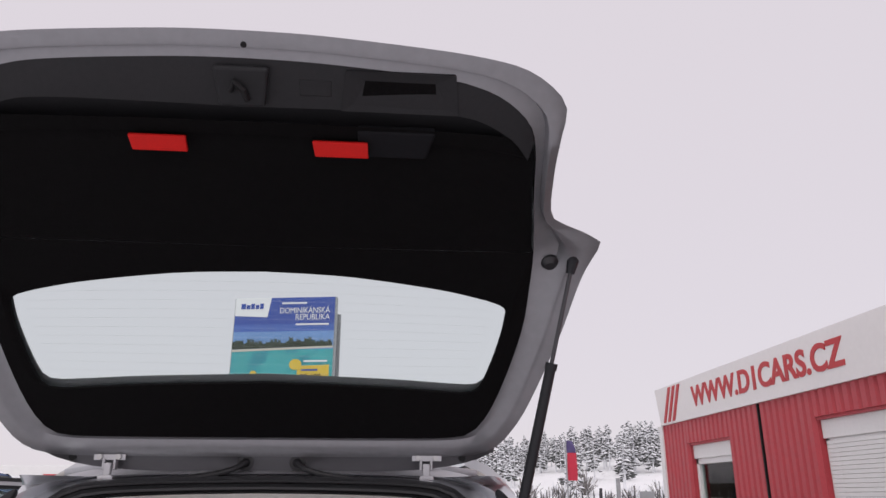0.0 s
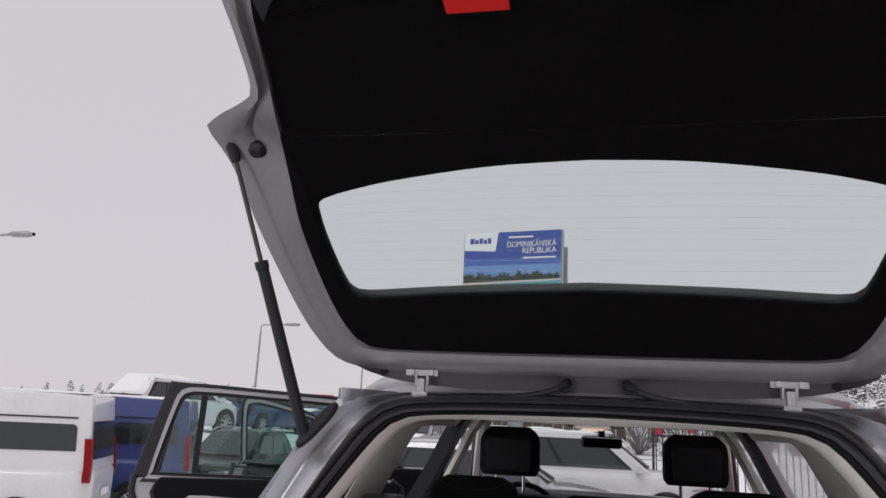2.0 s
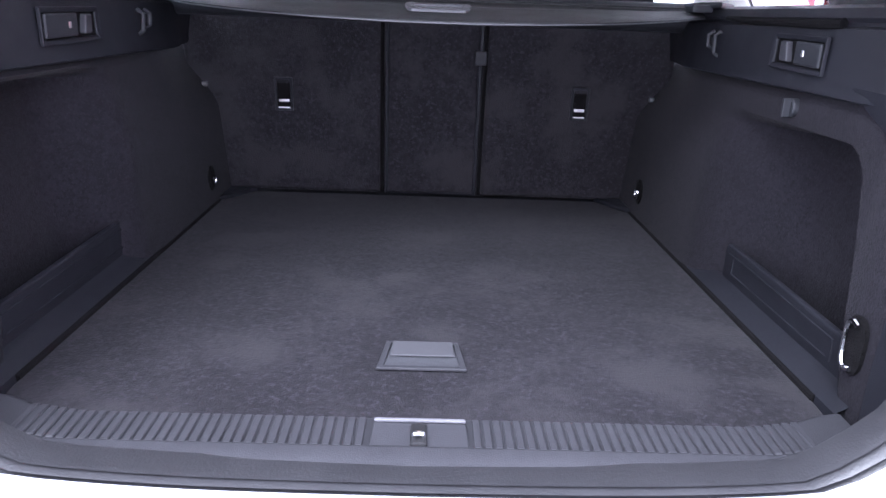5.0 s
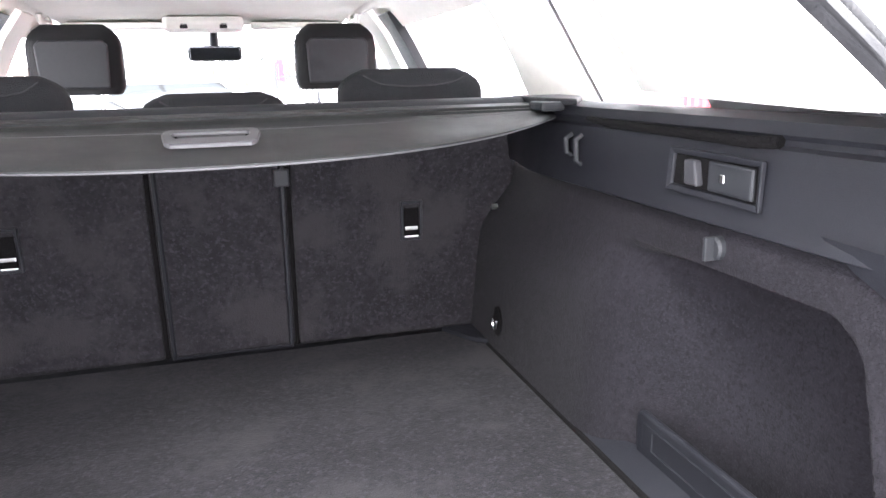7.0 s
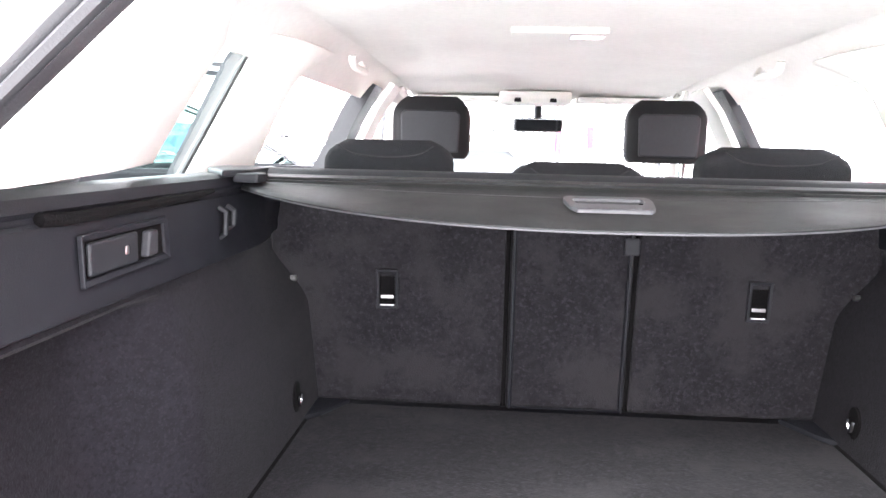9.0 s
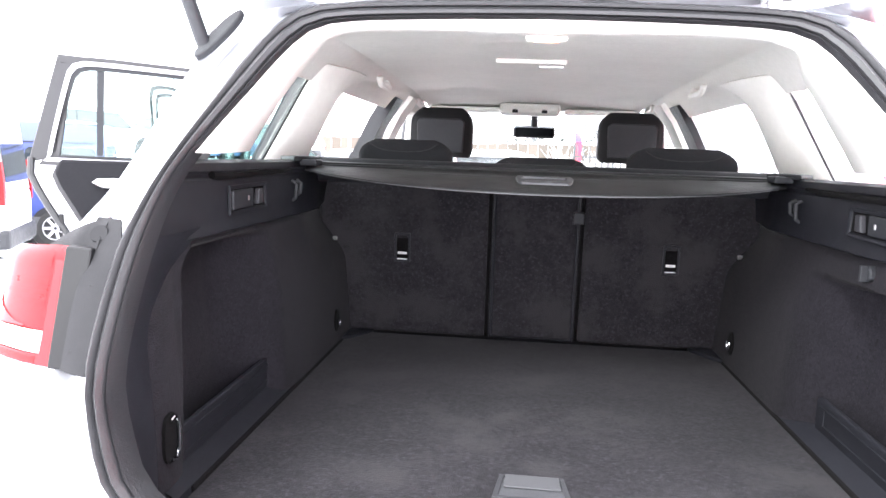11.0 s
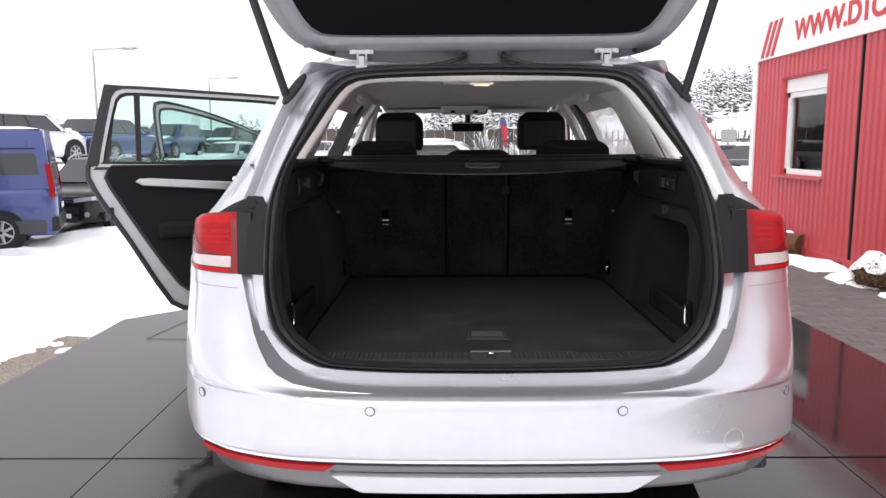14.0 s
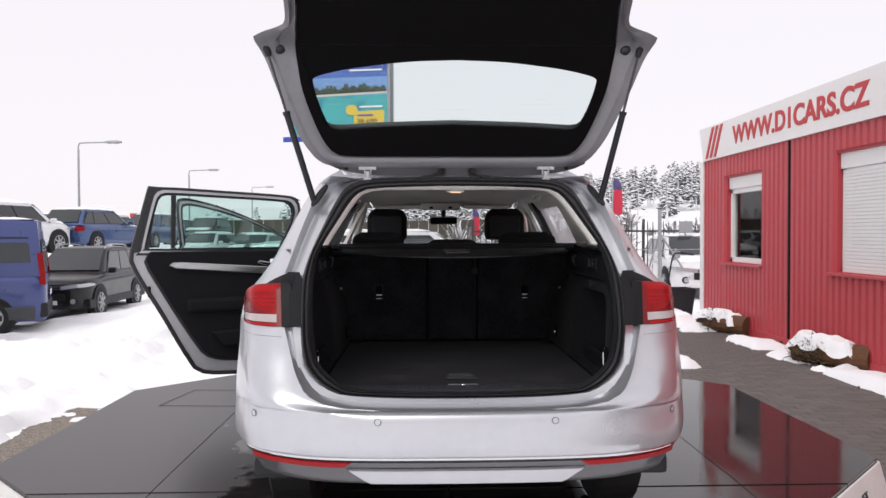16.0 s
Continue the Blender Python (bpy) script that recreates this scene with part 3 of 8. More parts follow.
SEAL_OUT = smooth_line([seal_pt(x, z) for x, z in ((0, 0.582), (0.25, 0.585), (0.42, 0.595), (0.477, 0.606), (0.536, 0.641), (0.585, 0.70), (0.601, 0.766), (0.606, 0.865), (0.616, 1.0),
                        (0.610, 1.066), (0.593, 1.134), (0.561, 1.219), (0.52, 1.317), (0.491, 1.374), (0.445, 1.413), (0.366, 1.427), (0.2, 1.434), (0, 1.437))], N)
SEAL_IN = smooth_line([seal_pt(x, z) for x, z in ((0, 0.599), (0.25, 0.602), (0.416, 0.612), (0.455, 0.624), (0.50, 0.655), (0.543, 0.70), (0.562, 0.76), (0.572, 0.85), (0.581, 0.98),
                       (0.578, 1.084), (0.557, 1.152), (0.505, 1.252), (0.462, 1.330), (0.425, 1.374), (0.364, 1.392), (0.2, 1.400), (0, 1.403))], N)


def shift(line, dx=0.0, dy=0.0, dz=0.0, k=1.0):
    return [Vector((p.x * k + dx, p.y + dy, p.z + dz)) for p in line]


def between(a, b, f):
    return [p.lerp(q, f) for p, q in zip(a, b)]


def stepped(f, deep, near):
    """A line of the frame: sunk behind the body's edge, but never far behind the seal."""
    return [Vector((a.x + (b.x - a.x) * f, max(a.y + deep, b.y + near), a.z + (b.z - a.z) * f * (0.1 if a.z < 0.7 else 1.0))) for a, b in zip(C_BODY, SEAL_OUT)]


frame_rings = [C_BODY, shift(between(C_BODY, SEAL_OUT, 0.03), dy=0.003), stepped(0.28, 0.022, -0.012), stepped(0.33, 0.020, -0.010), stepped(0.40, 0.008, -0.004), shift(between(C_BODY, SEAL_OUT, 0.85), dy=0.012), shift(SEAL_OUT, dy=0.010), shift(SEAL_OUT, dy=0.05)]
part("opening_frame", loft([mirrored(r) for r in frame_rings]), M_PAINT, car, "silver painted frame of the boot opening", smooth=True)

seal = thing("boot_seal", "", "")
seal.parent = car
full = [mirrored(shift(between(SEAL_OUT, SEAL_IN, f), dy=d)) for f, d in ((-0.15, 0.006), (0.0, -0.010), (0.15, -0.016), (0.3, -0.010), (0.36, -0.004), (0.45, -0.014), (0.62, -0.020), (0.78, -0.014), (0.84, -0.006), (0.95, -0.012), (1.05, 0.0), (1.06, 0.03))]
part("seal_lip", loft(full, flip=False), M_RUBBER, seal, "black ribbed rubber door seal", smooth=True)

# plan line of the tail, from the middle round the corner to the side
PLAN = smooth_line([(0, 0, 0), (0.30, 0.006, 0), (0.52, 0.028, 0), (0.66, 0.070, 0), (0.735, 0.115, 0), (0.785, 0.165, 0), (0.825, 0.245, 0), (0.856, 0.315, 0), (0.884, 0.39, 0), (0.897, 0.47, 0), (0.903, 0.60, 0), (0.906, 0.8, 0), (0.908, 1.2, 0), (0.908, 1.55, 0)], 60)


def half_width(z):
    pts = ((0.2, 0.87), (0.45, 0.900), (0.53, 0.902), (0.60, 0.901), (0.7, 0.898), (0.88, 0.896), (0.96, 0.872), (1.02, 0.825), (1.10, 0.775), (1.20, 0.728), (1.36, 0.655), (1.43, 0.60), (1.48, 0.50))
    for (a, p), (b, q) in zip(pts, pts[1:]):
        if z <= b:
            return p + (q - p) * (z - a) / (b - a)
    return 0.5


def plan_y(x):
    for a, b in zip(PLAN, PLAN[1:]):
        if x <= b.x:
            return a.y + (b.y - a.y) * (x - a.x) / max(b.x - a.x, 1e-6)
    return PLAN[-1].y


def edge_at(z):
    for a, b in zip(C_BODY, C_BODY[1:]):
        if z <= b.z:
            return a.lerp(b, (z - a.z) / max(b.z - a.z, 1e-6))
    return C_BODY[-1]


def quarter(u, z, out=0.0, y_end=None):
    """A point of the rear corner: u from 0 at the opening's edge to 1 far along the side."""
    e = edge_at(z)
    k = half_width(z) / 0.90
    x0 = e.x / k
    y0 = plan_y(x0)
    dy = e.y - y0
    i0 = next((i for i, p in enumerate(PLAN) if p.x > x0 or p.y > y0 + 1e-6), len(PLAN) - 2)
    pts = [Vector((x0, y0, 0))] + [p for p in PLAN[i0:]]
    s = [0.0]
    for a, b in zip(pts, pts[1:]):
        s.append(s[-1] + (b - a).length)
    end = s[-1]
    if y_end is not None:
        for a, b, t in zip(pts, pts[1:], s):
            if b.y + dy >= y_end:
                end = t + (b - a).length * min(max((y_end - dy - a.y) / max(b.y - a.y, 1e-6), 0), 1)
                break
    w = u * end
    for a, b, t in zip(pts, pts[1:], s):
        if w <= t + (b - a).length + 1e-9:
            f = (w - t) / max((b - a).length, 1e-6)
            q = a.lerp(b, f)
            d = (b - a).normalized()
            break
    else:
        q, d = pts[-1], (pts[-1] - pts[-2]).normalized()
    dy *= 1 - sstep(x0, x0 + 0.20, q.x) * (1 - 0.55 * sstep(0.58, 0.80, z))
    return Vector((q.x * k + d.y * out, q.y + dy - d.x * out, z))


def glass_rear(z):
    """Rear edge of the side glass behind the back door."""
    return 0.98 + (z - 1.06) * 0.30


Q_ROWS = [0.578, 0.585, 0.60, 0.62, 0.64, 0.66, 0.68, 0.70, 0.72, 0.74, 0.76, 0.78, 0.80, 0.82, 0.84, 0.855, 0.863, 0.868, 0.90, 0.94, 0.98, 0.988, 1.0, 1.01, 1.02, 1.03, 1.045, 1.06]
for s in (1, -1):
    def q_low(u, v):
        w_ = v * (len(Q_ROWS) - 1)
        i = min(int(w_), len(Q_ROWS) - 2)
        z = Q_ROWS[i] + (Q_ROWS[i + 1] - Q_ROWS[i]) * (w_ - i)
        p = quarter(u ** 1.35, z)
        if 0.866 < z < 0.985 and p.y < 0.49:
            p = quarter(u ** 1.35, z, -0.035)
        return (s * p.x, p.y, p.z)

    def q_pillar(u, v):
        z = 1.06 + v * (1.434 - 1.06)
        p = quarter(u ** 1.2, z, y_end=glass_rear(min(z, 1.37)) + (0.0 if z < 1.37 else (z - 1.37) * 2.0))
        return (s * p.x, p.y, p.z)

    part("quarter_panel", grid(q_low, 60, len(Q_ROWS) - 1, flip=s > 0), M_PAINT, car, smooth=True)
    part("rear_pillar", grid(q_pillar, 16, 20, flip=s > 0), M_PAINT, car, smooth=True)
    part("side_rail", grid(lambda u, v: (s * (half_width(1.37 + 0.1 * v) - 0.02 * u * 0), 1.0 + 2.35 * u, 1.375 + 0.1 * v), 12, 4, flip=s > 0), M_PAINT, car, smooth=True, solid=0.03)
    # tail lamp
    lamp = thing("tail_lamp", "", "")
    lamp.parent = car

    LP = smooth_line([(0.661, 0.186, 0), (0.705, 0.195, 0), (0.750, 0.213, 0), (0.785, 0.234, 0), (0.811, 0.272, 0), (0.835, 0.325, 0), (0.855, 0.393, 0), (0.866, 0.46, 0)], 25)

    def lamp_sheet(f0, f1, i0=0, i1=24, out=0.0):
        """A band of the lens between two heights (0 to 1) and two stations of its plan."""
        def f(u, v):
            w_ = i0 + (i1 - i0) * u
            k = min(int(w_), 23)
            p = LP[k].lerp(LP[k + 1], w_ - k)
            d = (LP[k + 1] - LP[k]).normalized()
            g = w_ / 24
            zb, zt = 0.857 + 0.010 * g, 1.012 - 0.004 * g - 0.058 * g ** 2.2
            h = f0 + (f1 - f0) * v
            z = zb + (zt - zb) * h
            lean = (z - 0.857) * 0.50
            crown = -0.012 * max(0, (h - 0.9) / 0.1) ** 2
            return (s * (p.x + d.y * (out + crown) + 0.09 * (z - 0.857) * (1 - g)), p.y + lean - d.x * (out + crown), z)
        return f
    part("lower_lens", grid(lamp_sheet(0.0, 0.085), 24, 3, flip=s > 0), M_RED_DEEP, lamp, "dark red lower lens", smooth=True, solid=0.05, offset=1.0)
    part("clear_lens", grid(lamp_sheet(0.095, 0.275), 24, 3, flip=s > 0), M_WHITE_LENS, lamp, "clear whitish lens band", smooth=True, solid=0.05, offset=1.0)
    part("upper_lens", grid(lamp_sheet(0.285, 1.0), 24, 10, flip=s > 0), M_RED_LENS, lamp, "bright red upper lens", smooth=True, solid=0.05, offset=1.0)
    def guide(u, v):
        i = 4 + 20 * u
        top_f = 0.31 + 0.50 * sstep(4, 17, i)
        return lamp_sheet(0.295 + (top_f - 0.295) * v, 1.0, i, 24, 0.0015)(0, 0)
    part("inner_lens", grid(guide, 20, 5, flip=s > 0), M_RED_DEEP, lamp, "darker red curved light guide", smooth=True)
    part("edge_guide", grid(lamp_sheet(0.36, 0.82, 15.5, 18.5, 0.0025), 8, 8, flip=s > 0), M_RED_DEEP, lamp, "dark red corner light guide", smooth=True)
    part("guide_core", grid(lamp_sheet(0.46, 0.72, 16.3, 17.4, 0.004), 4, 6, flip=s > 0), M_RED_BRIGHT, lamp, smooth=True)
    part("inner_strip", grid(lamp_sheet(0.0, 0.985, 0.0, 1.6, 0.0008), 4, 8, flip=s > 0), M_RED_DEEP, lamp, "dark red inner edge of the lens", smooth=True)
    for f0, f1, i1 in ((0.82, 0.955, 13.5), (0.665, 0.715, 10.5), (0.575, 0.615, 8.5), (0.49, 0.52, 6.5)):
        part("light_bar", grid(lamp_sheet(f0, f1, 2.0, i1, 0.0006), 12, 3, flip=s > 0), M_RED_BRIGHT, lamp, "bright red light bar", smooth=True)
    part("lower_bar", grid(lamp_sheet(0.015, 0.07, 2.0, 12.0, 0.0006), 12, 2, flip=s > 0), M_RED_BRIGHT, lamp, smooth=True)
    part("bumper_gap", tube([Vector((s * p.x, p.y, p.z)) for p in [quarter(0.012 + 0.36 * i / 24, 0.822 + 0.004 * math.sin(i / 8), 0.0006) for i in range(25)]], 0.0007, 6), M_SILVER_SHADED, car, "thin joint above the bumper")
    # black cover between lamp and seal, with its round plug
    cover = thing("lamp_cover", "", "")
    cover.parent = car
    def cover_y(x, z):
        t = min(max((x - 0.59) / 0.07, 0), 1)
        return (oy(z) - 0.052) * (1 - t) + (edge_at(z).y - 0.008) * t + max(0, x - 0.68) * 0.8

    def plate(u, v):
        z = 0.862 + 0.190 * v
        xi = 0.586 + 0.085 * (z - 0.862) + 0.6 * max(0, z - 1.025)
        xo = 0.634 + 0.12 * (z - 0.862) + 0.30 * max(0, z - 0.99) - 0.5 * max(0, z - 1.035)
        x = xi + (xo - xi) * u
        return (s * x, cover_y(x, z) - 0.005 - 0.003 * math.sin(math.pi * u), z)

    def wedge(u, v):
        x = 0.640 + 0.150 * u
        zb = 1.004 - 0.030 * u ** 2
        zt = zb + 0.004 + 0.046 * (1 - u) ** 0.8
        z = zb + (zt - zb) * v
        return (s * x, cover_y(x, z) - 0.006 - 0.006 * math.sin(math.pi * v) * (1 - u), z)
    part("cover_plate", grid(plate, 8, 14, flip=s > 0), M_BAND, cover, "black plastic cover beside the lamp", smooth=True, solid=0.003, offset=1.0)
    part("cover_wedge", grid(wedge, 14, 6, flip=s > 0), M_BAND, cover, "black trim above the lamp", smooth=True, solid=0.003, offset=1.0)
    cc = Vector((s * 0.645, cover_y(0.645, 1.028) - 0.006, 1.028))
    part("round_plug", tube([cc + Vector((0, 0.012, -0.006)), cc + Vector((0, -0.006, 0.004))], [0.0145, 0.0135], 24), M_BAND, cover, bevel=0.001)
    bk = [Vector((s * x, y, z)) for x, y, z in ((0.624, 0.178, 0.858), (0.666, 0.181, 0.856), (0.683, 0.258, 1.014), (0.642, 0.256, 1.012))]
    part("lamp_bracket", poly_prism(bk if s < 0 else bk[::-1], 0.03, (0, 1, 0)), M_GLOSSBLACK, cover, "smooth black side of the lamp housing", bevel=0.003)
    for zz in (0.885, 0.965):
        part("screw", cyl((s * 0.622, cover_y(0.622, zz) - 0.007, zz), (s * 0.622, cover_y(0.622, zz) + 0.005, zz), 0.003, 8), M_TEXT, cover)
    # side glass and its frame
    def side_pt(y, z, out=0.0):
        return Vector((s * (half_width(z) + out), y, z))
    def qglass(u, v):
        z = 1.09 + 0.29 * v
        a, b = glass_rear(z) - 0.02, 1.29 + (z - 1.13) * 0.3
        return side_pt(a + (b - a) * u, z, -0.008)
    g = part("quarter_glass", grid(qglass, 6, 6, flip=s > 0), M_VEILED if s > 0 else M_GLASS, car, "tinted rear quarter window")
    g.visible_shadow = False
    part("centre_pillar", grid(lambda u, v: side_pt(1.27 + 0.25 * u + 0.06 * v * (1 - u), 1.06 + 0.33 * v), 4, 6, flip=s > 0), M_PLASTIC, car, "black outer pillar between rear side windows", solid=0.03)
    part("belt_moulding", tube([side_pt(0.62 + 0.1 * i, 1.085, 0.004) for i in range(9)], 0.008, 6), M_CHROME, car)

# bumper
ROWS_B = ((0.578, 0.048), (0.577, 0.030), (0.573, 0.014), (0.563, 0.004), (0.545, 0.0), (0.50, -0.004), (0.46, -0.006), (0.435, -0.006), (0.427, -0.002), (0.420, 0.010), (0.408, 0.014), (0.404, 0.008), (0.388, 0.012), (0.380, 0.026), (0.345, 0.038), (0.326, 0.048), (0.314, 0.070), (0.295, 0.15))


def plan_at(t, inset, z):
    i = min(int(abs(t) * 55), 54)
    f = abs(t) * 55 - i
    p = PLAN[i].lerp(PLAN[i + 1], f)
    d = (PLAN[i + 1] - PLAN[i]).normalized()
    kx = half_width(z) / 0.90
    lift = 0.008 * sstep(0.45, 0.85, p.x) * (1 if z < 0.43 else 0)
    if z > 0.53:
        return Vector((p.x * kx * (1 if t >= 0 else -1), p.y + inset * (1 - sstep(0.33, 0.50, p.x)), z))
    return Vector(((p.x * kx - d.y * inset) * (1 if t >= 0 else -1), p.y + d.x * inset + 0.06 * max(0, 0.43 - z) * sstep(0.3, 0.9, p.x), z + lift))


bumper = thing("rear_bumper", "", "")
bumper.parent = car
rows = [[plan_at(-1 + 2 * i / 140, d, z) for i in range(141)] for z, d in ROWS_B]
part("bumper_skin", loft(rows[:10], flip=True), M_PAINT, bumper, smooth=True)
# the dark deck's reflection is part of this valance colour
part("lower_valance", loft(rows[9:], flip=True), M_SILVER_SHADED, bumper, "silver lower valance in a shaded grey", smooth=True)
part("chrome_trim", tube([plan_at(-0.5 + 1.0 * i / 80, 0.004, 0.4185) for i in range(81)], 0.005, 8), M_CHROME, bumper, "thin chrome strip")
centre = [[plan_at(t0, d, z) for t0 in [(-0.165 + 0.33 * i / 40) * (1 + 0.22 * (z - 0.33) / 0.05) for i in range(41)]] for z, d in ((0.382, 0.020), (0.376, 0.006), (0.340, 0.012), (0.328, 0.020), (0.321, 0.045))]
part("diffuser_panel", loft(centre, flip=True), M_PAINT, bumper, "silver centre panel of the valance", smooth=True)
for s in (1, -1):
    rr = [[plan_at(s * (0.192 + 0.015 * (0.41 - z) / 0.02 + (0.192 - 0.015 * (0.41 - z) / 0.02) * i / 24), d, z - 0.002 + 0.004 * (i / 24) ** 2) for i in range(25)] for z, d in ((0.389, 0.014), (0.391, 0.0), (0.407, -0.002), (0.409, 0.012))]
    part("reflector", loft(rr, flip=s > 0), M_RED_MID, bumper, "long red bumper reflector", smooth=True)
    for t0, z in ((0.147, 0.549), (0.375, 0.556)):
        c = plan_at(s * t0, -0.002, z)
        o = (plan_at(s * t0, -0.05, 0.50) - plan_at(s * t0, -0.002, 0.50)).normalized()
        up = Vector((0, 0, 1))
        side = up.cross(o).normalized()
        sn = part("parking_sensor", tube([c - o * 0.006, c + o * 0.0022, c + o * 0.0025], [0.0108, 0.0105, 0.0001], 24), M_PAINT, bumper, "round parking sensor")
        part("sensor_ring", tube([c + o * 0.002 + (up * math.cos(a) + side * math.sin(a)) * 0.0115 for a in [2 * math.pi * k / 24 for k in range(24)]], 0.0010, 6, closed=True), M_SILL, sn)
c = plan_at(0.285, -0.0062, 0.462)
o = (plan_at(0.285, -0.05, 0.462) - c).normalized()
side = Vector((0, 0, 1)).cross(o).normalized()
part("towing_cap", tube([c + (Vector((0, 0, 1)) * math.cos(a) + side * math.sin(a)) * 0.027 for a in [2 * math.pi * k / 32 for k in range(32)]], 0.0009, 6, closed=True), M_PAINT_DULL, bumper, "round towing eye cap")

# roof, front and floor
def roof_fn(u, v):
    x = -1 + 2 * u
    y = 0.74 + 2.55 * v
    return (x * 0.53, y + 0.05 * abs(x) ** 4 * (1 - v), 1.482 + 0.035 * math.sin(math.pi * min(v * 1.15, 1)) - (0.022 + 0.006 * (1 - v)) * abs(x) ** 3 - 0.06 * max(0, v - 0.75))


part("roof_panel", grid(roof_fn, 24, 24), M_PAINT, car, smooth=True, solid=0.02)
part("roof_channel", loft([[Vector(((-1 + i / 12) * k, y - 0.04 * abs(-1 + i / 12) ** 4, z - 0.035 * abs(-1 + i / 12) ** 4)) for i in range(25)] for k, y, z in ((0.50, 0.668, 1.441), (0.50, 0.690, 1.446), (0.50, 0.73, 1.452), (0.50, 0.75, 1.462), (0.50, 0.78, 1.475))]), M_PAINT_DULL, car, "silver roof channel under the hinges", smooth=True)
part("floor_pan", box(0, 2.1, 0.30, 1.60, 3.6, 0.08, 0.02), M_PLASTIC, car)
part("rear_underbody", box(0, 0.66, 0.44, 1.24, 0.60, 0.20, 0.04), M_PLASTIC, car)


def hood(u, v):
    x = -1 + 2 * u
    y = 3.75 + 1.0 * v
    return (x * 0.80 * (1 - 0.22 * v ** 3), y, 1.0 - 0.16 * v ** 1.6 - 0.05 * abs(x) ** 3)


part("bonnet", grid(hood, 16, 12), M_PAINT, car, smooth=True, solid=0.02)
part("front_end", grid(lambda u, v: ((-1 + 2 * u) * (0.86 - 0.2 * abs(-1 + 2 * u) ** 4 * 0), 4.76 - 0.35 * abs(-1 + 2 * u) ** 3, 0.22 + 0.6 * v), 16, 6, flip=True), M_PAINT, car, smooth=True, solid=0.03)
for s in (1, -1):
    part("front_wing", grid(lambda u, v: (s * (0.90 - 0.06 * u * u), 3.45 + 1.0 * u, 0.62 + 0.36 * v - 0.12 * u * v), 10, 6, flip=s > 0), M_PAINT, car, smooth=True, solid=0.02)
    part("sill_panel", box(s * 0.84, 2.35, 0.33, 0.10, 2.1, 0.16, 0.03), M_PAINT, car)
    part("door_pillar", grid(lambda u, v: (s * (half_width(0.45 + 0.95 * v) - 0.04), 2.36 + 0.16 * u + 0.10 * v, 0.45 + 0.95 * v), 3, 8, flip=s > 0), M_PLASTIC, car, solid=0.06)
    part("windscreen_pillar", tube([(s * 0.60, 3.02, 1.43), (s * 0.68, 3.38, 1.26), (s * 0.77, 3.85, 1.0)], [0.035, 0.035, 0.04], 8), M_PLASTIC, car)
    for wy in (1.06, 3.78):
        wheel = thing("wheel", "", "")
        wheel.parent = car
        part("tyre", tube([(s * 0.64, wy, 0.225), (s * 0.66, wy, 0.225), (s * 0.83, wy, 0.225), (s * 0.845, wy, 0.225)], [0.29, 0.32, 0.32, 0.29], 32), M_TYRE, wheel)
        part("rim", tube([(s * 0.79, wy, 0.225), (s * 0.85, wy, 0.225)], [0.215, 0.20], 24), M_RIM, wheel)
part("rear_side_lower", grid(lambda u, v: (0.90 - 0.02 * v, 1.5 + 2.0 * u, 0.42 + 0.64 * v), 8, 6, flip=True), M_PAINT, car, "closed silver doors of the far side", solid=0.04)
for y0, y1 in ((1.56, 2.40), (2.58, 3.35)):
    g = part("door_glass", grid(lambda u, v: (half_width(1.09 + 0.29 * v) - 0.01, y0 + (y1 - y0) * u + (0.06 * v if y0 < 2 else 0) * (1 - u) - (0.35 * v * u if y0 > 2 else -0.06 * v * u), 1.09 + 0.29 * v), 4, 4, flip=True), M_VEILED, car, "side door window")
    g.visible_shadow = False
g = part("windscreen", grid(lambda u, v: ((-1 + 2 * u) * (0.76 - 0.16 * v), 3.82 - 0.72 * v + 0.10 * (1 - abs(-1 + 2 * u) ** 2), 1.0 + 0.44 * v), 12, 8), M_GLASS_CLEAR, car, "windscreen")
g.visible_shadow = False

# ---- tailgate, swung up ----
EDGE = smooth_line([(0, 0.690, 1.483), (0.36, 0.690, 1.483), (0.50, 0.686, 1.488), (0.565, 0.672, 1.507), (0.608, 0.643, 1.552), (0.646, 0.602, 1.619), (0.703, 0.513, 1.760), (0.735, 0.445, 1.865), (0.752, 0.410, 1.910), (0.774, 0.358, 1.951), (0.768, 0.347, 1.957), (0.730, 0.326, 1.969), (0.684, 0.305, 1.978), (0.640, 0.272, 1.991),
                    (0.624, 0.168, 2.042), (0.623, 0.096, 2.086), (0.625, 0.043, 2.129), (0.594, 0.012, 2.156), (0.538, -0.013, 2.179), (0.469, -0.025, 2.191), (0.358, -0.035, 2.200), (0.143, -0.046, 2.210), (0, -0.048, 2.212)], 80)
TRIM = smooth_line([(0, 0.652, 1.526), (0.30, 0.652, 1.526), (0.465, 0.650, 1.530), (0.519, 0.638, 1.556), (0.564, 0.594, 1.632), (0.609, 0.508, 1.770), (0.620, 0.445, 1.868), (0.620, 0.39, 1.925), (0.611, 0.33, 1.955), (0.602, 0.28, 1.982),
                    (0.588, 0.20, 2.024), (0.577, 0.125, 2.068), (0.559, 0.078, 2.101), (0.513, 0.043, 2.130), (0.453, 0.021, 2.149), (0.362, 0.007, 2.161), (0.143, -0.005, 2.172), (0, -0.008, 2.174)], 80)
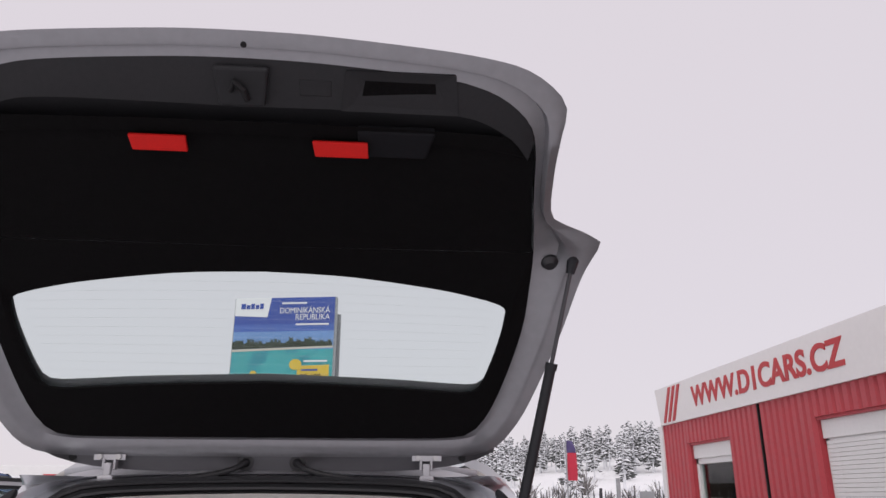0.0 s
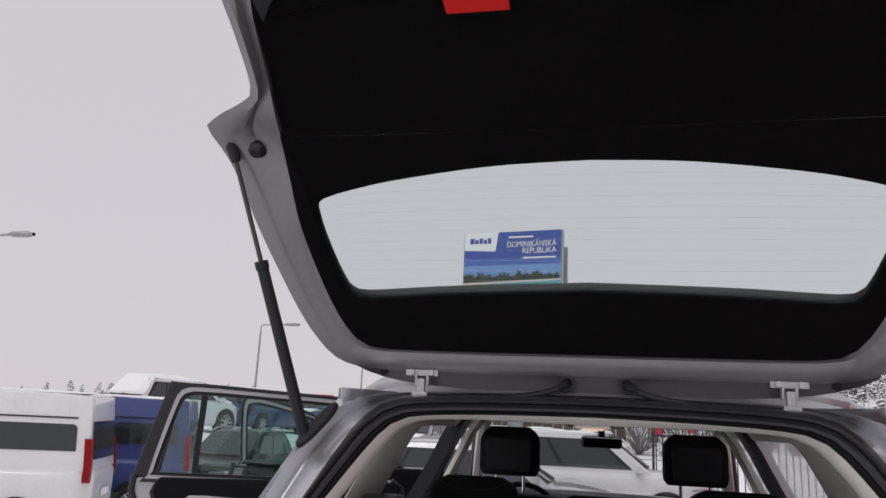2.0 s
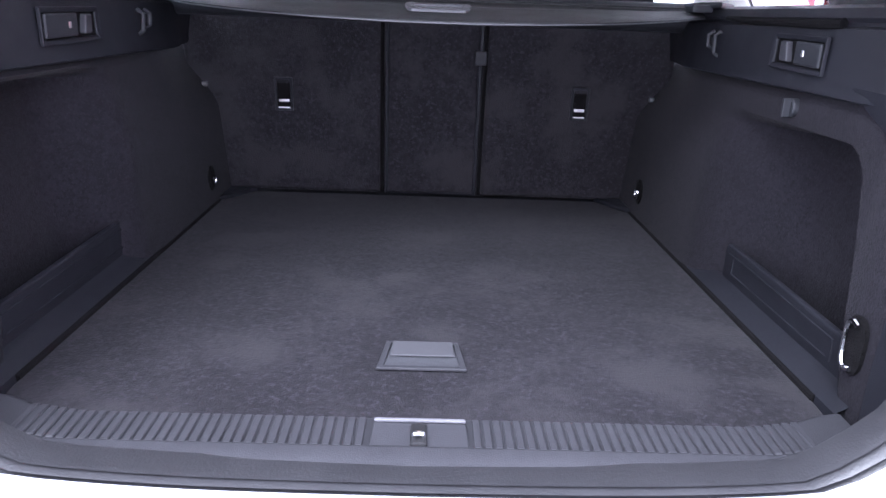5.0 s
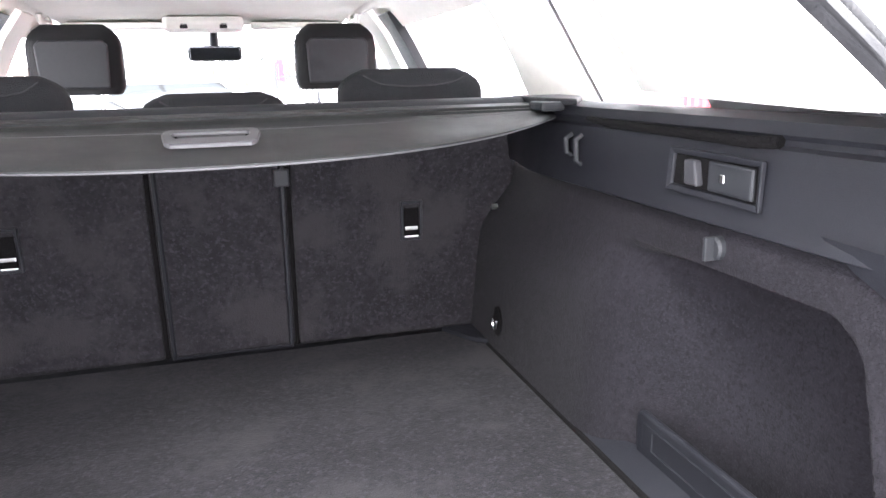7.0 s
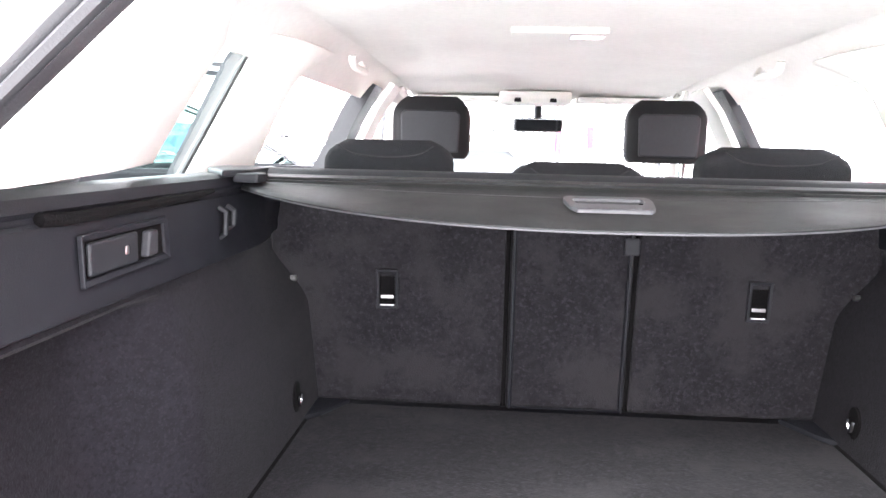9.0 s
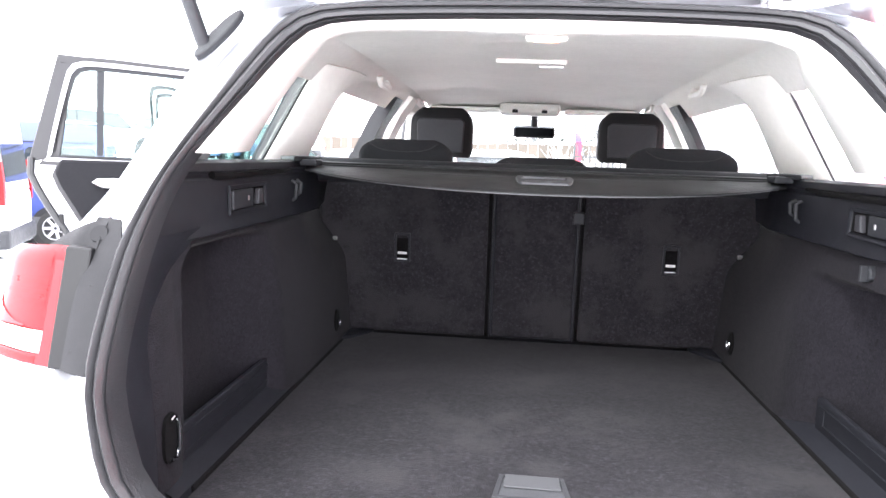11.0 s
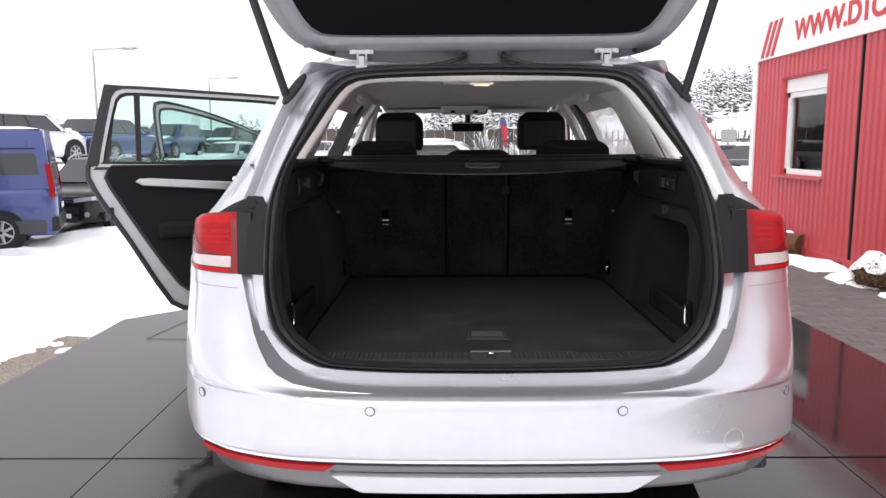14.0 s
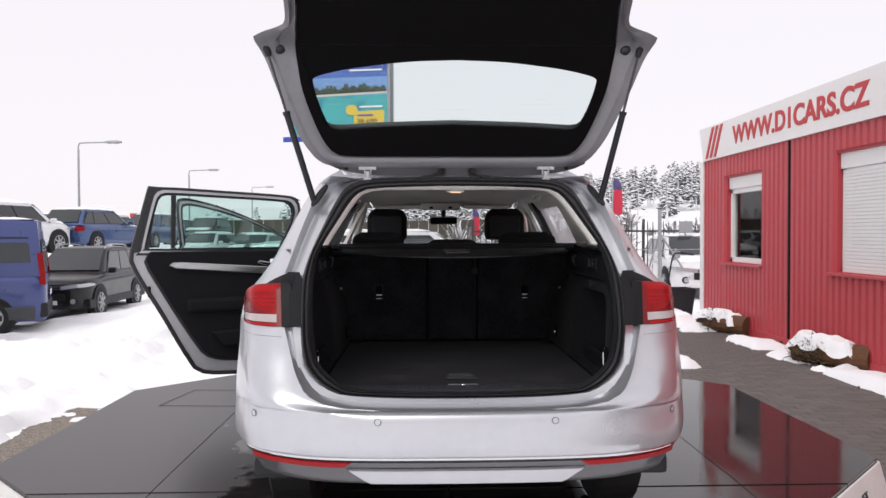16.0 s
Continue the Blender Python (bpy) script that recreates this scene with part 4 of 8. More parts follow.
PANE = smooth_line([(0, 0.579, 1.649), (0.274, 0.584, 1.641), (0.44, 0.589, 1.632), (0.490, 0.590, 1.632), (0.515, 0.583, 1.643), (0.540, 0.549, 1.698), (0.558, 0.513, 1.755), (0.565, 0.494, 1.788), (0.568, 0.481, 1.812), (0.561, 0.474, 1.824), (0.536, 0.4685, 1.833), (0.49, 0.4620, 1.8435), (0.39, 0.451, 1.860), (0.19, 0.436, 1.880), (0, 0.431, 1.886)], 400)
TURN = max(range(400), key=lambda i: PANE[i].x)
PANE = [PANE[round(TURN * i / 29)] for i in range(30)] + [PANE[TURN + round((399 - TURN) * (i / 18) ** 1.7)] for i in range(1, 19)]

EDGE, TRIM, PANE = ([Vector((p.x * 1.016, p.y, p.z)) for p in line] for line in (EDGE, TRIM, PANE))
tailgate = thing("tailgate", "", "")
tailgate.parent = car
lip = [Vector((p.x * (1.0 - 0.012), p.y + 0.004, p.z - 0.010)) for p in between(EDGE, TRIM, 0.22)]
mid1 = [Vector((p.x, p.y, p.z - 0.004)) for p in between(EDGE, TRIM, 0.5)]
mid2 = [Vector((p.x, p.y, p.z + 0.012)) for p in between(EDGE, TRIM, 0.62)]
# this darker silver carries the boot's reflection in its colour
part("gate_frame", loft([mirrored(r) for r in (shift(EDGE, dy=0.03, dz=0.008, k=0.985), EDGE, lip, mid1, mid2, shift(TRIM, dz=0.004), shift(TRIM, dy=0.01, dz=0.03))], flip=True), M_GATE_SHADED, tailgate, "silver painted inner frame of the tailgate", smooth=True)

# hinge side: its shade under the gate is painted in as darker silver
part("hinge_face", grid(lambda u, v: (0.56 * (-1 + 2 * u), 0.692 + 0.022 * v - 0.02 * abs(-1 + 2 * u) ** 6, 1.486 + 0.03 * abs(-1 + 2 * u) ** 8 - (0.040 - 0.022 * abs(-1 + 2 * u) ** 3) * v), 28, 4, flip=True), M_SILVER_SHADED, tailgate, "silver hinge side of the tailgate", smooth=True, solid=0.01)
for q in (1, -1):
    part("grommet", tube([(q * 0.064, 0.696, 1.468), (q * 0.064, 0.712, 1.470)], [0.020, 0.018], 20), M_RUBBER, tailgate, "black rubber grommet")

KNEE = next(i for i, p in enumerate(TRIM) if p.y < 0.39)
win_t = smooth_line(TRIM[:KNEE + 1], 30) + [Vector((TRIM[KNEE].x * (1 - (i / 18) ** 1.7), TRIM[KNEE].y + 0.012 * i / 18, TRIM[KNEE].z)) for i in range(1, 19)]
ring_t = mirrored(win_t)
ring_p = mirrored(PANE)
ring_m = [a.lerp(b, 0.72) + Vector((0, -0.004, -0.003)) for a, b in zip(ring_t, ring_p)]
ring_in = [p + Vector((0, 0.010, 0.006)) for p in ring_p]
part("window_trim", loft([ring_t, ring_m, ring_p, ring_in], flip=True), M_FELT, tailgate, "black trim round the rear window", smooth=True)


def ruled(half, rise=0.0):
    """A sheet between a line and its mirror image, arched by rise."""
    cols = [-1, -0.97, -0.9, -0.7, -0.35, 0, 0.35, 0.7, 0.9, 0.97, 1]
    rows_ = [[Vector((p.x * t, p.y, p.z + rise * math.sin(math.pi * (0.5 + 0.5 * k / max(len(half) - 1, 1))) * (1 - abs(t) ** 8))) for t in cols] for k, p in enumerate(half)]
    return loft(rows_)


pane_half = shift(PANE, dy=0.009, dz=0.0055, k=1.0)
g = part("rear_window", ruled(pane_half), M_GLASS_GATE, tailgate, "heated rear window with faint wires")
g.visible_shadow = False
for k in range(11):
    f = (k + 0.7) / 11.6
    y, z = 0.578 - 0.118 * f, 1.66 + 0.21 * f
    hw = 0.50 + 0.07 * f
    part("heating_wire", tube([(-hw + 2 * hw * i / 12, y + 0.006 - 0.012 * (1 - ((i - 6) / 6) ** 2) * (f - 0.1), z + 0.003 + 0.02 * (1 - ((i - 6) / 6) ** 2) * (f - 0.25)) for i in range(13)], 0.00013, 4), M_SHUTTER, g)

# inner panel from the knee to the tip: felt, a step, then a plastic band with latch and grip
tip = TRIM[KNEE:]
felt_rows = [[(TRIM[KNEE].x * (-1 + i / 12), TRIM[KNEE].y + 0.012 * (1 - abs(-1 + i / 12)), TRIM[KNEE].z) for i in range(25)]]
def trim_x(y):
    return next((p.x for p in TRIM[KNEE:] if p.y <= y), 0.6)


for y, z in ((0.37, 1.952), (0.30, 1.990), (0.22, 2.040), (0.165, 2.066), (0.15, 2.078), (0.142, 2.072), (0.105, 2.082)):
    hx = trim_x(y) - 0.002
    ez = next((p.z for p in TRIM[KNEE:] if p.y <= y), z) + 0.004
    felt_rows.append([(hx * (-1 + i / 12), y - 0.018 * (1 - abs(-1 + i / 12) ** 2), ez + (z + 0.012 - ez) * (1 - abs(-1 + i / 12) ** 6)) for i in range(25)])
part("felt_panel", loft(felt_rows), M_FELT, tailgate, "black felt lining of the tailgate", smooth=True)
band_out = smooth_line([p for p in TRIM if p.y < 0.10], 30)
band_in = smooth_line([(0.572, 0.146, 2.060), (0.534, 0.105, 2.084), (0.459, 0.071, 2.108), (0.366, 0.061, 2.115), (0.142, 0.062, 2.115), (0, 0.064, 2.114)], 30)


def fold(half):
    return [Vector((-p.x, p.y, p.z)) for p in half] + [Vector(p) for p in half[::-1]][1:]


part("plastic_band", loft([fold(shift(band_out, dz=0.006)), fold(between(band_out, band_in, 0.12)), fold(between(band_out, band_in, 0.9)), fold(band_in), fold(shift(band_in, dy=0.006, dz=0.02)), fold(shift(band_in, dy=0.09, dz=0.0))], flip=True), M_GATEBAND, tailgate, "dark plastic edge band of the tailgate", smooth=True)
# outer skin
skin = shift(EDGE, dy=0.04, dz=0.012, k=0.98)
kn2 = next(i for i, p in enumerate(skin) if p.y < 0.42)
outer_win = smooth_line(skin[:kn2 + 1], 40) + [Vector((skin[kn2].x * (1 - i / 8), skin[kn2].y, skin[kn2].z + 0.10 * min(1, i / 2))) for i in range(1, 9)]
part("outer_skin", join(ruled([Vector((p.x, p.y, p.z)) for p in skin[kn2:]], 0.045), loft([mirrored(outer_win), mirrored(shift(PANE, dy=0.045, dz=0.03, k=1.03))])), M_PAINT, tailgate, "silver outer skin of the tailgate", smooth=True)
pl = lambda x, f: Vector((x, -0.004 + 0.071 * f, 2.172 - 0.056 * f))
nrm = Vector((0, -0.62, -0.78))
latch = part("latch", poly_prism([pl(-0.072, 0.05), pl(0.034, 0.05), pl(0.022, 0.92), pl(-0.066, 0.92)], 0.02, nrm), M_GATEBAND, tailgate, "black lock housing", bevel=0.006)
part("latch_claw", tube([pl(-0.04, 0.55) + nrm * 0.022, pl(-0.03, 0.3) + nrm * 0.034, pl(-0.015, 0.5) + nrm * 0.03, pl(-0.01, 0.75) + nrm * 0.022], 0.006, 8), M_TEXT, latch)
part("access_cap", poly_prism([pl(0.088, 0.32), pl(0.150, 0.32), pl(0.150, 0.68), pl(0.088, 0.68)], 0.004, nrm), M_GATEBAND, tailgate, bevel=0.002)
o4 = [pl(0.178, 0.06), pl(0.392, 0.06), pl(0.402, 0.98), pl(0.168, 0.98)]
i4 = [pl(0.215, 0.28), pl(0.352, 0.28), pl(0.358, 0.72), pl(0.208, 0.72)]
part("pull_grip", ring_plate([p + nrm * 0.006 for p in o4], [p + nrm * 0.002 for p in i4], 0.012, -nrm), M_GATEBAND, tailgate, "recessed pull grip", bevel=0.003)
# Black plate laid on the band draws the shade of the grip's recess
part("grip_well_dark", poly_prism([p + nrm * 0.0015 for p in i4], 0.0015, nrm), M_FELT, tailgate)
part("lower_grip", poly_prism([Vector((0.20, 0.10, 2.088)), Vector((0.36, 0.10, 2.088)), Vector((0.345, 0.165, 2.062)), Vector((0.205, 0.165, 2.062))], 0.02, (0, 0.2, 1)), M_JAMB, tailgate, bevel=0.005)
for x0, x1 in ((-0.252, -0.140), (0.110, 0.222)):
    part("gate_reflector", poly_prism([Vector((x0, 0.112, 2.068)), Vector((x1, 0.112, 2.068)), Vector((x1 + 0.002, 0.137, 2.046)), Vector((x0 + 0.006, 0.137, 2.046))], -0.01, (0, -0.6, -0.7)), M_RED_REFL, tailgate, "red safety reflector", bevel=0.002)
part("frame_hole", cyl((-0.013, -0.033, 2.190), (-0.013, -0.028, 2.198), 0.006, 10), M_TEXT, tailgate)
for s in (1, -1):
    part("buffer", tube([(s * 0.681 - 0.024, 0.43, 1.958), (s * 0.683 - 0.024, 0.412, 1.930), (s * 0.683 - 0.024, 0.405, 1.918), (s * 0.683 - 0.024, 0.400, 1.908)], [0.020, 0.022, 0.021, 0.012], 16), M_RUBBER, tailgate, "round black rubber buffer")
    hg = part("hinge", (poly_prism([Vector((s * x, 0.682, z)) for x, z in ((0.350, 1.473), (0.424, 1.473), (0.424, 1.486), (0.350, 1.486))], 0.03, (0, 1, 0))), M_PAINT_DULL, tailgate, "silver painted hinge")
    for dx in (-0.013, 0.013):
        part("hinge_cheek", box(s * 0.385 + dx, 0.684, 1.463, 0.006, 0.02, 0.026, 0.002), M_PAINT_DULL, hg)
    part("hinge_arm", box(s * 0.385, 0.672, 1.446, 0.018, 0.016, 0.040, 0.004), M_PAINT_DULL, hg)
    part("hinge_foot", box(s * 0.385, 0.664, 1.430, 0.036, 0.016, 0.014, 0.004), M_PAINT_DULL, hg)
    for dx in (-0.022, 0.022):
        part("bolt", cyl((s * 0.387 + dx, 0.674, 1.480), (s * 0.387 + dx, 0.685, 1.480), 0.007, 6), M_STEEL, hg)
    strut = thing("gas_strut", "", "")
    strut.parent = car
    a, b = Vector((s * 0.590 - 0.003, 0.535, 1.322)), Vector((s * 0.734 - 0.022, 0.392, 1.920))
    m_ = a.lerp(b, 0.60)
    part("strut_body", tube([a, a.lerp(b, 0.03), m_.lerp(a, 0.02), m_], [0.010, 0.0125, 0.0125, 0.011], 12), M_PLASTIC, strut, "black gas strut cylinder", smooth=True)
    part("strut_rod", cyl(m_, b, 0.0052, 10), M_PLASTIC_GREY, strut)
    part("strut_collar", cyl(m_.lerp(a, 0.03), m_.lerp(b, 0.02), 0.0145, 12), M_PLASTIC, strut)
    part("ball_socket", tube([b - (b - a).normalized() * 0.03, b, b + Vector((0, 0, 0.012))], [0.010, 0.015, 0.012], 10), M_PLASTIC, strut)
    ax1, ax2 = Vector((-s * 0.028, 0.036, 0.046)), Vector((s * 0.012, 0.004, 0.005))
    base = [Vector((s * 0.574, 0.553, 1.352)) + ax1 * math.copysign(abs(math.cos(q)) ** 0.8, math.cos(q)) + ax2 * math.sin(q) for q in [2 * math.pi * k / 24 for k in range(24)]]
    part("strut_mount", poly_prism(base, -0.014, (-s * 0.1, 0.8, -0.6)), M_PLASTIC, strut, "black strut mounting plate", bevel=0.004)
    hose = [(s * 0.062, 0.712, 1.470), (s * 0.066, 0.690, 1.466), (s * 0.088, 0.668, 1.452), (s * 0.13, 0.660, 1.440), (s * 0.20, 0.655, 1.430), (s * 0.27, 0.652, 1.422)]
    part("cable_hose", tube(smooth_line(hose, 24), [max(0.0065, 0.0145 - 0.0022 * i) + 0.0010 * (i % 2) for i in range(24)], 10), M_RUBBER, tailgate, "black corrugated cable hose")
    part("drain_plug", cyl((s * 0.478, 0.690, 1.4805), (s * 0.478, 0.704, 1.4835), 0.009, 10), M_TEXT, tailgate)

for ob in tailgate.children:                  # the gate hangs a centimetre off the middle
    if ob.name.split('.')[0] in ('gate_frame', 'window_trim', 'rear_window', 'felt_panel', 'plastic_band', 'outer_skin'):
        ob.location.x = -0.014

# ---- boot and cabin ----
FZ = 0.612
M_BOOTTRIM = mat('blue_black_boot_plastic', (0.0098, 0.0102, 0.0135), 0.55, 0, 0.15, 12, 0.15, 600, spec=0.28)
M_FLAP = mat('dark_grey_flap_plastic', (0.055, 0.055, 0.060), 0.45, 0, 0.1, 20)
M_HANDLE = mat('grey_handle_plastic', (0.13, 0.13, 0.14), 0.45, 0, 0.1, 20)
boot_floor = thing("boot_floor", "", "")
boot_floor.parent = car
floor_o = [Vector((x, y, FZ)) for x, y in ((-0.535, 0.274), (0.535, 0.274), (0.542, 0.34), (0.543, 0.9), (0.543, 1.478), (-0.543, 1.478), (-0.543, 0.9), (-0.542, 0.34))]
part("floor_carpet", poly_prism(floor_o, -0.02, (0, 0, 1)), M_CARPET_LIT, boot_floor, "charcoal carpet boot floor", bevel=0.004)
rec = [Vector((x, y, FZ + 0.003)) for x, y in ((-0.064, 0.410), (0.066, 0.410), (0.056, 0.500), (-0.054, 0.500))]
rin = [Vector((x, y, FZ + 0.002)) for x, y in ((-0.054, 0.420), (0.056, 0.420), (0.048, 0.494), (-0.046, 0.494))]
fl_handle = part("lift_handle", ring_plate(rec, rin, 0.004, (0, 0, 1)), M_SILL, boot_floor, "grey plastic lifting handle in the floor", bevel=0.0015)
part("handle_tray", poly_prism(rin, 0.001, (0, 0, 1)), M_PLASTIC_GREY, fl_handle)
part("handle_flap", poly_prism([Vector((-0.046, 0.452, FZ + 0.004)), Vector((0.050, 0.452, FZ + 0.004)), Vector((0.047, 0.493, FZ + 0.008)), Vector((-0.044, 0.493, FZ + 0.008))], 0.003, (0, -0.3, 1)), M_FLAP, fl_handle, bevel=0.002)

sill = thing("boot_sill", "", "")
sill.parent = car
prof_s = ((0.284, 0.606), (0.276, 0.616), (0.268, 0.6185), (0.212, 0.6175), (0.206, 0.6215), (0.200, 0.6225), (0.178, 0.618), (0.160, 0.611))


def sill_row(y, z):
    out = []
    for i in range(41):
        t = -1 + 2 * i / 40
        ax = abs(t)
        x = 0.54 * t
        lift = 0.012 * sstep(0.86, 1.0, ax)
        back = 0.020 * sstep(0.78, 1.0, ax)
        out.append(Vector((x * (1 - 0.0 * ax), y + back, z + lift)))
    return out


part("sill_trim", loft([sill_row(y, z) for y, z in prof_s]), M_SILL, sill, "grey plastic loading sill", smooth=True)
for i in range(78):
    x = -0.492 + 0.984 * i / 77
    if abs(x) > 0.064:
        part("rib", box(x, 0.239 + 0.016 * sstep(0.40, 0.50, abs(x)), 0.6186, 0.0098, 0.064, 0.0040, 0.0014, seg=1), M_SILL, sill)
part("lock_plate", poly_prism([Vector((-0.060, 0.166, 0.6105)), Vector((0.062, 0.166, 0.6105)), Vector((0.058, 0.254, 0.6205)), Vector((-0.056, 0.254, 0.6205))], 0.004, (0, -0.15, 1)), M_SILL, sill, "ribbed lock plate", bevel=0.003)
part("lock_lip", box(0.001, 0.257, 0.6255, 0.112, 0.005, 0.004, 0.0015), M_HANDLE, sill)
part("lock_slot", box(0.0, 0.228, 0.6215, 0.020, 0.044, 0.009, 0.003), M_TEXT, sill)
part("striker", tube(smooth_line([(-0.005, 0.222, 0.620), (-0.005, 0.218, 0.630), (0.005, 0.218, 0.630), (0.005, 0.222, 0.620)], 12), 0.0035, 8), M_CHROME, sill, "bright lock striker")


def rim_y(z, s):
    """Where the rear rim of the side pocket stands."""
    return 0.372 + 0.30 * (z - 0.72) if s > 0 else 0.392 + 0.14 * (z - 0.70)


def side_x(y, z, s):
    """The lined boot wall: a deep pocket behind a rounded rim, the wheel housing ahead of it."""
    top, ahead = (0.948, (0.64, 0.93)) if s > 0 else (0.990, (0.72, 0.86))
    a, b, r = y - rim_y(z, s), top - z, 0.045
    d = r - math.hypot(r - a, r - b) if a < r and b < r else min(a, b)
    pocket = sstep(-0.004, 0.020, d) * (1 - sstep(ahead[0], ahead[1], y))
    f = sstep(0.55, 0.98, y)
    rim = 0.570 + 0.020 * sstep(0.65, 1.0, z) - 0.006 * math.sin(math.pi * min(max((y - 0.27) / 0.12, 0), 1))
    arch = 0.543 + 0.022 * (z - 0.62) / 0.3 + (0.028 + 0.050 * sstep(1.1, 1.46, y)) * sstep(0.84, 1.0, z)
    return rim * (1 - f) + arch * f + 0.098 * pocket


def lining_y(z):
    """Rear border of the carpet lining, rounded at the top."""
    return 0.275 + 0.20 * max(0, (z - 0.84) / 0.17) ** 3


Y_ROWS = [i / 40 * 0.165 for i in range(41)] + [0.165 + (i + 1) / 44 * 1.035 for i in range(44)]
Z_ROWS = [0.60 + 0.30 * i / 22 for i in range(23)] + [0.90 + 0.112 * (i + 1) / 20 for i in range(20)]
for s in (1, -1):
    wall = thing("boot_side", "", "")
    wall.parent = car

    def on_wall(y, z, d=0.0):
        return Vector((s * (side_x(y, z, s) - d), y, z))
    sheet = []
    for z in Z_ROWS:
        y0 = lining_y(z)
        row = [y0 + q * (1.478 - y0) / 1.20 for q in Y_ROWS]
        roll = 0.014 * sstep(0.985, 1.012, z)
        sheet.append([on_wall(y, z, -roll) for y in row])
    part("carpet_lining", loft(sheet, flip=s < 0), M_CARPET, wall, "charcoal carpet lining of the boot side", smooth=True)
    # plastic jamb between seal and lining, rounded into the upper panel
    jam = []
    for i in range(17):
        z = 0.600 + 0.425 * i / 16
        y1 = lining_y(min(z, 1.012)) + 0.012
        a, b = Vector((s * 0.577, oy(z) - 0.012, z)), Vector((s * (side_x(y1, min(z, 1.01), s) - 0.003), y1, z))
        jam.append([a.lerp(b, f) + Vector((-s * 0.004 * math.sin(math.pi * f), 0, 0)) for f in (0, 0.2, 0.4, 0.6, 0.8, 0.93, 1.0)] + [b + Vector((s * 0.012, 0.003, 0))])
    part("side_jamb", loft(jam, flip=s > 0), M_BOOTTRIM, wall, "black plastic jamb beside the seal", smooth=True)
    upr = [[Vector((s * (x + 0.045 * k * sstep(0.75, 1.0, u)), (oy(min(z, 1.13)) + 0.03) * (1 - u) + 1.47 * u, z)) for u in [i / 20 for i in range(21)]] for x, z, k in ((0.590, 1.004, 1), (0.582, 1.008, 1), (0.584, 1.016, 0.9), (0.592, 1.03, 0.7), (0.598, 1.09, 0.3), (0.602, 1.102, 0), (0.610, 1.106, 0), (0.612, 1.112, 0), (0.606, 1.118, 0), (0.610, 1.132, 0), (0.625, 1.138, 0), (0.705, 1.135, 0))]
    part("upper_panel", loft(upr, flip=s > 0), M_BOOTTRIM, wall, "black plastic upper side panel", smooth=True)
    fr = lambda y, z, d=0.0: Vector((s * (0.5965 - d), y, z))
    hy = -0.065 if s > 0 else 0.0
    fh = lambda y, z, d=0.0: fr(y + hy - (0.026 if s < 0 and y < 0.67 else 0), z, d)
    hatch = part("service_hatch", ring_plate([fh(0.650, 1.032, 0.006), fh(0.832, 1.036, 0.006), fh(0.828, 1.092, 0.004), fh(0.650, 1.090, 0.004)], [fh(0.658, 1.040, 0.002), fh(0.822, 1.044, 0.002), fh(0.818, 1.084, 0.002), fh(0.658, 1.082, 0.002)], 0.006, (-s, 0, 0)), M_BOOTTRIM, wall, "small hatch with a release lever", bevel=0.002)
    part("hatch_well", poly_prism([fh(0.659, 1.041, 0.003), fh(0.821, 1.045, 0.003), fh(0.817, 1.083, 0.003), fh(0.659, 1.081, 0.003)], 0.002, (-s, 0, 0)), M_FELT, hatch)
    part("hatch_flap", poly_prism([fh(0.662, 1.043, 0.005), fh(0.742, 1.045, 0.005), fh(0.742, 1.082, 0.005), fh(0.662, 1.080, 0.005)], 0.007, (-s, 0, 0)), M_PLASTIC, hatch, bevel=0.003)
    part("flap_mark", box(s * 0.5835, 0.712 + hy, 1.063, 0.002, 0.008, 0.010, 0.0008, seg=1), M_STEEL, hatch)
    part("release_lever", poly_prism([fh(0.755, 1.048, 0.006), fh(0.782, 1.049, 0.006), fh(0.784, 1.080, 0.006), fh(0.762, 1.080, 0.006)], 0.012, (-s, 0, 0)), M_SILL, hatch, "grey release lever", bevel=0.003)
    if s > 0:
        c = on_wall(0.655, 0.978)
        kn = part("bag_hook", tube([c + Vector((0.006, 0, 0)), c + Vector((-0.006, 0, 0)), c + Vector((-0.009, 0, 0))], [0.015, 0.015, 0.012], 18), M_PLASTIC, wall, "small black bag hook")
        part("hook_bar", box(c.x - 0.014, c.y, c.z, 0.014, 0.006, 0.030, 0.002), M_PLASTIC, kn)
    for y, zh in ((1.065, 1.052), (1.028, 1.040)):
        part("net_hook", tube([fr(y, zh, 0.002), fr(y, zh + 0.006, 0.012), fr(y, 1.080, 0.014), fr(y, 1.088, 0.002)], 0.0050, 8), M_PLASTIC, wall, "fold-out hook")
    part("cover_groove", tube([fr(0.58, 1.110, -0.008), fr(0.62, 1.108, 0.0), fr(0.95, 1.112, 0.0), fr(1.02, 1.115, -0.004)], [0.008, 0.007, 0.006, 0.004], 8), M_FELT, wall)
    # tie-down eyes
    c = on_wall(1.30, 0.684)
    eye = part("tie_eye", poly_prism([c + Vector((0, 0.021 * math.cos(a), 0.032 * math.sin(a))) for a in [2 * math.pi * k / 16 for k in range(16)]], 0.005, (-s, 0, 0)), M_FELT, wall, "chromed tie-down eye in a black recess")
    part("eye_ring", tube([c + Vector((-s * 0.010, 0.010 * math.cos(a), 0.017 * math.sin(a))) for a in [math.pi * (0.9 + 1.2 * k / 12) for k in range(13)]], 0.0032, 6), M_CHROME, eye)
    c = on_wall(0.325, 0.712)
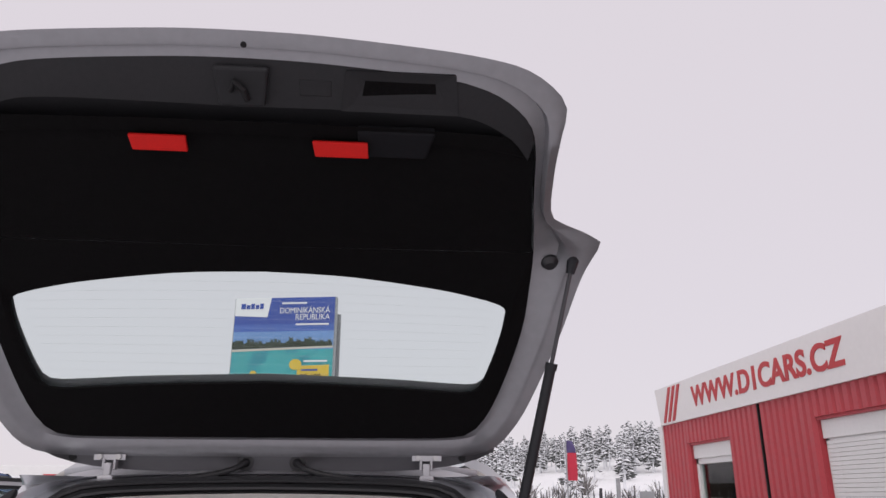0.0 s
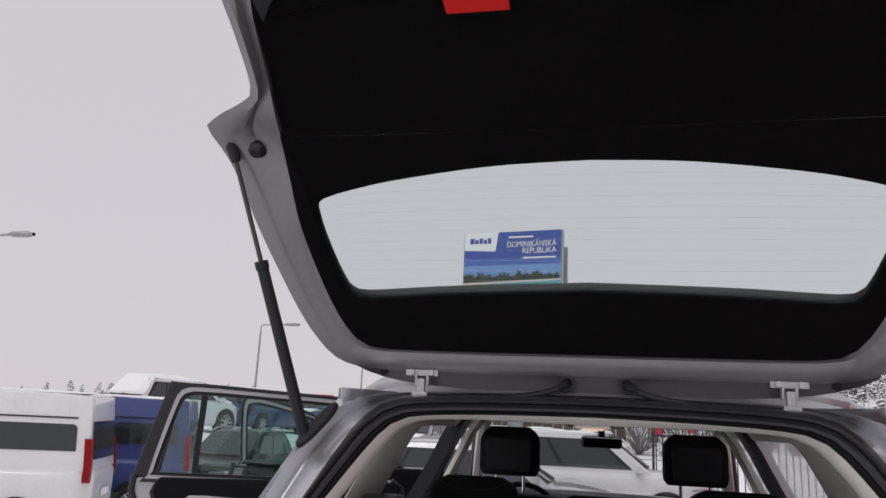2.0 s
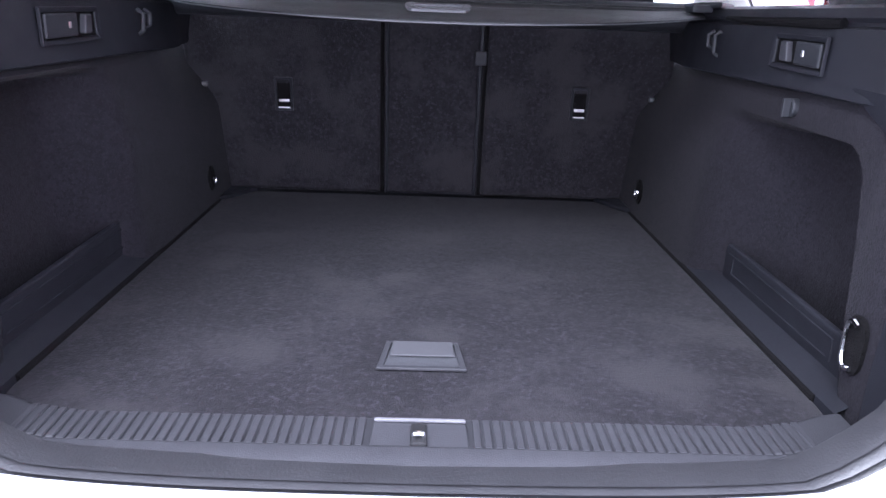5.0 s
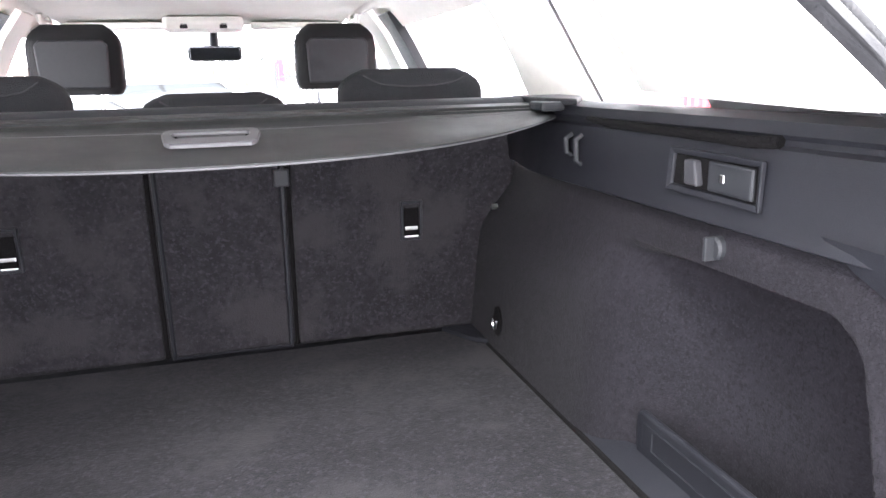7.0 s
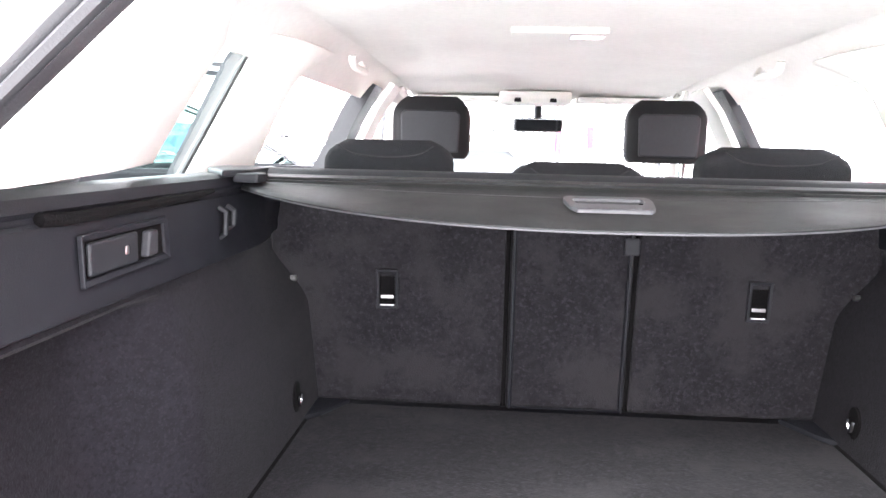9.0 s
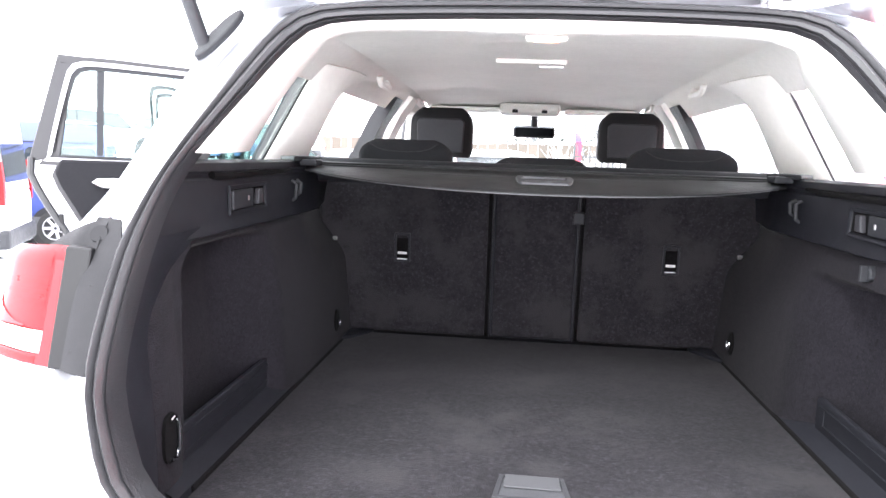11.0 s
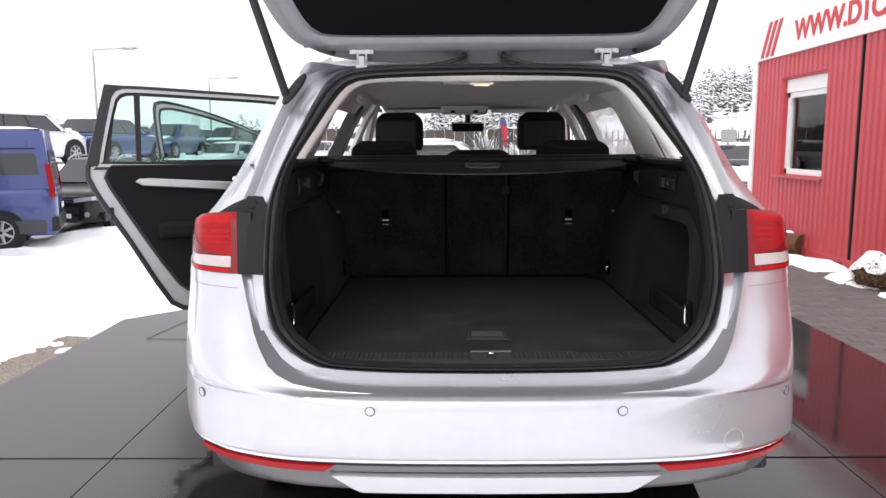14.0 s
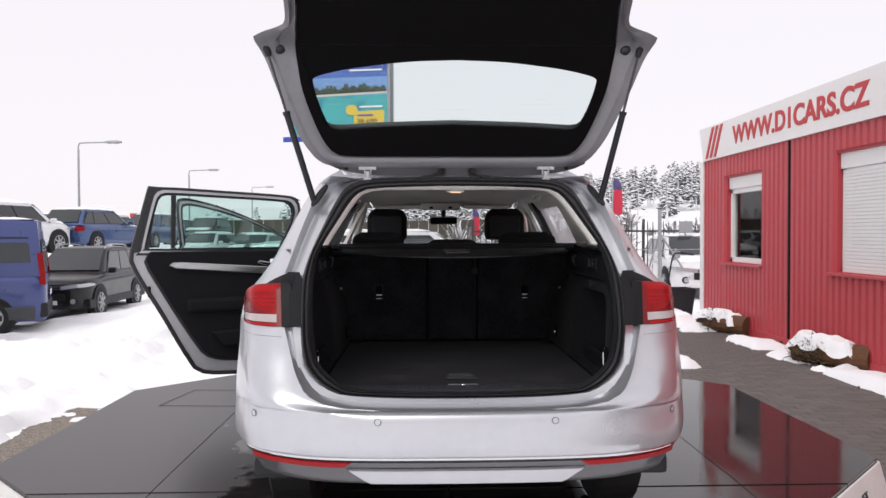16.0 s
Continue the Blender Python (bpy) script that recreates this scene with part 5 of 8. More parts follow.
    eye2 = part("tie_eye", poly_prism([c + Vector((0, 0.021 * math.copysign(abs(math.cos(a)) ** 0.7, math.cos(a)), 0.040 * math.copysign(abs(math.sin(a)) ** 0.7, math.sin(a)))) for a in [2 * math.pi * k / 20 for k in range(20)]], 0.006, (-s, -0.2, 0)), M_FELT, wall, "chromed tie-down eye in a black recess")
    part("eye_ring", tube(smooth_line([c + Vector((-s * 0.010, dy, dz)) for dy, dz in ((-0.010, 0.030), (0.004, 0.033), (0.013, 0.020), (0.013, -0.020), (0.004, -0.033), (-0.010, -0.030))], 20), 0.0036, 8), M_CHROME, eye2)
    c = on_wall(1.425, 0.905)
    part("lining_stud", cyl(c, c + Vector((-s * 0.012, 0, 0)), 0.006, 10), M_STEEL, wall)
    part("floor_wedge", poly_prism([Vector((s * x, y, 0.612)) for x, y in ((0.47, 1.475), (0.545, 1.475), (0.545, 1.352), (0.515, 1.385))], 0.012, (0, 0, 1)), M_BOOTTRIM, wall, bevel=0.004)
    # low divider of the side pocket and the ledge at its foot
    ye = 0.805 if s > 0 else 0.870
    dv = [Vector((s * 0.592, y, z)) for y, z in ((0.36, 0.605), (ye, 0.605), (ye, 0.696), (ye - 0.008, 0.704), (0.60, 0.702), (0.36, 0.698))]
    pk = part("pocket_divider", poly_prism(dv, 0.012, (-s, 0, 0)), M_BOOTTRIM, wall, "black plastic pocket divider", bevel=0.004)
    part("divider_inset", ring_plate([Vector((s * 0.5805, y, z)) for y, z in ((0.40, 0.650), (ye - 0.02, 0.650), (ye - 0.02, 0.690), (0.40, 0.686))], [Vector((s * 0.5805, y, z)) for y, z in ((0.41, 0.655), (ye - 0.045, 0.655), (ye - 0.045, 0.685), (0.41, 0.681))], 0.003, (-s, 0, 0)), M_BOOTTRIM, pk, bevel=0.001)
    part("side_ledge", loft([[Vector((s * x, y, z)) for y in (0.31, 0.5, 0.7, 0.9, 0.97)] for x, z in ((0.600, 0.640), (0.578, 0.638), (0.566, 0.630), (0.552, 0.622), (0.546, 0.619), (0.545, 0.600))], flip=s > 0), M_BOOTTRIM, wall, "black plastic ledge beside the floor", smooth=True)
    part("floor_gap", tube([(s * 0.5455, 0.36, 0.6125), (s * 0.5455, 1.36, 0.6125)], 0.0065, 8), M_FELT, wall)
    # light trim above: rear pillar, centre pillar
    jb = [SEAL_IN[i] for i in range(N) if SEAL_IN[i].z > 1.125]
    r0 = [Vector((s * p.x, p.y + 0.0, p.z)) for p in jb]
    tow = lambda p: Vector((-p.x, 0, 1.16 - p.z)).normalized() if p.x > 0.02 else Vector((0, 0, -1))
    r1 = [Vector((s * (p.x + tow(p).x * 0.014), p.y + 0.024, p.z + tow(p).z * 0.016)) for p in jb]
    r1b = [Vector((s * (p.x + tow(p).x * 0.016), p.y + 0.060, p.z + tow(p).z * 0.016)) for p in jb]
    r3 = []
    for p in jb:
        low = 1 - sstep(1.34, 1.385, p.z)
        r3.append(Vector((s * max(min(half_width(min(p.z, 1.38)) - 0.012, p.x + 0.09 + 0.07 * low), 0.0 if p.x < 0.02 else p.x), (p.y + 0.235) * (1 - low) + (1.03 + 0.25 * (p.z - 1.15)) * low, p.z + (0.048 if p.z > 1.36 else 0.004))))
    r2 = [Vector((q.x * 0.55 + w_.x * 0.45 - s * 0.012, q.y * 0.55 + w_.y * 0.45, (q.z + w_.z) / 2 + (0.012 if q.z > 1.36 else 0))) for q, w_ in zip(r1b, r3)]
    part("pillar_trim", loft([r0, r1, r1b, r2, r3], flip=s < 0), M_BEIGE, car, "light grey rear pillar trim", smooth=True)
    def c_trim(u, v):
        """From the glass at the pillar's rear edge, over its rounded inner face, to its front edge."""
        z = 1.12 + 0.285 * v
        xr, yr = half_width(z) - 0.012, 1.255 + 0.085 * v
        xf, yf = half_width(z) - 0.040 - 0.02 * v, 1.515 - 0.02 * math.sin(math.pi * v) + 0.16 * max(0, v - 0.7) ** 1.6 / 0.15
        e = math.sin(math.pi * min(u * 1.0, 1)) ** 0.5
        return (s * (xr + (xf - xr) * u - 0.030 * e), yr + (yf - yr) * u, z)
    part("centre_pillar_trim", grid(c_trim, 14, 16, flip=s < 0), M_BEIGE, car, "light grey pillar trim", smooth=True, solid=0.008)
    part("glass_edge", tube([Vector(c_trim(0, k / 12)) + Vector((s * 0.004, -0.006, 0)) for k in range(13)], 0.004, 6), M_RUBBER, car, "thin black edge of the quarter window")
    part("door_pillar_trim", grid(lambda u, v: (s * (half_width(0.95 + 0.46 * v) - 0.085), 2.34 + 0.17 * u + 0.10 * v, 0.95 + 0.46 * v), 4, 6, flip=s < 0), M_BEIGE, car, "light grey door pillar trim", smooth=True, solid=0.02)
    part("roof_rail_trim", grid(lambda u, v: (s * (0.50 + 0.137 * v), 0.82 + 2.35 * u, 1.452 - (0.098 + 0.022 * max(0, 1 - 6 * u)) * v ** 2), 16, 5, flip=s < 0), M_HEADLINER, car, smooth=True, solid=0.01)
    part("front_pillar_trim", tube([(s * 0.585, 3.0, 1.40), (s * 0.66, 3.36, 1.24), (s * 0.74, 3.78, 1.02)], [0.035, 0.035, 0.04], 8), M_BEIGE, car)
    for gy in (1.90, 2.85):
        gb = smooth_line([(s * 0.535, gy - 0.09, 1.420), (s * 0.535, gy - 0.075, 1.398), (s * 0.525, gy, 1.392), (s * 0.535, gy + 0.075, 1.398), (s * 0.55, gy + 0.09, 1.420)], 16)
        part("grab_handle", tube(gb, 0.011, 8), M_BEIGE, car, "light grey roof grab handle", smooth=True)
    part("sun_visor", box(s * 0.33, 3.02, 1.395, 0.34, 0.13, 0.022, 0.008), M_BEIGE, car)

head_rows = [(0.66, 1.408), (0.70, 1.436), (0.80, 1.450), (1.3, 1.458), (1.9, 1.458), (2.5, 1.448), (2.9, 1.428), (3.12, 1.405)]
part("headliner", loft([[Vector(((-1 + i / 8) * (0.52 if y > 0.75 else 0.44), y, z - 0.012 * abs(-1 + i / 8) ** 3)) for i in range(17)] for y, z in head_rows]), M_HEADLINER, car, "light cloth headliner", smooth=True)
dome = part("dome_lamp", box(-0.027, 1.60, 1.452, 0.215, 0.07, 0.014, 0.004), M_BEIGE, car, "interior lamp in the headliner")
part("lamp_lens", box(0.035, 1.60, 1.443, 0.075, 0.045, 0.006, 0.002), M_WHITE_LENS, dome)
bl = part("boot_lamp", box(-0.008, 0.660, 1.377, 0.075, 0.03, 0.008, 0.003), M_BEIGE, car, "lit boot lamp in the roof edge")
M_WARM = bpy.data.materials.new("warm_bulb")
M_WARM.use_nodes = True
M_WARM.node_tree.nodes["Principled BSDF"].inputs["Emission Color"].default_value = (1.0, 0.48, 0.14, 1)
M_WARM.node_tree.nodes["Principled BSDF"].inputs["Emission Strength"].default_value = 0.7
part("bulb_lens", box(-0.008, 0.652, 1.3725, 0.045, 0.014, 0.004, 0.001), M_WARM, bl)
part("overhead_console", box(-0.015, 2.98, 1.398, 0.29, 0.20, 0.05, 0.018), M_BEIGE, car, "light grey overhead console")
for x in (-0.085, 0.055):
    part("console_lamp", box(x, 2.895, 1.388, 0.028, 0.03, 0.02, 0.003), M_TEXT, car)
mir = thing("rear_view_mirror", "", "")
mir.parent = car
part("mirror_shell", box(0.015, 3.215, 1.300, 0.215, 0.045, 0.062, 0.018), M_PLASTIC, mir, "black mirror housing")
part("mirror_glass", box(0, 0, 0, 0.195, 0.004, 0.05, 0.0015, m=pose(0.015, 3.190, 1.300, 16, 0, 0)), M_MIRROR, mir)
part("mirror_arm", cyl((0.015, 3.22, 1.32), (0.015, 3.26, 1.39), 0.018), M_PLASTIC, mir)

# luggage cover
cover = thing("luggage_cover", "", "")
cover.parent = car
ct = []
for f, sag in ((0.0, 0.0), (0.08, 0.0), (0.1, -0.004), (0.35, 0.0), (0.7, 0.0), (0.95, 0.0), (1.0, -0.002), (1.0, -0.005)):
    row = []
    for i in range(41):
        t = -1 + 2 * i / 40
        x = 0.592 * t
        yb = 1.155 + 0.012 * (1 - abs(t) ** 6)
        ye = 0.84 + 0.29 * abs(t) ** 2.6
        ze = 1.090 + 0.026 * abs(t) ** 2.0
        row.append(Vector((x, yb + (ye - yb) * f, 1.128 + (ze - 1.128) * f + sag)))
    ct.append(row)
part("cover_sheet", loft(ct), M_COVER, cover, "dark grey roll-out luggage cover", smooth=True, solid=0.002)
part("cover_edge", tube([p + Vector((0, -0.001, -0.002)) for p in ct[6]], 0.0016, 6), M_FLAP, cover, smooth=True)
part("cassette", tube([(-0.66, 1.30, 1.112), (-0.60, 1.30, 1.112), (0.60, 1.30, 1.112), (0.66, 1.30, 1.112)], [0.026, 0.034, 0.034, 0.026], 14), M_PLASTIC, cover, "black cover cassette", smooth=True)
part("cover_band", box(0, 1.225, 1.130, 1.20, 0.14, 0.008, 0.003), M_COVER, cover)
for s in (1, -1):
    part("cover_arm", poly_prism([Vector((s * x, y, 1.134)) for x, y in ((0.60, 1.06), (0.68, 1.20), (0.70, 1.33), (0.60, 1.36), (0.585, 1.16))], 0.012, (0, 0, 1)), M_PLASTIC, cover, bevel=0.004)
    part("end_clip", box(s * 0.578, 1.135, 1.132, 0.045, 0.06, 0.016, 0.005), M_PLASTIC, cover)
hd = lambda x, f: Vector((0.012 + x, 1.155 - 0.315 * f, 1.128 - 0.038 * f + 0.0035))
og = [hd(-0.058, 0.40), hd(0.058, 0.40), hd(0.064, 0.43), hd(0.066, 0.50), hd(0.060, 0.66), hd(0.052, 0.72), hd(-0.052, 0.72), hd(-0.060, 0.66), hd(-0.066, 0.50), hd(-0.064, 0.43)]
ig = [hd(-0.048, 0.47), hd(0.048, 0.47), hd(0.051, 0.48), hd(0.052, 0.51), hd(0.049, 0.57), hd(0.045, 0.59), hd(-0.045, 0.59), hd(-0.049, 0.57), hd(-0.052, 0.51), hd(-0.051, 0.48)]
gr = part("cover_grip", ring_plate(og, ig, 0.006, (0, 0, 1)), M_FLAP, cover, "grey pull grip", bevel=0.002)
part("grip_slot", poly_prism(ig, 0.001, (0, 0, 1)), M_SILL, gr)
part("grip_writing", box(0.020, 0.983, 1.1130, 0.030, 0.004, 0.001, 0.0004, seg=1), M_HANDLE, gr, "row of small worn marks")
for dx in (-0.047, 0.047):
    part("slot_end", box(0.012 + dx, 0.990, 1.1135, 0.004, 0.014, 0.003, 0.001, seg=1), M_FELT, gr)
part("cover_seam", tube([p + Vector((0, 0, 0.0015)) for p in ct[3]], 0.0014, 6), M_FLAP, cover, "stitched seam across the cover")

# back seats
bench = thing("back_seat", "", "")
bench.parent = car
sy = lambda z: 1.478 - 0.11 * (z - 0.61)
# seat backs take the lighter carpet copy to stand brighter than the lining
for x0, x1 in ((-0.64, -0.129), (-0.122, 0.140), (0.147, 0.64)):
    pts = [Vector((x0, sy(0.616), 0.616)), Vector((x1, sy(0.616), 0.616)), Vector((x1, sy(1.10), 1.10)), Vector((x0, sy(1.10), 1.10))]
    p = part("seat_back", poly_prism(pts, 0.09, (0, 1, 0.11)), M_CARPET_LIT, bench, "carpeted back of the rear seat", bevel=0.012)
for x in (-0.126, 0.144):
    part("seat_gap", tube([(x, sy(0.62) + 0.012, 0.62), (x, sy(1.09) + 0.012, 1.09)], 0.006, 6), M_FELT, bench)
part("hatch_edge", tube([(-0.112, sy(1.08) - 0.003, 1.08), (-0.112, sy(0.622) - 0.003, 0.622), (0.130, sy(0.622) - 0.003, 0.622), (0.130, sy(1.08) - 0.003, 1.08)], 0.0055, 6), M_BOOTTRIM, bench, "plastic edge of the load-through hatch")
part("hatch_catch", box(0.130, sy(1.0) - 0.006, 0.995, 0.032, 0.012, 0.036, 0.004), M_BOOTTRIM, bench)
for x in (-0.384, 0.40):
    a = part("anchor_housing", ring_plate([Vector((x + dx, sy(0.885 + dz) - 0.004, 0.885 + dz)) for dx, dz in ((-0.024, -0.044), (0.024, -0.044), (0.024, 0.044), (-0.024, 0.044))],
                                          [Vector((x + dx, sy(0.885 + dz) - 0.003, 0.885 + dz)) for dx, dz in ((-0.017, -0.035), (0.017, -0.035), (0.017, 0.037), (-0.017, 0.037))], 0.006, (0, -1, 0)), M_BOOTTRIM, bench, "black tether anchor housing", bevel=0.002)
    part("anchor_well", box(x, sy(0.885) - 0.001, 0.887, 0.034, 0.004, 0.072), M_FELT, a)
    part("anchor_bar", box(x, sy(0.868) - 0.007, 0.868, 0.028, 0.005, 0.008, 0.002), M_STEEL, a)
    part("anchor_label", box(x, sy(0.848) - 0.007, 0.849, 0.030, 0.004, 0.004, 0.001), M_WHITETEXT, a)
part("seat_cushion", box(0, 1.85, 0.62, 1.15, 0.55, 0.2, 0.05), M_FABRIC, bench)


def head_rest(name, cx, cy, w, z0, z1, d, material, parent, label):
    def f(u, v):
        a = 2 * math.pi * u
        zz = z0 + (z1 - z0) * v
        k = (1 - max(0, (v - 0.6) / 0.4) ** 3 * 0.35) * (1 - max(0, (0.15 - v) / 0.15) ** 2 * 0.12)
        cs, sn = math.cos(a), math.sin(a)
        ex = lambda q: math.copysign(abs(q) ** 0.45, q)
        return (cx + w / 2 * k * ex(cs), cy + d / 2 * ex(sn) * (1 - max(0, (v - 0.7) / 0.3) ** 2 * 0.5), zz)
    vs, fs = grid(f, 36, 12)
    n = 37
    fs.append(tuple(range(12 * n, 12 * n + 36)))
    fs.append(tuple(range(0, 36))[::-1])
    return part(name, (vs, fs), material, parent, label, smooth=True)


for cx, w, zt in ((-0.39, 0.28, 1.205), (0.015, 0.28, 1.165), (0.42, 0.31, 1.205)):
    hr = head_rest("head_rest", cx, 1.50, w, 1.06, zt, 0.12, M_FABRIC, bench, "low dark fabric head rest")
    part("seam_piping", tube(smooth_line([(cx - w * 0.36, 1.437, zt - 0.012), (cx - w * 0.24, 1.4345, zt - 0.030), (cx, 1.434, zt - 0.036), (cx + w * 0.24, 1.4345, zt - 0.030), (cx + w * 0.36, 1.437, zt - 0.012)], 20), 0.0016, 6), M_SILL, hr)
for cx in (-0.385, 0.40):
    seat = thing("front_seat", "", "")
    seat.parent = car
    hr = head_rest("head_rest", cx, 2.44, 0.265, 1.155, 1.362, 0.10, M_LEATHER, seat, "dark leatherette head rest")
    pan = [Vector((cx + dx, 2.385, z)) for dx, z in ((-0.095, 1.175), (0.095, 1.175), (0.10, 1.30), (0.085, 1.315), (-0.085, 1.315), (-0.10, 1.30))]
    part("head_rest_panel", poly_prism(pan, 0.012, (0, -1, 0)), M_PLASTIC, hr, bevel=0.005)
    for dx in (-0.06, 0.06):
        part("head_rest_post", cyl((cx + dx, 2.45, 1.04), (cx + dx, 2.45, 1.17), 0.007, 10), M_CHROME, seat)
    part("seat_back", box(cx, 2.42, 0.80, 0.48, 0.16, 0.56, 0.06, seg=3), M_LEATHER, seat)
    part("seat_cushion", box(cx, 2.68, 0.55, 0.50, 0.50, 0.16, 0.05), M_LEATHER, seat)
part("dashboard", grid(lambda u, v: (-0.74 + 1.48 * u, 3.32 + 0.5 * v, 0.93 + 0.07 * math.sin(math.pi * min(v * 1.5, 1)) + 0.025 * math.exp(-((u - 0.25) / 0.1) ** 2)), 20, 8), M_PLASTIC, car, "black dashboard", smooth=True, solid=0.25)
part("steering_wheel", join(tube([Vector((-0.385 + 0.18 * math.cos(a), 3.12 - 0.06 * math.sin(a), 0.90 + 0.17 * math.sin(a))) for a in [2 * math.pi * k / 32 for k in range(32)]], 0.015, 8, closed=True), cyl((-0.385, 3.12, 0.9), (-0.385, 3.3, 0.86), 0.05)), M_LEATHER, car, "black steering wheel")
part("far_door_lining", box(0.83, 2.45, 0.80, 0.06, 1.9, 0.56, 0.02), M_PLASTIC, car)

# ---- open doors of the near side ----
DD = Vector((-0.880, -0.476, 0))
DN = Vector((0.476, -0.880, 0))


def open_door(h, outline, window, inner, label, rear=True):
    door = thing("rear_door" if rear else "front_door", "", "")
    door.parent = car
    tagged(door, label)
    at = lambda s_, z, o=0.0: Vector((h[0], h[1], 0)) + DD * s_ + Vector((0, 0, z)) + DN * o
    full_o = smooth_line([(a, 0, b) for a, b in outline + outline[:1]], 73)[:-1]
    full_w = smooth_line([(a, 0, b) for a, b in window + window[:1]], 73)[:-1]

    cx = sum(p.x for p in full_w) / len(full_w)
    cz = sum(p.z for p in full_w) / len(full_w)
    # window frame: a band round the pane
    grow = lambda k: [Vector((cx + (p.x - cx) * (1 + k / 0.42), 0, cz + (p.z - cz) * (1 + k / 0.17))) for p in full_w]
    bands = ((0.0, 0.0, M_PLASTIC, "glass_channel"), (0.014, 0.004, M_PAINT_DULL, "window_frame"), (0.030, 0.006, M_RUBBER, "frame_seal"))
    for k, o, mt, nm in bands:
        nxt = grow(k + 0.016)
        cur = grow(k)
        part(nm, ring_plate([at(p.x, p.z, o) for p in nxt], [at(p.x, p.z, o) for p in cur], 0.035, -DN), mt, door, smooth=False)
    g = part("door_window", poly_prism([at(p.x, p.z, -0.02) for p in full_w], 0.004, -DN), M_GLASS, door, "tinted door window")
    g.visible_shadow = False
    belt = max(b for a, b in inner)
    low = [(a, b) for a, b in outline if b < belt + 0.03]
    lo = sorted(low, key=lambda q: -q[0])
    body_o = smooth_line([(a, 0, b) for a, b in low], 40)
    shell = [(p.x, p.z) for p in body_o]
    shell = [(shell[0][0], belt)] + shell + [(shell[-1][0], belt)]
    part("door_shell", poly_prism([at(a, b, -0.004) for a, b in shell], 0.05, -DN), M_PAINT_DULL, door, "silver painted door edge", bevel=0.006)
    inn = smooth_line([(a, 0, b) for a, b in inner], 40)
    part("edge_seal", tube([at(a, b, 0.004) for a, b in [(p.x, p.z) for p in body_o]], 0.013, 8), M_RUBBER, door, "black rubber edge seal", smooth=True)
    part("rubber_lip", poly_prism([at(p.x + (0.012 if p.x > 0.3 else 0), p.z - 0.012, 0.0) for p in inn], 0.008, DN), M_RUBBER, door)
    part("door_lining", poly_prism([at(p.x, p.z, 0.008) for p in inn], 0.022, DN), M_JAMB, door, "black door lining", bevel=0.008)
    return door, at


rd, at1 = open_door((-0.86, 2.42), [(0.06, 1.10), (0.0, 1.0), (0.0, 0.34), (0.30, 0.328), (0.548, 0.328), (0.75, 0.355), (0.831, 0.453), (0.977, 0.724), (1.10, 0.94), (1.147, 1.05), (1.14, 1.10)],
                    [(0.25, 1.100), (0.161, 1.31), (0.175, 1.385), (0.24, 1.408), (0.60, 1.424), (0.90, 1.434), (0.965, 1.425), (0.99, 1.39), (1.05, 1.16), (1.05, 1.118), (1.0, 1.112)],
                    [(0.03, 1.092), (0.03, 0.45), (0.20, 0.41), (0.55, 0.415), (0.70, 0.45), (0.757, 0.51), (0.87, 0.69), (1.0, 0.92), (1.06, 1.04), (1.04, 1.095)], "open rear door with black lining and silver edge")
part("window_divider", poly_prism([at1(0.895, 1.112, 0.0), at1(0.918, 1.112, 0.0), at1(0.912, 1.432, 0.0), at1(0.885, 1.432, 0.0)], 0.02, -DN), M_PLASTIC, rd)
part("corner_post", poly_prism([at1(1.045, 1.10, 0.0), at1(1.15, 1.085, 0.0), at1(1.045, 1.480, 0.0), at1(0.99, 1.445, 0.0)], 0.03, -DN), M_RUBBER, rd, bevel=0.004)
part("top_rail", poly_prism([at1(0.10, 1.415, 0.002), at1(0.14, 1.437, 0.002), at1(0.60, 1.462, 0.002), at1(1.045, 1.486, 0.002), at1(1.035, 1.452, 0.002), at1(0.60, 1.440, 0.002)], 0.03, -DN), M_RUBBER, rd, bevel=0.004)
part("pull_bar", poly_prism([at1(0.12, 0.930, 0.03), at1(0.12, 0.975, 0.03), at1(0.40, 0.996, 0.03), at1(0.86, 1.030, 0.03), at1(0.915, 1.029, 0.03), at1(0.938, 1.012, 0.03), at1(0.90, 0.990, 0.03), at1(0.40, 0.950, 0.03)], 0.02, DN), M_STEEL, rd, "silver trim bar", bevel=0.006)
part("door_handle", poly_prism([at1(0.30, 1.015, 0.04), at1(0.40, 1.032, 0.04), at1(0.41, 1.018, 0.04), at1(0.33, 0.992, 0.04)], 0.018, DN), M_CHROME, rd, "chrome inner handle", bevel=0.004)
part("armrest", box(0, 0, 0, 0.74, 0.05, 0.085, 0.022, m=Matrix.Translation(at1(0.47, 0.765, 0.04)) @ Matrix.Rotation(math.atan2(DD.y, DD.x), 4, 'Z')), M_JAMB, rd, "padded armrest")
part("door_pocket", poly_prism([at1(0.15, 0.50, 0.03), at1(0.62, 0.50, 0.03), at1(0.70, 0.60, 0.03), at1(0.15, 0.62, 0.03)], 0.035, DN), M_JAMB, rd, bevel=0.015)
part("lock", box(0, 0, 0, 0.016, 0.03, 0.065, 0.003, m=Matrix.Translation(at1(1.045, 0.855, 0.0)) @ Matrix.Rotation(math.atan2(DD.y, DD.x), 4, 'Z')), M_TEXT, rd, "black door lock")
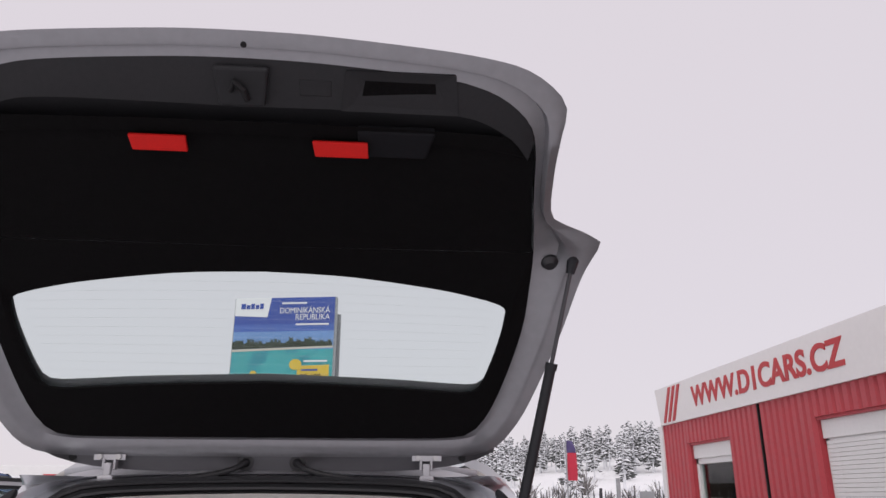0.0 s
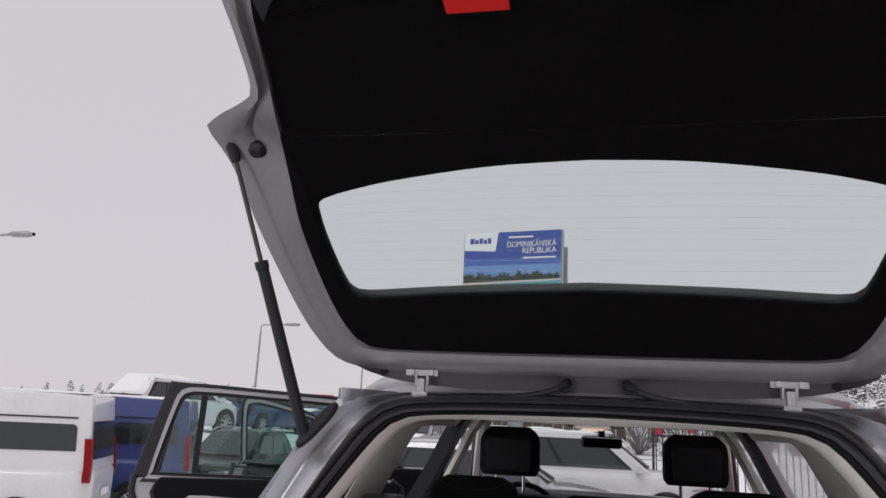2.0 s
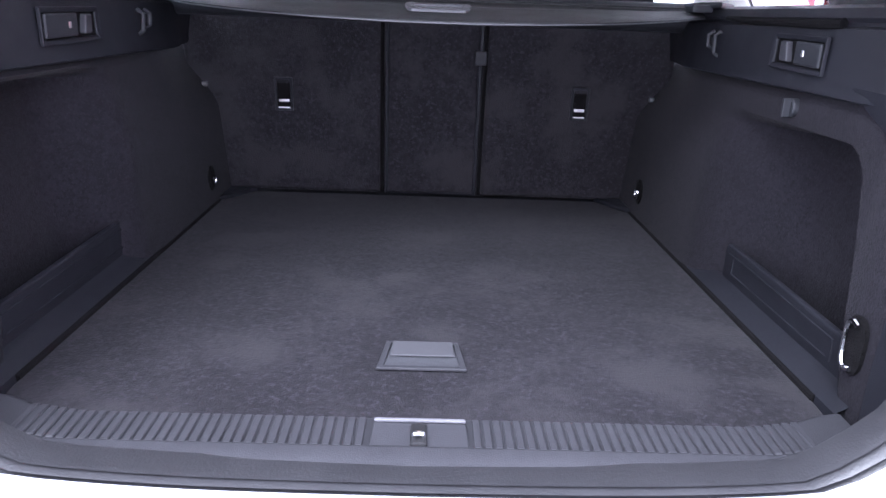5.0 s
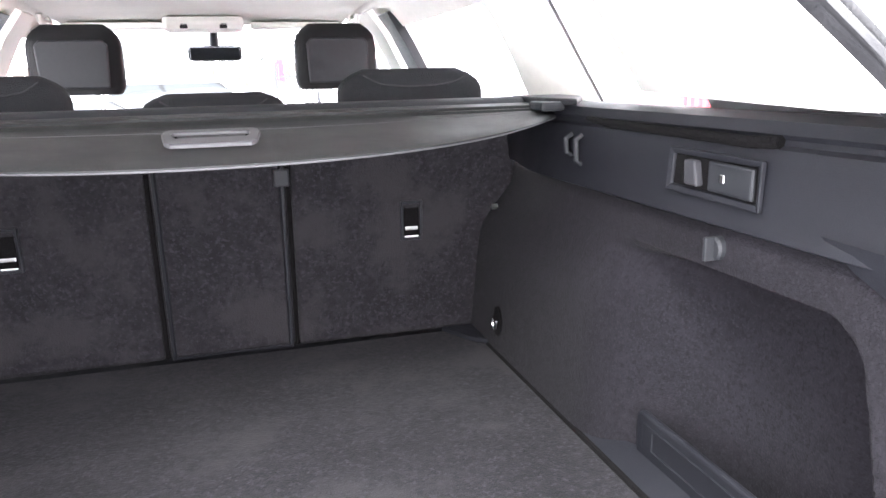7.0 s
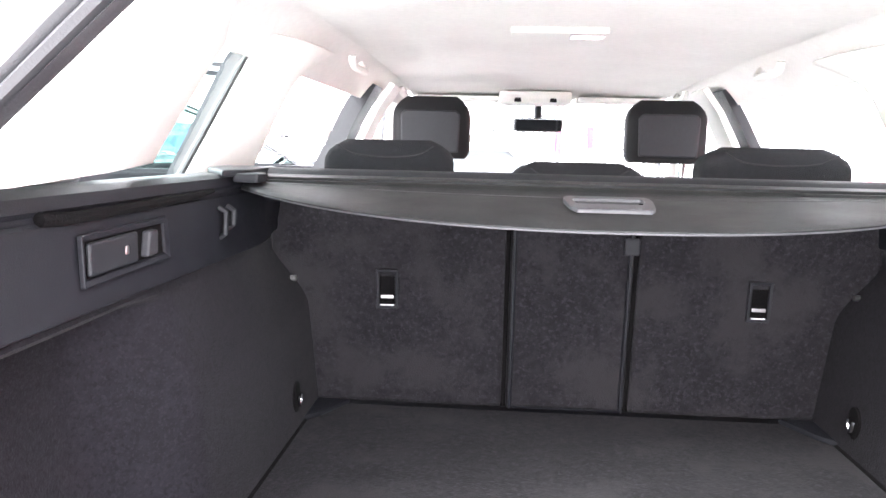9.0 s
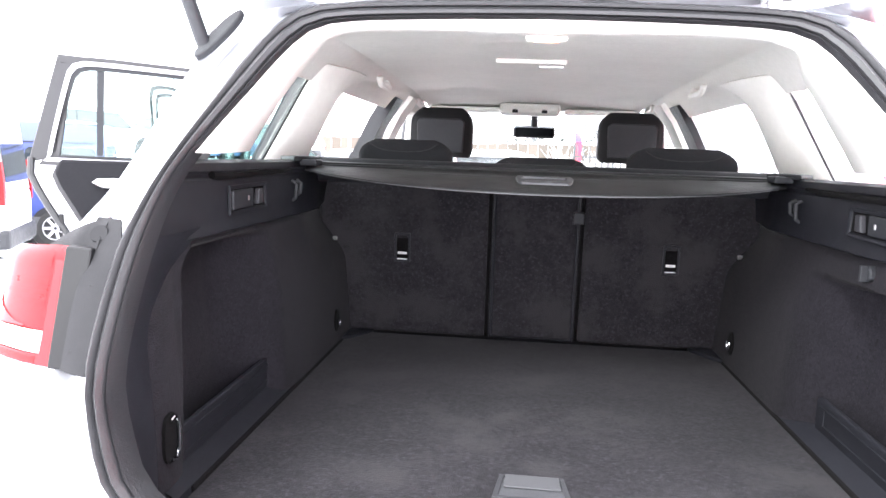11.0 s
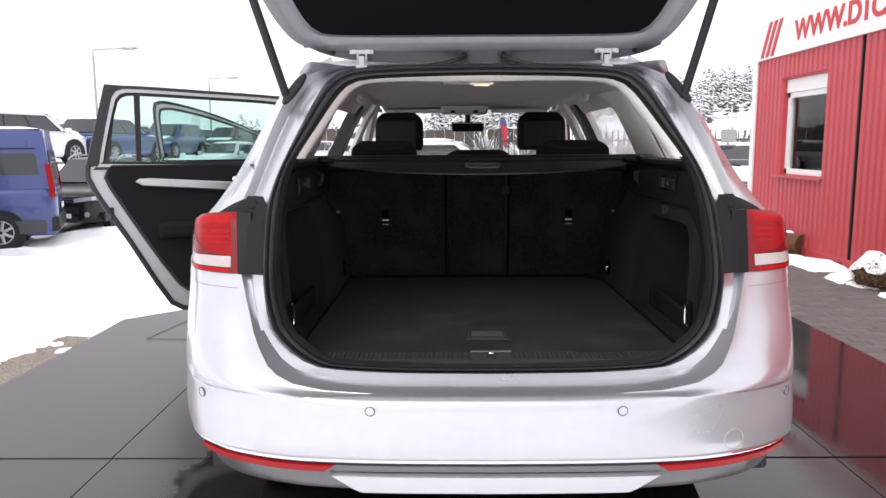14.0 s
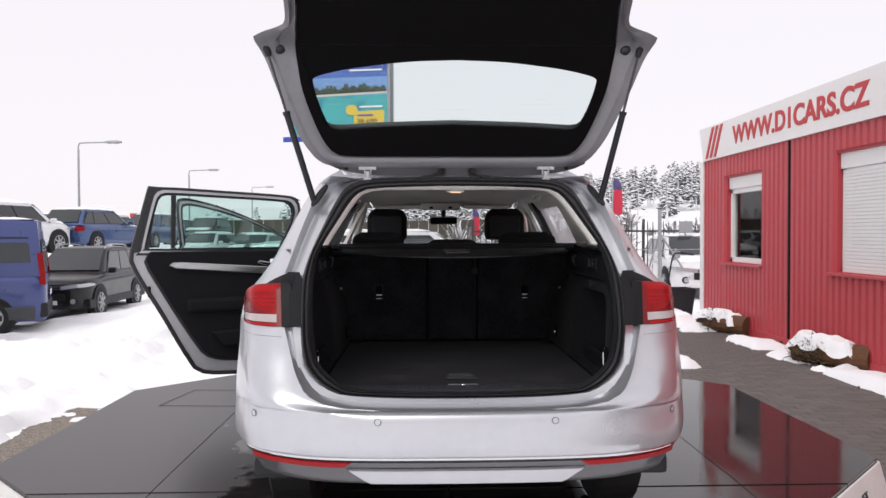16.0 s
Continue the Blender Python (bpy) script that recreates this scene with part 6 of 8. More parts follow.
fd, at2 = open_door((-0.86, 3.50), [(0.06, 1.10), (0.0, 1.0), (0.0, 0.34), (0.5, 0.33), (1.0, 0.34), (1.18, 0.45), (1.22, 0.75), (1.25, 1.02), (1.24, 1.10)],
                    [(0.30, 1.100), (0.42, 1.165), (0.65, 1.275), (0.88, 1.355), (1.08, 1.402), (1.16, 1.405), (1.185, 1.365), (1.165, 1.13), (1.14, 1.10)],
                    [(0.05, 1.09), (0.05, 0.45), (0.5, 0.41), (0.95, 0.42), (1.10, 0.52), (1.16, 0.80), (1.18, 1.02), (1.17, 1.095)], "open front door with black lining", rear=False)

# ---- paving beside the stage ----
pave = thing("paving", "brown-grey concrete paving beside the container", "paving", kind="structure")
part("paving_bed", box(3.35, 3.6, -0.40, 2.75, 17.0, 0.10), M_JOINT, pave)
brick_me = bpy.data.meshes.new("paver")
bmk = box(0, 0, 0, 0.192, 0.094, 0.05, 0.006, seg=1)
bmk.to_mesh(brick_me)
bmk.free()
brick_me.materials.append(M_PAVER)
rest_v, rest_f = [], []
tv = [v.co.copy() for v in brick_me.vertices]
tf = [tuple(p.vertices) for p in brick_me.polygons]
cnt = 0
for j in range(168):
    y = -4.6 + 0.1 * j
    for i in range(13):
        x = 2.05 + 0.2 * i + (0.1 if j % 2 else 0.0)
        if x > 4.62 or (Vector((x, y)) - SC).length < 2.5 or max(abs(x - SC.x), abs(y - SC.y), (abs(x - SC.x) + abs(y - SC.y)) * 0.7071) < 2.56:
            continue
        z = -0.332 + 0.004 * noise.noise((x * 3, y * 3, 0))
        if 2.4 < x < 4.1 and 2.7 < y < 6.0 and cnt < 300:
            b = new("paver", brick_me)
            b.parent = pave
            b.matrix_basis = pose(x, y, z, 1.2 * noise.noise((x * 9, y * 9, 1)), 1.2 * noise.noise((x * 9, y * 9, 5)), 0)
            cnt += 1
        else:
            o = len(rest_v)
            rest_v += [(v.x + x, v.y + y, v.z + z) for v in tv]
            rest_f += [tuple(k + o for k in q) for q in tf]
tagged(part("paver_field", (rest_v, rest_f), M_PAVER, pave), kind="stuff")


def snow_heap(name, x0, x1, y0, y1, base, top, seed, label, material=M_SNOWCAP, cut=0.28, parent=None, n=34):
    """A low uneven heap or strip of snow with ragged edges."""
    vs, fs, idx = [], [], {}
    nxx = max(6, int((x1 - x0) / 0.06))
    nyy = max(6, int((y1 - y0) / 0.06))
    for j in range(nyy + 1):
        for i in range(nxx + 1):
            u, v = i / nxx, j / nyy
            x, y = x0 + (x1 - x0) * u, y0 + (y1 - y0) * v
            e = min(u, 1 - u) * (x1 - x0), min(v, 1 - v) * (y1 - y0)
            edge = min(min(e) / (0.3 * min(x1 - x0, y1 - y0)), 1)
            h = edge * (0.75 + 0.9 * noise.noise((x * 2.2 + seed, y * 2.2, seed))) + 0.25 * noise.noise((x * 7, y * 7, seed))
            if h > cut:
                idx[i, j] = len(vs)
                vs.append((x, y, base + (top - base) * min(h - cut, 0.8) ** 0.6))
            elif h > cut - 0.3:
                idx[i, j] = len(vs)
                vs.append((x, y, base - 0.03))
    for j in range(nyy):
        for i in range(nxx):
            q = [(i, j), (i + 1, j), (i + 1, j + 1), (i, j + 1)]
            if all(k in idx for k in q):
                fs.append(tuple(idx[k] for k in q))
    ob = part(name, (vs, fs), material, parent, smooth=True)
    return tagged(ob, label, "snow", kind="stuff") if parent is None else ob


snow_heap("snow_strip", 4.02, 4.66, 5.65, 7.85, -0.31, -0.20, 1.3, "strip of swept snow along the container")
snow_heap("snow_strip", 4.0, 4.66, -2.5, 5.55, -0.31, -0.18, 4.1, "strip of swept snow along the container")
snow_heap("snow_strip", 3.7, 4.75, 8.4, 11.5, -0.31, -0.16, 7.7, "heap of swept snow at the container corner")
snow_heap("snow_lump", 2.62, 3.02, 5.5, 5.95, -0.31, -0.16, 2.2, "small lump of snow on the paving", cut=0.2)


def planter(x, y, turn, k, seed):
    p = thing("log_planter", "brown log planter with a dry shrub under snow", "planter", "planters by the wall", m=pose(x, y, -0.31, 0, 0, turn))
    rnd = random.Random(seed)
    logv = smooth_line([(-0.42, 0, 0.13), (-0.2, 0, 0.14), (0.1, 0, 0.135), (0.42, 0, 0.13)], 12)
    part("log", tube(logv, [0.145 + 0.012 * noise.noise((i * 0.9, seed, 0)) for i in range(12)], 14), mat("weathered_log", (0.12, 0.055, 0.024), 0.85, 0, 0.35, 12, 0.8, 50), p, smooth=False)
    vs, fs = [], []
    for i in range(2200):
        th, ph, rr_ = rnd.uniform(0, 2 * math.pi), rnd.uniform(-0.3, 1.5), rnd.uniform(0.45, 1.0)
        a = Vector((-0.20 + 0.30 * rr_ * math.cos(th) * math.cos(ph), 0.21 * rr_ * math.sin(th) * math.cos(ph), 0.10 + 0.22 * rr_ * math.sin(ph)))
        d = Vector((rnd.uniform(-0.8, 0.6), rnd.uniform(-1, 1), rnd.uniform(-0.5, 0.8))).normalized() * rnd.uniform(0.03, 0.09)
        w = Vector((rnd.uniform(-1, 1), rnd.uniform(-1, 1), rnd.uniform(-1, 1))).normalized() * 0.007
        o = len(vs)
        vs += [a - w, a + w, a + d + w * 0.5, a + d - w * 0.5]
        fs.append((o, o + 1, o + 2, o + 3))
    tagged(part("dry_shrub", (vs, fs), M_SHRUB, p, "dry brown twigs"), kind="stuff")
    def cap(u, v):
        xx, yy = -0.46 + 0.74 * u, -0.17 + 0.30 * v
        e = min(min(u, 1 - u) / 0.14, min(v, 1 - v) / 0.26, 1) + 0.35 * noise.noise((xx * 11 + seed, yy * 11, 6))
        top = 0.33 - 0.05 * sstep(-0.05, 0.15, xx)
        h = top - 0.02 + 0.05 * k * max(min(e, 1), 0) ** 0.5 + 0.05 * noise.noise((xx * 7 + seed, yy * 7, 2)) - 0.13 * max(0, 1 - max(e, 0)) ** 1.5
        return (xx + 0.05 * noise.noise((yy * 9, xx * 9, seed)), yy + 0.05 * noise.noise((xx * 9, yy * 9, seed)), h)
    part("snow_cover", grid(cap, 40, 22), M_SNOWCAP, p, "cap of snow", smooth=True)
    return p


planter(4.42, 8.50, 298, 0.6, 3)
planter(4.46, 5.62, 305, 1.0, 8)

bin_ = thing("bin", "black plastic bin with a wire hoop by the container", "bin", m=pose(4.62, 11.15, -0.33))
part("tub", loft([[Vector((sx * w, sy_ * w, z)) for sx, sy_ in ((-1, -1), (1, -1), (1, 1), (-1, 1))] for w, z in ((0.20, 0), (0.25, 0.48), (0.27, 0.50), (0.24, 0.50), (0.19, 0.05))], True), M_PLASTIC, bin_)
part("wire_hoop", tube(smooth_line([(-0.2, 0, 0.45), (-0.10, 0, 1.05), (0.0, 0, 1.15), (0.3, 0, 1.12)], 16), 0.016, 8), M_PLASTIC, bin_)

# ---- fences, posts, signs, banners ----
fence = thing("palisade_fence", "dark steel palisade fence behind the parked cars", "fence")
bar_me = bpy.data.meshes.new("picket")
v_, f_ = tube([(0, 0, 0), (0, 0, 1.80), (0, 0, 1.90)], [0.014, 0.014, 0.003], 6)
bar_me.from_pydata([tuple(v) for v in v_], [], f_)
bar_me.materials.append(M_PLASTIC_GREY)
for k in range(78):
    b = new("picket", bar_me)
    b.parent = fence
    b.location = (1.25 + 0.145 * k * (1 if k < 30 else 1), 17.0 + 0.004 * k, -0.36)
for z in (0.0, 1.25):
    part("rail", box(7.0, 17.15, z, 11.6, 0.03, 0.05), M_PLASTIC_GREY, fence)
for k in range(6):
    part("post", box(1.2 + 2.3 * k, 17.2, 0.6, 0.06, 0.06, 1.95, 0.005), M_PLASTIC_GREY, fence)
mesh_post = thing("braced_fence_post", "grey steel fence post with two braces", "fence post", m=pose(5.40, 14.6, -0.35))
part("upright", cyl((0, 0, 0), (0, 0, 2.10), 0.045, 10), M_GALV, mesh_post)
part("brace", cyl((0, 0, 1.55), (0.95, 0.3, 0.25), 0.022, 8), M_GALV, mesh_post)
part("brace", cyl((0, 0, 1.55), (-0.32, 0.2, 0.30), 0.022, 8), M_GALV, mesh_post)
part("line_wire", cyl((-6.0, 0.6, 1.12), (4.0, 0.6, 1.16), 0.010, 6), M_GALV, mesh_post)
for px, py, zs in ((6.72, 16.6, (0.95, 1.32)), (6.05, 15.4, (0.35, 0.62))):
    sp = thing("sign_post", "small grey sign boards on a thin post", "sign", "sign posts", m=pose(px, py, -0.35))
    part("pole", cyl((0, 0, 0), (0, 0, zs[1] + 0.55), 0.022, 8), M_GALV, sp)
    for z in zs:
        part("plate", box(0, -0.03, z + 0.38, 0.36 if px > 6.5 else 0.2, 0.015, 0.30 if px > 6.5 else 0.22, 0.004), M_GALV, sp)
M_BANRED = mat("red_banner_cloth", (0.50, 0.03, 0.06), 0.8, 0, 0.15, 3)
M_BANBLUE = mat("blue_banner_cloth", (0.10, 0.08, 0.20), 0.8, 0, 0.15, 3)
for px, py, h, mt in ((7.55, 27.2, 3.85, M_BANRED), (4.0, 36.5, 3.2, M_BANRED), (2.6, 38.0, 3.0, M_BANRED)):
    bn = thing("banner", "tall feather banner, red with a dark blue top", "flag", "feather banners", m=pose(px, py, -0.4))
    part("pole", cyl((0, 0, 0), (0, 0, h), 0.03, 8), M_GALV, bn)
    part("cloth", grid(lambda u, v: (0.04 + 0.36 * u, 0.05 * math.sin(4 * v + 3 * u), h - 1.5 + 1.0 * v), 4, 10), M_BANRED, bn, solid=0.01)
    part("cloth_top", grid(lambda u, v: (0.04 + 0.36 * u * (1 - 0.4 * v), 0.05 * math.sin(6 + 4 * v + 3 * u), h - 0.5 + 0.45 * v), 4, 8), M_BANBLUE, bn, solid=0.01)

# ---- street lamps ----
def street_lamp(x, y, h=6.2):
    z = land(x, y)
    s_ = thing("street_lamp", "grey steel street lamp with a bent arm", "street lamp", "lamps of the lot", m=pose(x, y, z))
    part("pole", tube([(0, 0, 0), (0, 0, 1.2), (0, 0, 1.25), (0, 0, h - 0.3)], [0.085, 0.085, 0.06, 0.045], 10), M_GALV, s_)
    part("arm", tube(smooth_line([(0, 0, h - 0.35), (0.02, 0, h - 0.06), (0.2, 0, h), (1.25, 0, h + 0.03)], 14), 0.032, 8), M_GALV, s_)
    part("lamp_head", loft([[Vector((xx, w * math.cos(a), h + 0.04 + hh * math.sin(a))) for a in [2 * math.pi * k / 12 for k in range(12)]] for xx, w, hh in ((1.2, 0.04, 0.03), (1.35, 0.12, 0.07), (1.75, 0.13, 0.08), (1.95, 0.06, 0.04))], True, True), M_GALV, s_, smooth=True)


for px, py in ((-15.9, 14.6), (-15.9, 31.9), (-15.5, 46.7), (-15.4, 64.3)):
    street_lamp(px, py, 5.42 - land(px, py))

# ---- holiday billboard on a tall pole ----
bb = thing("billboard", "tall billboard with a blue and turquoise beach advert", "billboard")
A_, B_ = Vector((-7.92, 41.6, 0)), Vector((-2.15, 40.6, 0))
bx = (B_ - A_).normalized()
bnn = Vector((bx.y, -bx.x, 0))
Wb = (B_ - A_).length
bp = lambda u, v, o=0.0: A_ + bx * (Wb * u) + Vector((0, 0, 7.10 + 5.25 * v)) + bnn * o


def bb_panel(name, uv, material, o, label="", d=0.02):
    return part(name, poly_prism([bp(u, v, o) for u, v in uv], d, bnn), material, bb, label)


M_BB_SKY = mat("advert_blue", (0.03, 0.075, 0.36), 0.5, 0, 0.05, 0.3)
M_BB_SKY2 = mat("advert_pale_blue", (0.16, 0.30, 0.58), 0.5, 0, 0.15, 0.6)
M_BB_SEA = mix_by_noise(mat("advert_turquoise", (0.05, 0.38, 0.40), 0.5, 0, 0.15, 0.6), (0.02, 0.26, 0.32), 0.7, 0.5, 0.6)
M_BB_SAND = mat("advert_sand", (0.60, 0.56, 0.48), 0.6, 0, 0.08, 2)
M_BB_PALM = mat("advert_palm", (0.035, 0.055, 0.03), 0.6, 0, 0.4, 2)
M_BB_YEL = mat("advert_yellow", (0.72, 0.50, 0.05), 0.5, 0, 0.05, 2)
part("frame_box", poly_prism([bp(-0.01, -0.02, -0.02), bp(1.015, -0.02, -0.02), bp(1.015, 1.0, -0.02), bp(-0.01, 1.0, -0.02)], -0.35, bnn), M_GALV, bb)
part("second_panel", poly_prism([bp(0.5, -0.02, -0.5), bp(1.03, -0.02, -0.9), bp(1.03, 0.84, -0.9), bp(0.5, 0.84, -0.5)], -0.1, bnn), M_GALV, bb)
bb_panel("sky_top", [(0, 0.70), (1, 0.70), (1, 1), (0, 1)], M_BB_SKY, 0.0)
bb_panel("sky_mid", [(0, 0.62), (1, 0.62), (1, 0.70), (0, 0.70)], mat("advert_mid_blue", (0.06, 0.13, 0.44), 0.5, 0, 0.1, 0.6), 0.0)
bb_panel("sky_low", [(0, 0.42), (1, 0.42), (1, 0.62), (0, 0.62)], M_BB_SKY2, 0.0)
bb_panel("sea", [(0, 0.0), (1, 0.0), (1, 0.42), (0, 0.42)], M_BB_SEA, 0.0)
bb_panel("beach", [(0, 0.40), (1, 0.435), (1, 0.455), (0, 0.425)], M_BB_SAND, 0.025)
rp = random.Random(5)
for k in range(26):
    u = 0.01 + 0.038 * k
    h = rp.uniform(0.05, 0.11)
    w = rp.uniform(0.025, 0.045)
    v0 = 0.428 + 0.028 * u
    uv = [(u - w, v0), (u + w, v0), (u + w * 0.9, v0 + h * 0.5), (u + w * 0.45, v0 + h * 0.75), (u + w * 0.5, v0 + h), (u, v0 + h * 0.9), (u - w * 0.5, v0 + h * 1.1), (u - w * 0.35, v0 + h * 0.7), (u - w, v0 + h * 0.55)]
    bb_panel("palm", [(min(max(a, 0), 1), b) for a, b in uv], M_BB_PALM, 0.03)
bb_panel("logo_field", [(0, 0.80), (0.33, 0.78), (0.36, 1.0), (0, 1.0)], M_WHITETEXT, 0.03, "white logo field")
for u, w, h in ((0.06, 0.045, 0.06), (0.115, 0.035, 0.045), (0.16, 0.035, 0.06), (0.205, 0.035, 0.045), (0.25, 0.035, 0.06)):
    bb_panel("logo_mark", [(u, 0.875), (u + w, 0.875), (u + w, 0.875 + h), (u, 0.875 + h)], M_BB_SKY, 0.055)
bb_panel("price_field", [(0.66, 0.045), (1.0 - 0.03, 0.055), (1.0 - 0.03, 0.25), (0.66, 0.24)], M_BB_YEL, 0.03, "yellow price field")
bb_panel("price_sun", [(0.64 + 0.06 * math.cos(a), 0.255 + 0.058 * math.sin(a)) for a in [2 * math.pi * k / 20 for k in range(20)]], M_BB_YEL, 0.06)
bb_panel("emblem", [(0.23 + 0.035 * math.cos(a), 0.16 + 0.035 * math.sin(a)) for a in [2 * math.pi * k / 12 for k in range(12)]], M_BB_YEL, 0.03)
for u0, u1, v in ((0.08, 0.37, 0.09), (0.11, 0.34, 0.06), (0.62, 0.95, 0.685), (0.70, 0.86, 0.185), (0.72, 0.95, 0.28), (0.47, 0.72, 0.925)):
    bb_panel("small_print", [(u0, v), (u1, v), (u1, v + 0.018), (u0, v + 0.018)], M_WHITETEXT if v > 0.2 else M_BB_SKY, 0.06)
bm_ = Matrix((bx, Vector((0, 0, 1)), -bnn * -1)).transposed().to_4x4()
for words, u, v, size, wd, mt in (("DOMINIKÁNSKÁ", 0.45, 0.82, 0.48, 0.50, M_WHITETEXT), ("REPUBLIKA", 0.61, 0.745, 0.48, 0.34, M_WHITETEXT), ("39 600", 0.69, 0.085, 0.52, 0.20, M_TEXT)):
    lettering("lettering", words, size, mt, bb, Matrix.Translation(bp(u, v, 0.07)) @ bm_, width=Wb * wd)
bb_panel("blue_footer", [(-0.07, -0.085), (1, -0.085), (1, -0.03), (-0.07, -0.03)], M_BB_SKY, 0.03, "dark blue footer board", 0.12)
part("mast", cyl(bp(0.53, 0, -0.92) - Vector((0, 0, 8.0)), bp(0.53, 1.025, -0.92), 0.42, 20), M_GALV, bb)
M_SNOWBANK = mat("trodden_snow", (0.94, 0.945, 0.96), 0.75, 0, 0.04, 3, 0.35, 30, spec=0.3)
M_GRAVEL = mix_by_noise(mat("bare_gravel", (0.20, 0.17, 0.14), 0.95, 0, 0.5, 14, 0.9, 45), (0.33, 0.30, 0.27), 60, 0.52, 0.6)


def stage_gap(x, y):
    """How far a point lies outside the platform's edge."""
    return max(abs(x - SC[0]), abs(y - SC[1]), (abs(x - SC[0]) + abs(y - SC[1])) * 0.7071) - SA


def fine_sheet(name, x0, x1, y0, y1, step, height, material, label, category):
    nx_, ny_ = int((x1 - x0) / step), int((y1 - y0) / step)
    ob = part(name, grid(lambda u, v: (x0 + (x1 - x0) * u, y0 + (y1 - y0) * v, height(x0 + (x1 - x0) * u, y0 + (y1 - y0) * v)), nx_, ny_), material, smooth=True)
    return tagged(ob, label, category, kind="stuff")


def gravel_height(x, y):
    m = stage_gap(x, y)
    return -0.352 + 0.012 * noise.noise((x * 9, y * 9, 2.0)) + 0.010 * abs(noise.noise((x * 31, y * 31, 4.0))) - 0.25 * sstep(1.05, 1.35, m) - 0.2 * sstep(-0.05, -0.3, m) - 0.2 * sstep(4.3, 4.7, y) - 0.25 * sstep(-0.2, -0.6, y) - 0.25 * sstep(-1.7, -1.4, x)


def bank_height(x, y):
    """Shovelled snow that ends raggedly on the gravel, with worn ruts farther out."""
    m = stage_gap(x, y)
    line = 0.58 + 0.20 * noise.noise((x * 1.6, y * 1.6, 5.0)) + 0.16 * noise.noise((x * 5, y * 5, 8.0)) + 0.07 * noise.noise((x * 15, y * 15, 3.0)) - 0.75 * sstep(3.55, 4.1, y)
    clods = 0.022 * noise.noise((x * 6, y * 6, 1.0)) + 0.022 * abs(noise.noise((x * 13, y * 13, 6.0))) + 0.009 * noise.noise((x * 32, y * 32, 9.0))
    on = sstep(0.0, 0.16, m - line)
    lone = sstep(0.30, 0.42, noise.noise((x * 3.1, y * 3.1, 12.0)) + 0.35 * noise.noise((x * 11, y * 11, 7.0))) * sstep(0.02, 0.10, m)
    z = max(rough_land(x, y), -0.40) + 0.035 + 1.2 * clods
    for c0, wd, dp in ((-4.58, 0.17, 0.08), (-5.85, 0.14, 0.06)):
        q = x - (c0 + 0.07 * (y - 4.2) + 0.06 * math.sin(y * 1.3))
        z += 0.03 * math.exp(-((abs(q) - 0.26) / 0.09) ** 2) - dp * math.exp(-(q / wd) ** 2)
    rim = sstep(0.0, 0.5, min(x + 7.0, y + 1.0, 9.0 - y, -1.2 - x))
    bare = -0.42 + 0.095 * lone + 0.4 * clods * lone
    return bare + (z - bare) * on - 0.16 * (1 - rim)


fine_sheet("bare_gravel", -4.1, -1.2, -0.9, 4.7, 0.045, gravel_height, M_GRAVEL, "bare brown gravel along the platform's edge", "gravel")
fine_sheet("snow_bank", -7.0, -1.2, -1.0, 9.0, 0.05, bank_height, M_SNOWBANK, "shovelled and rutted snow beside the platform", "snow")

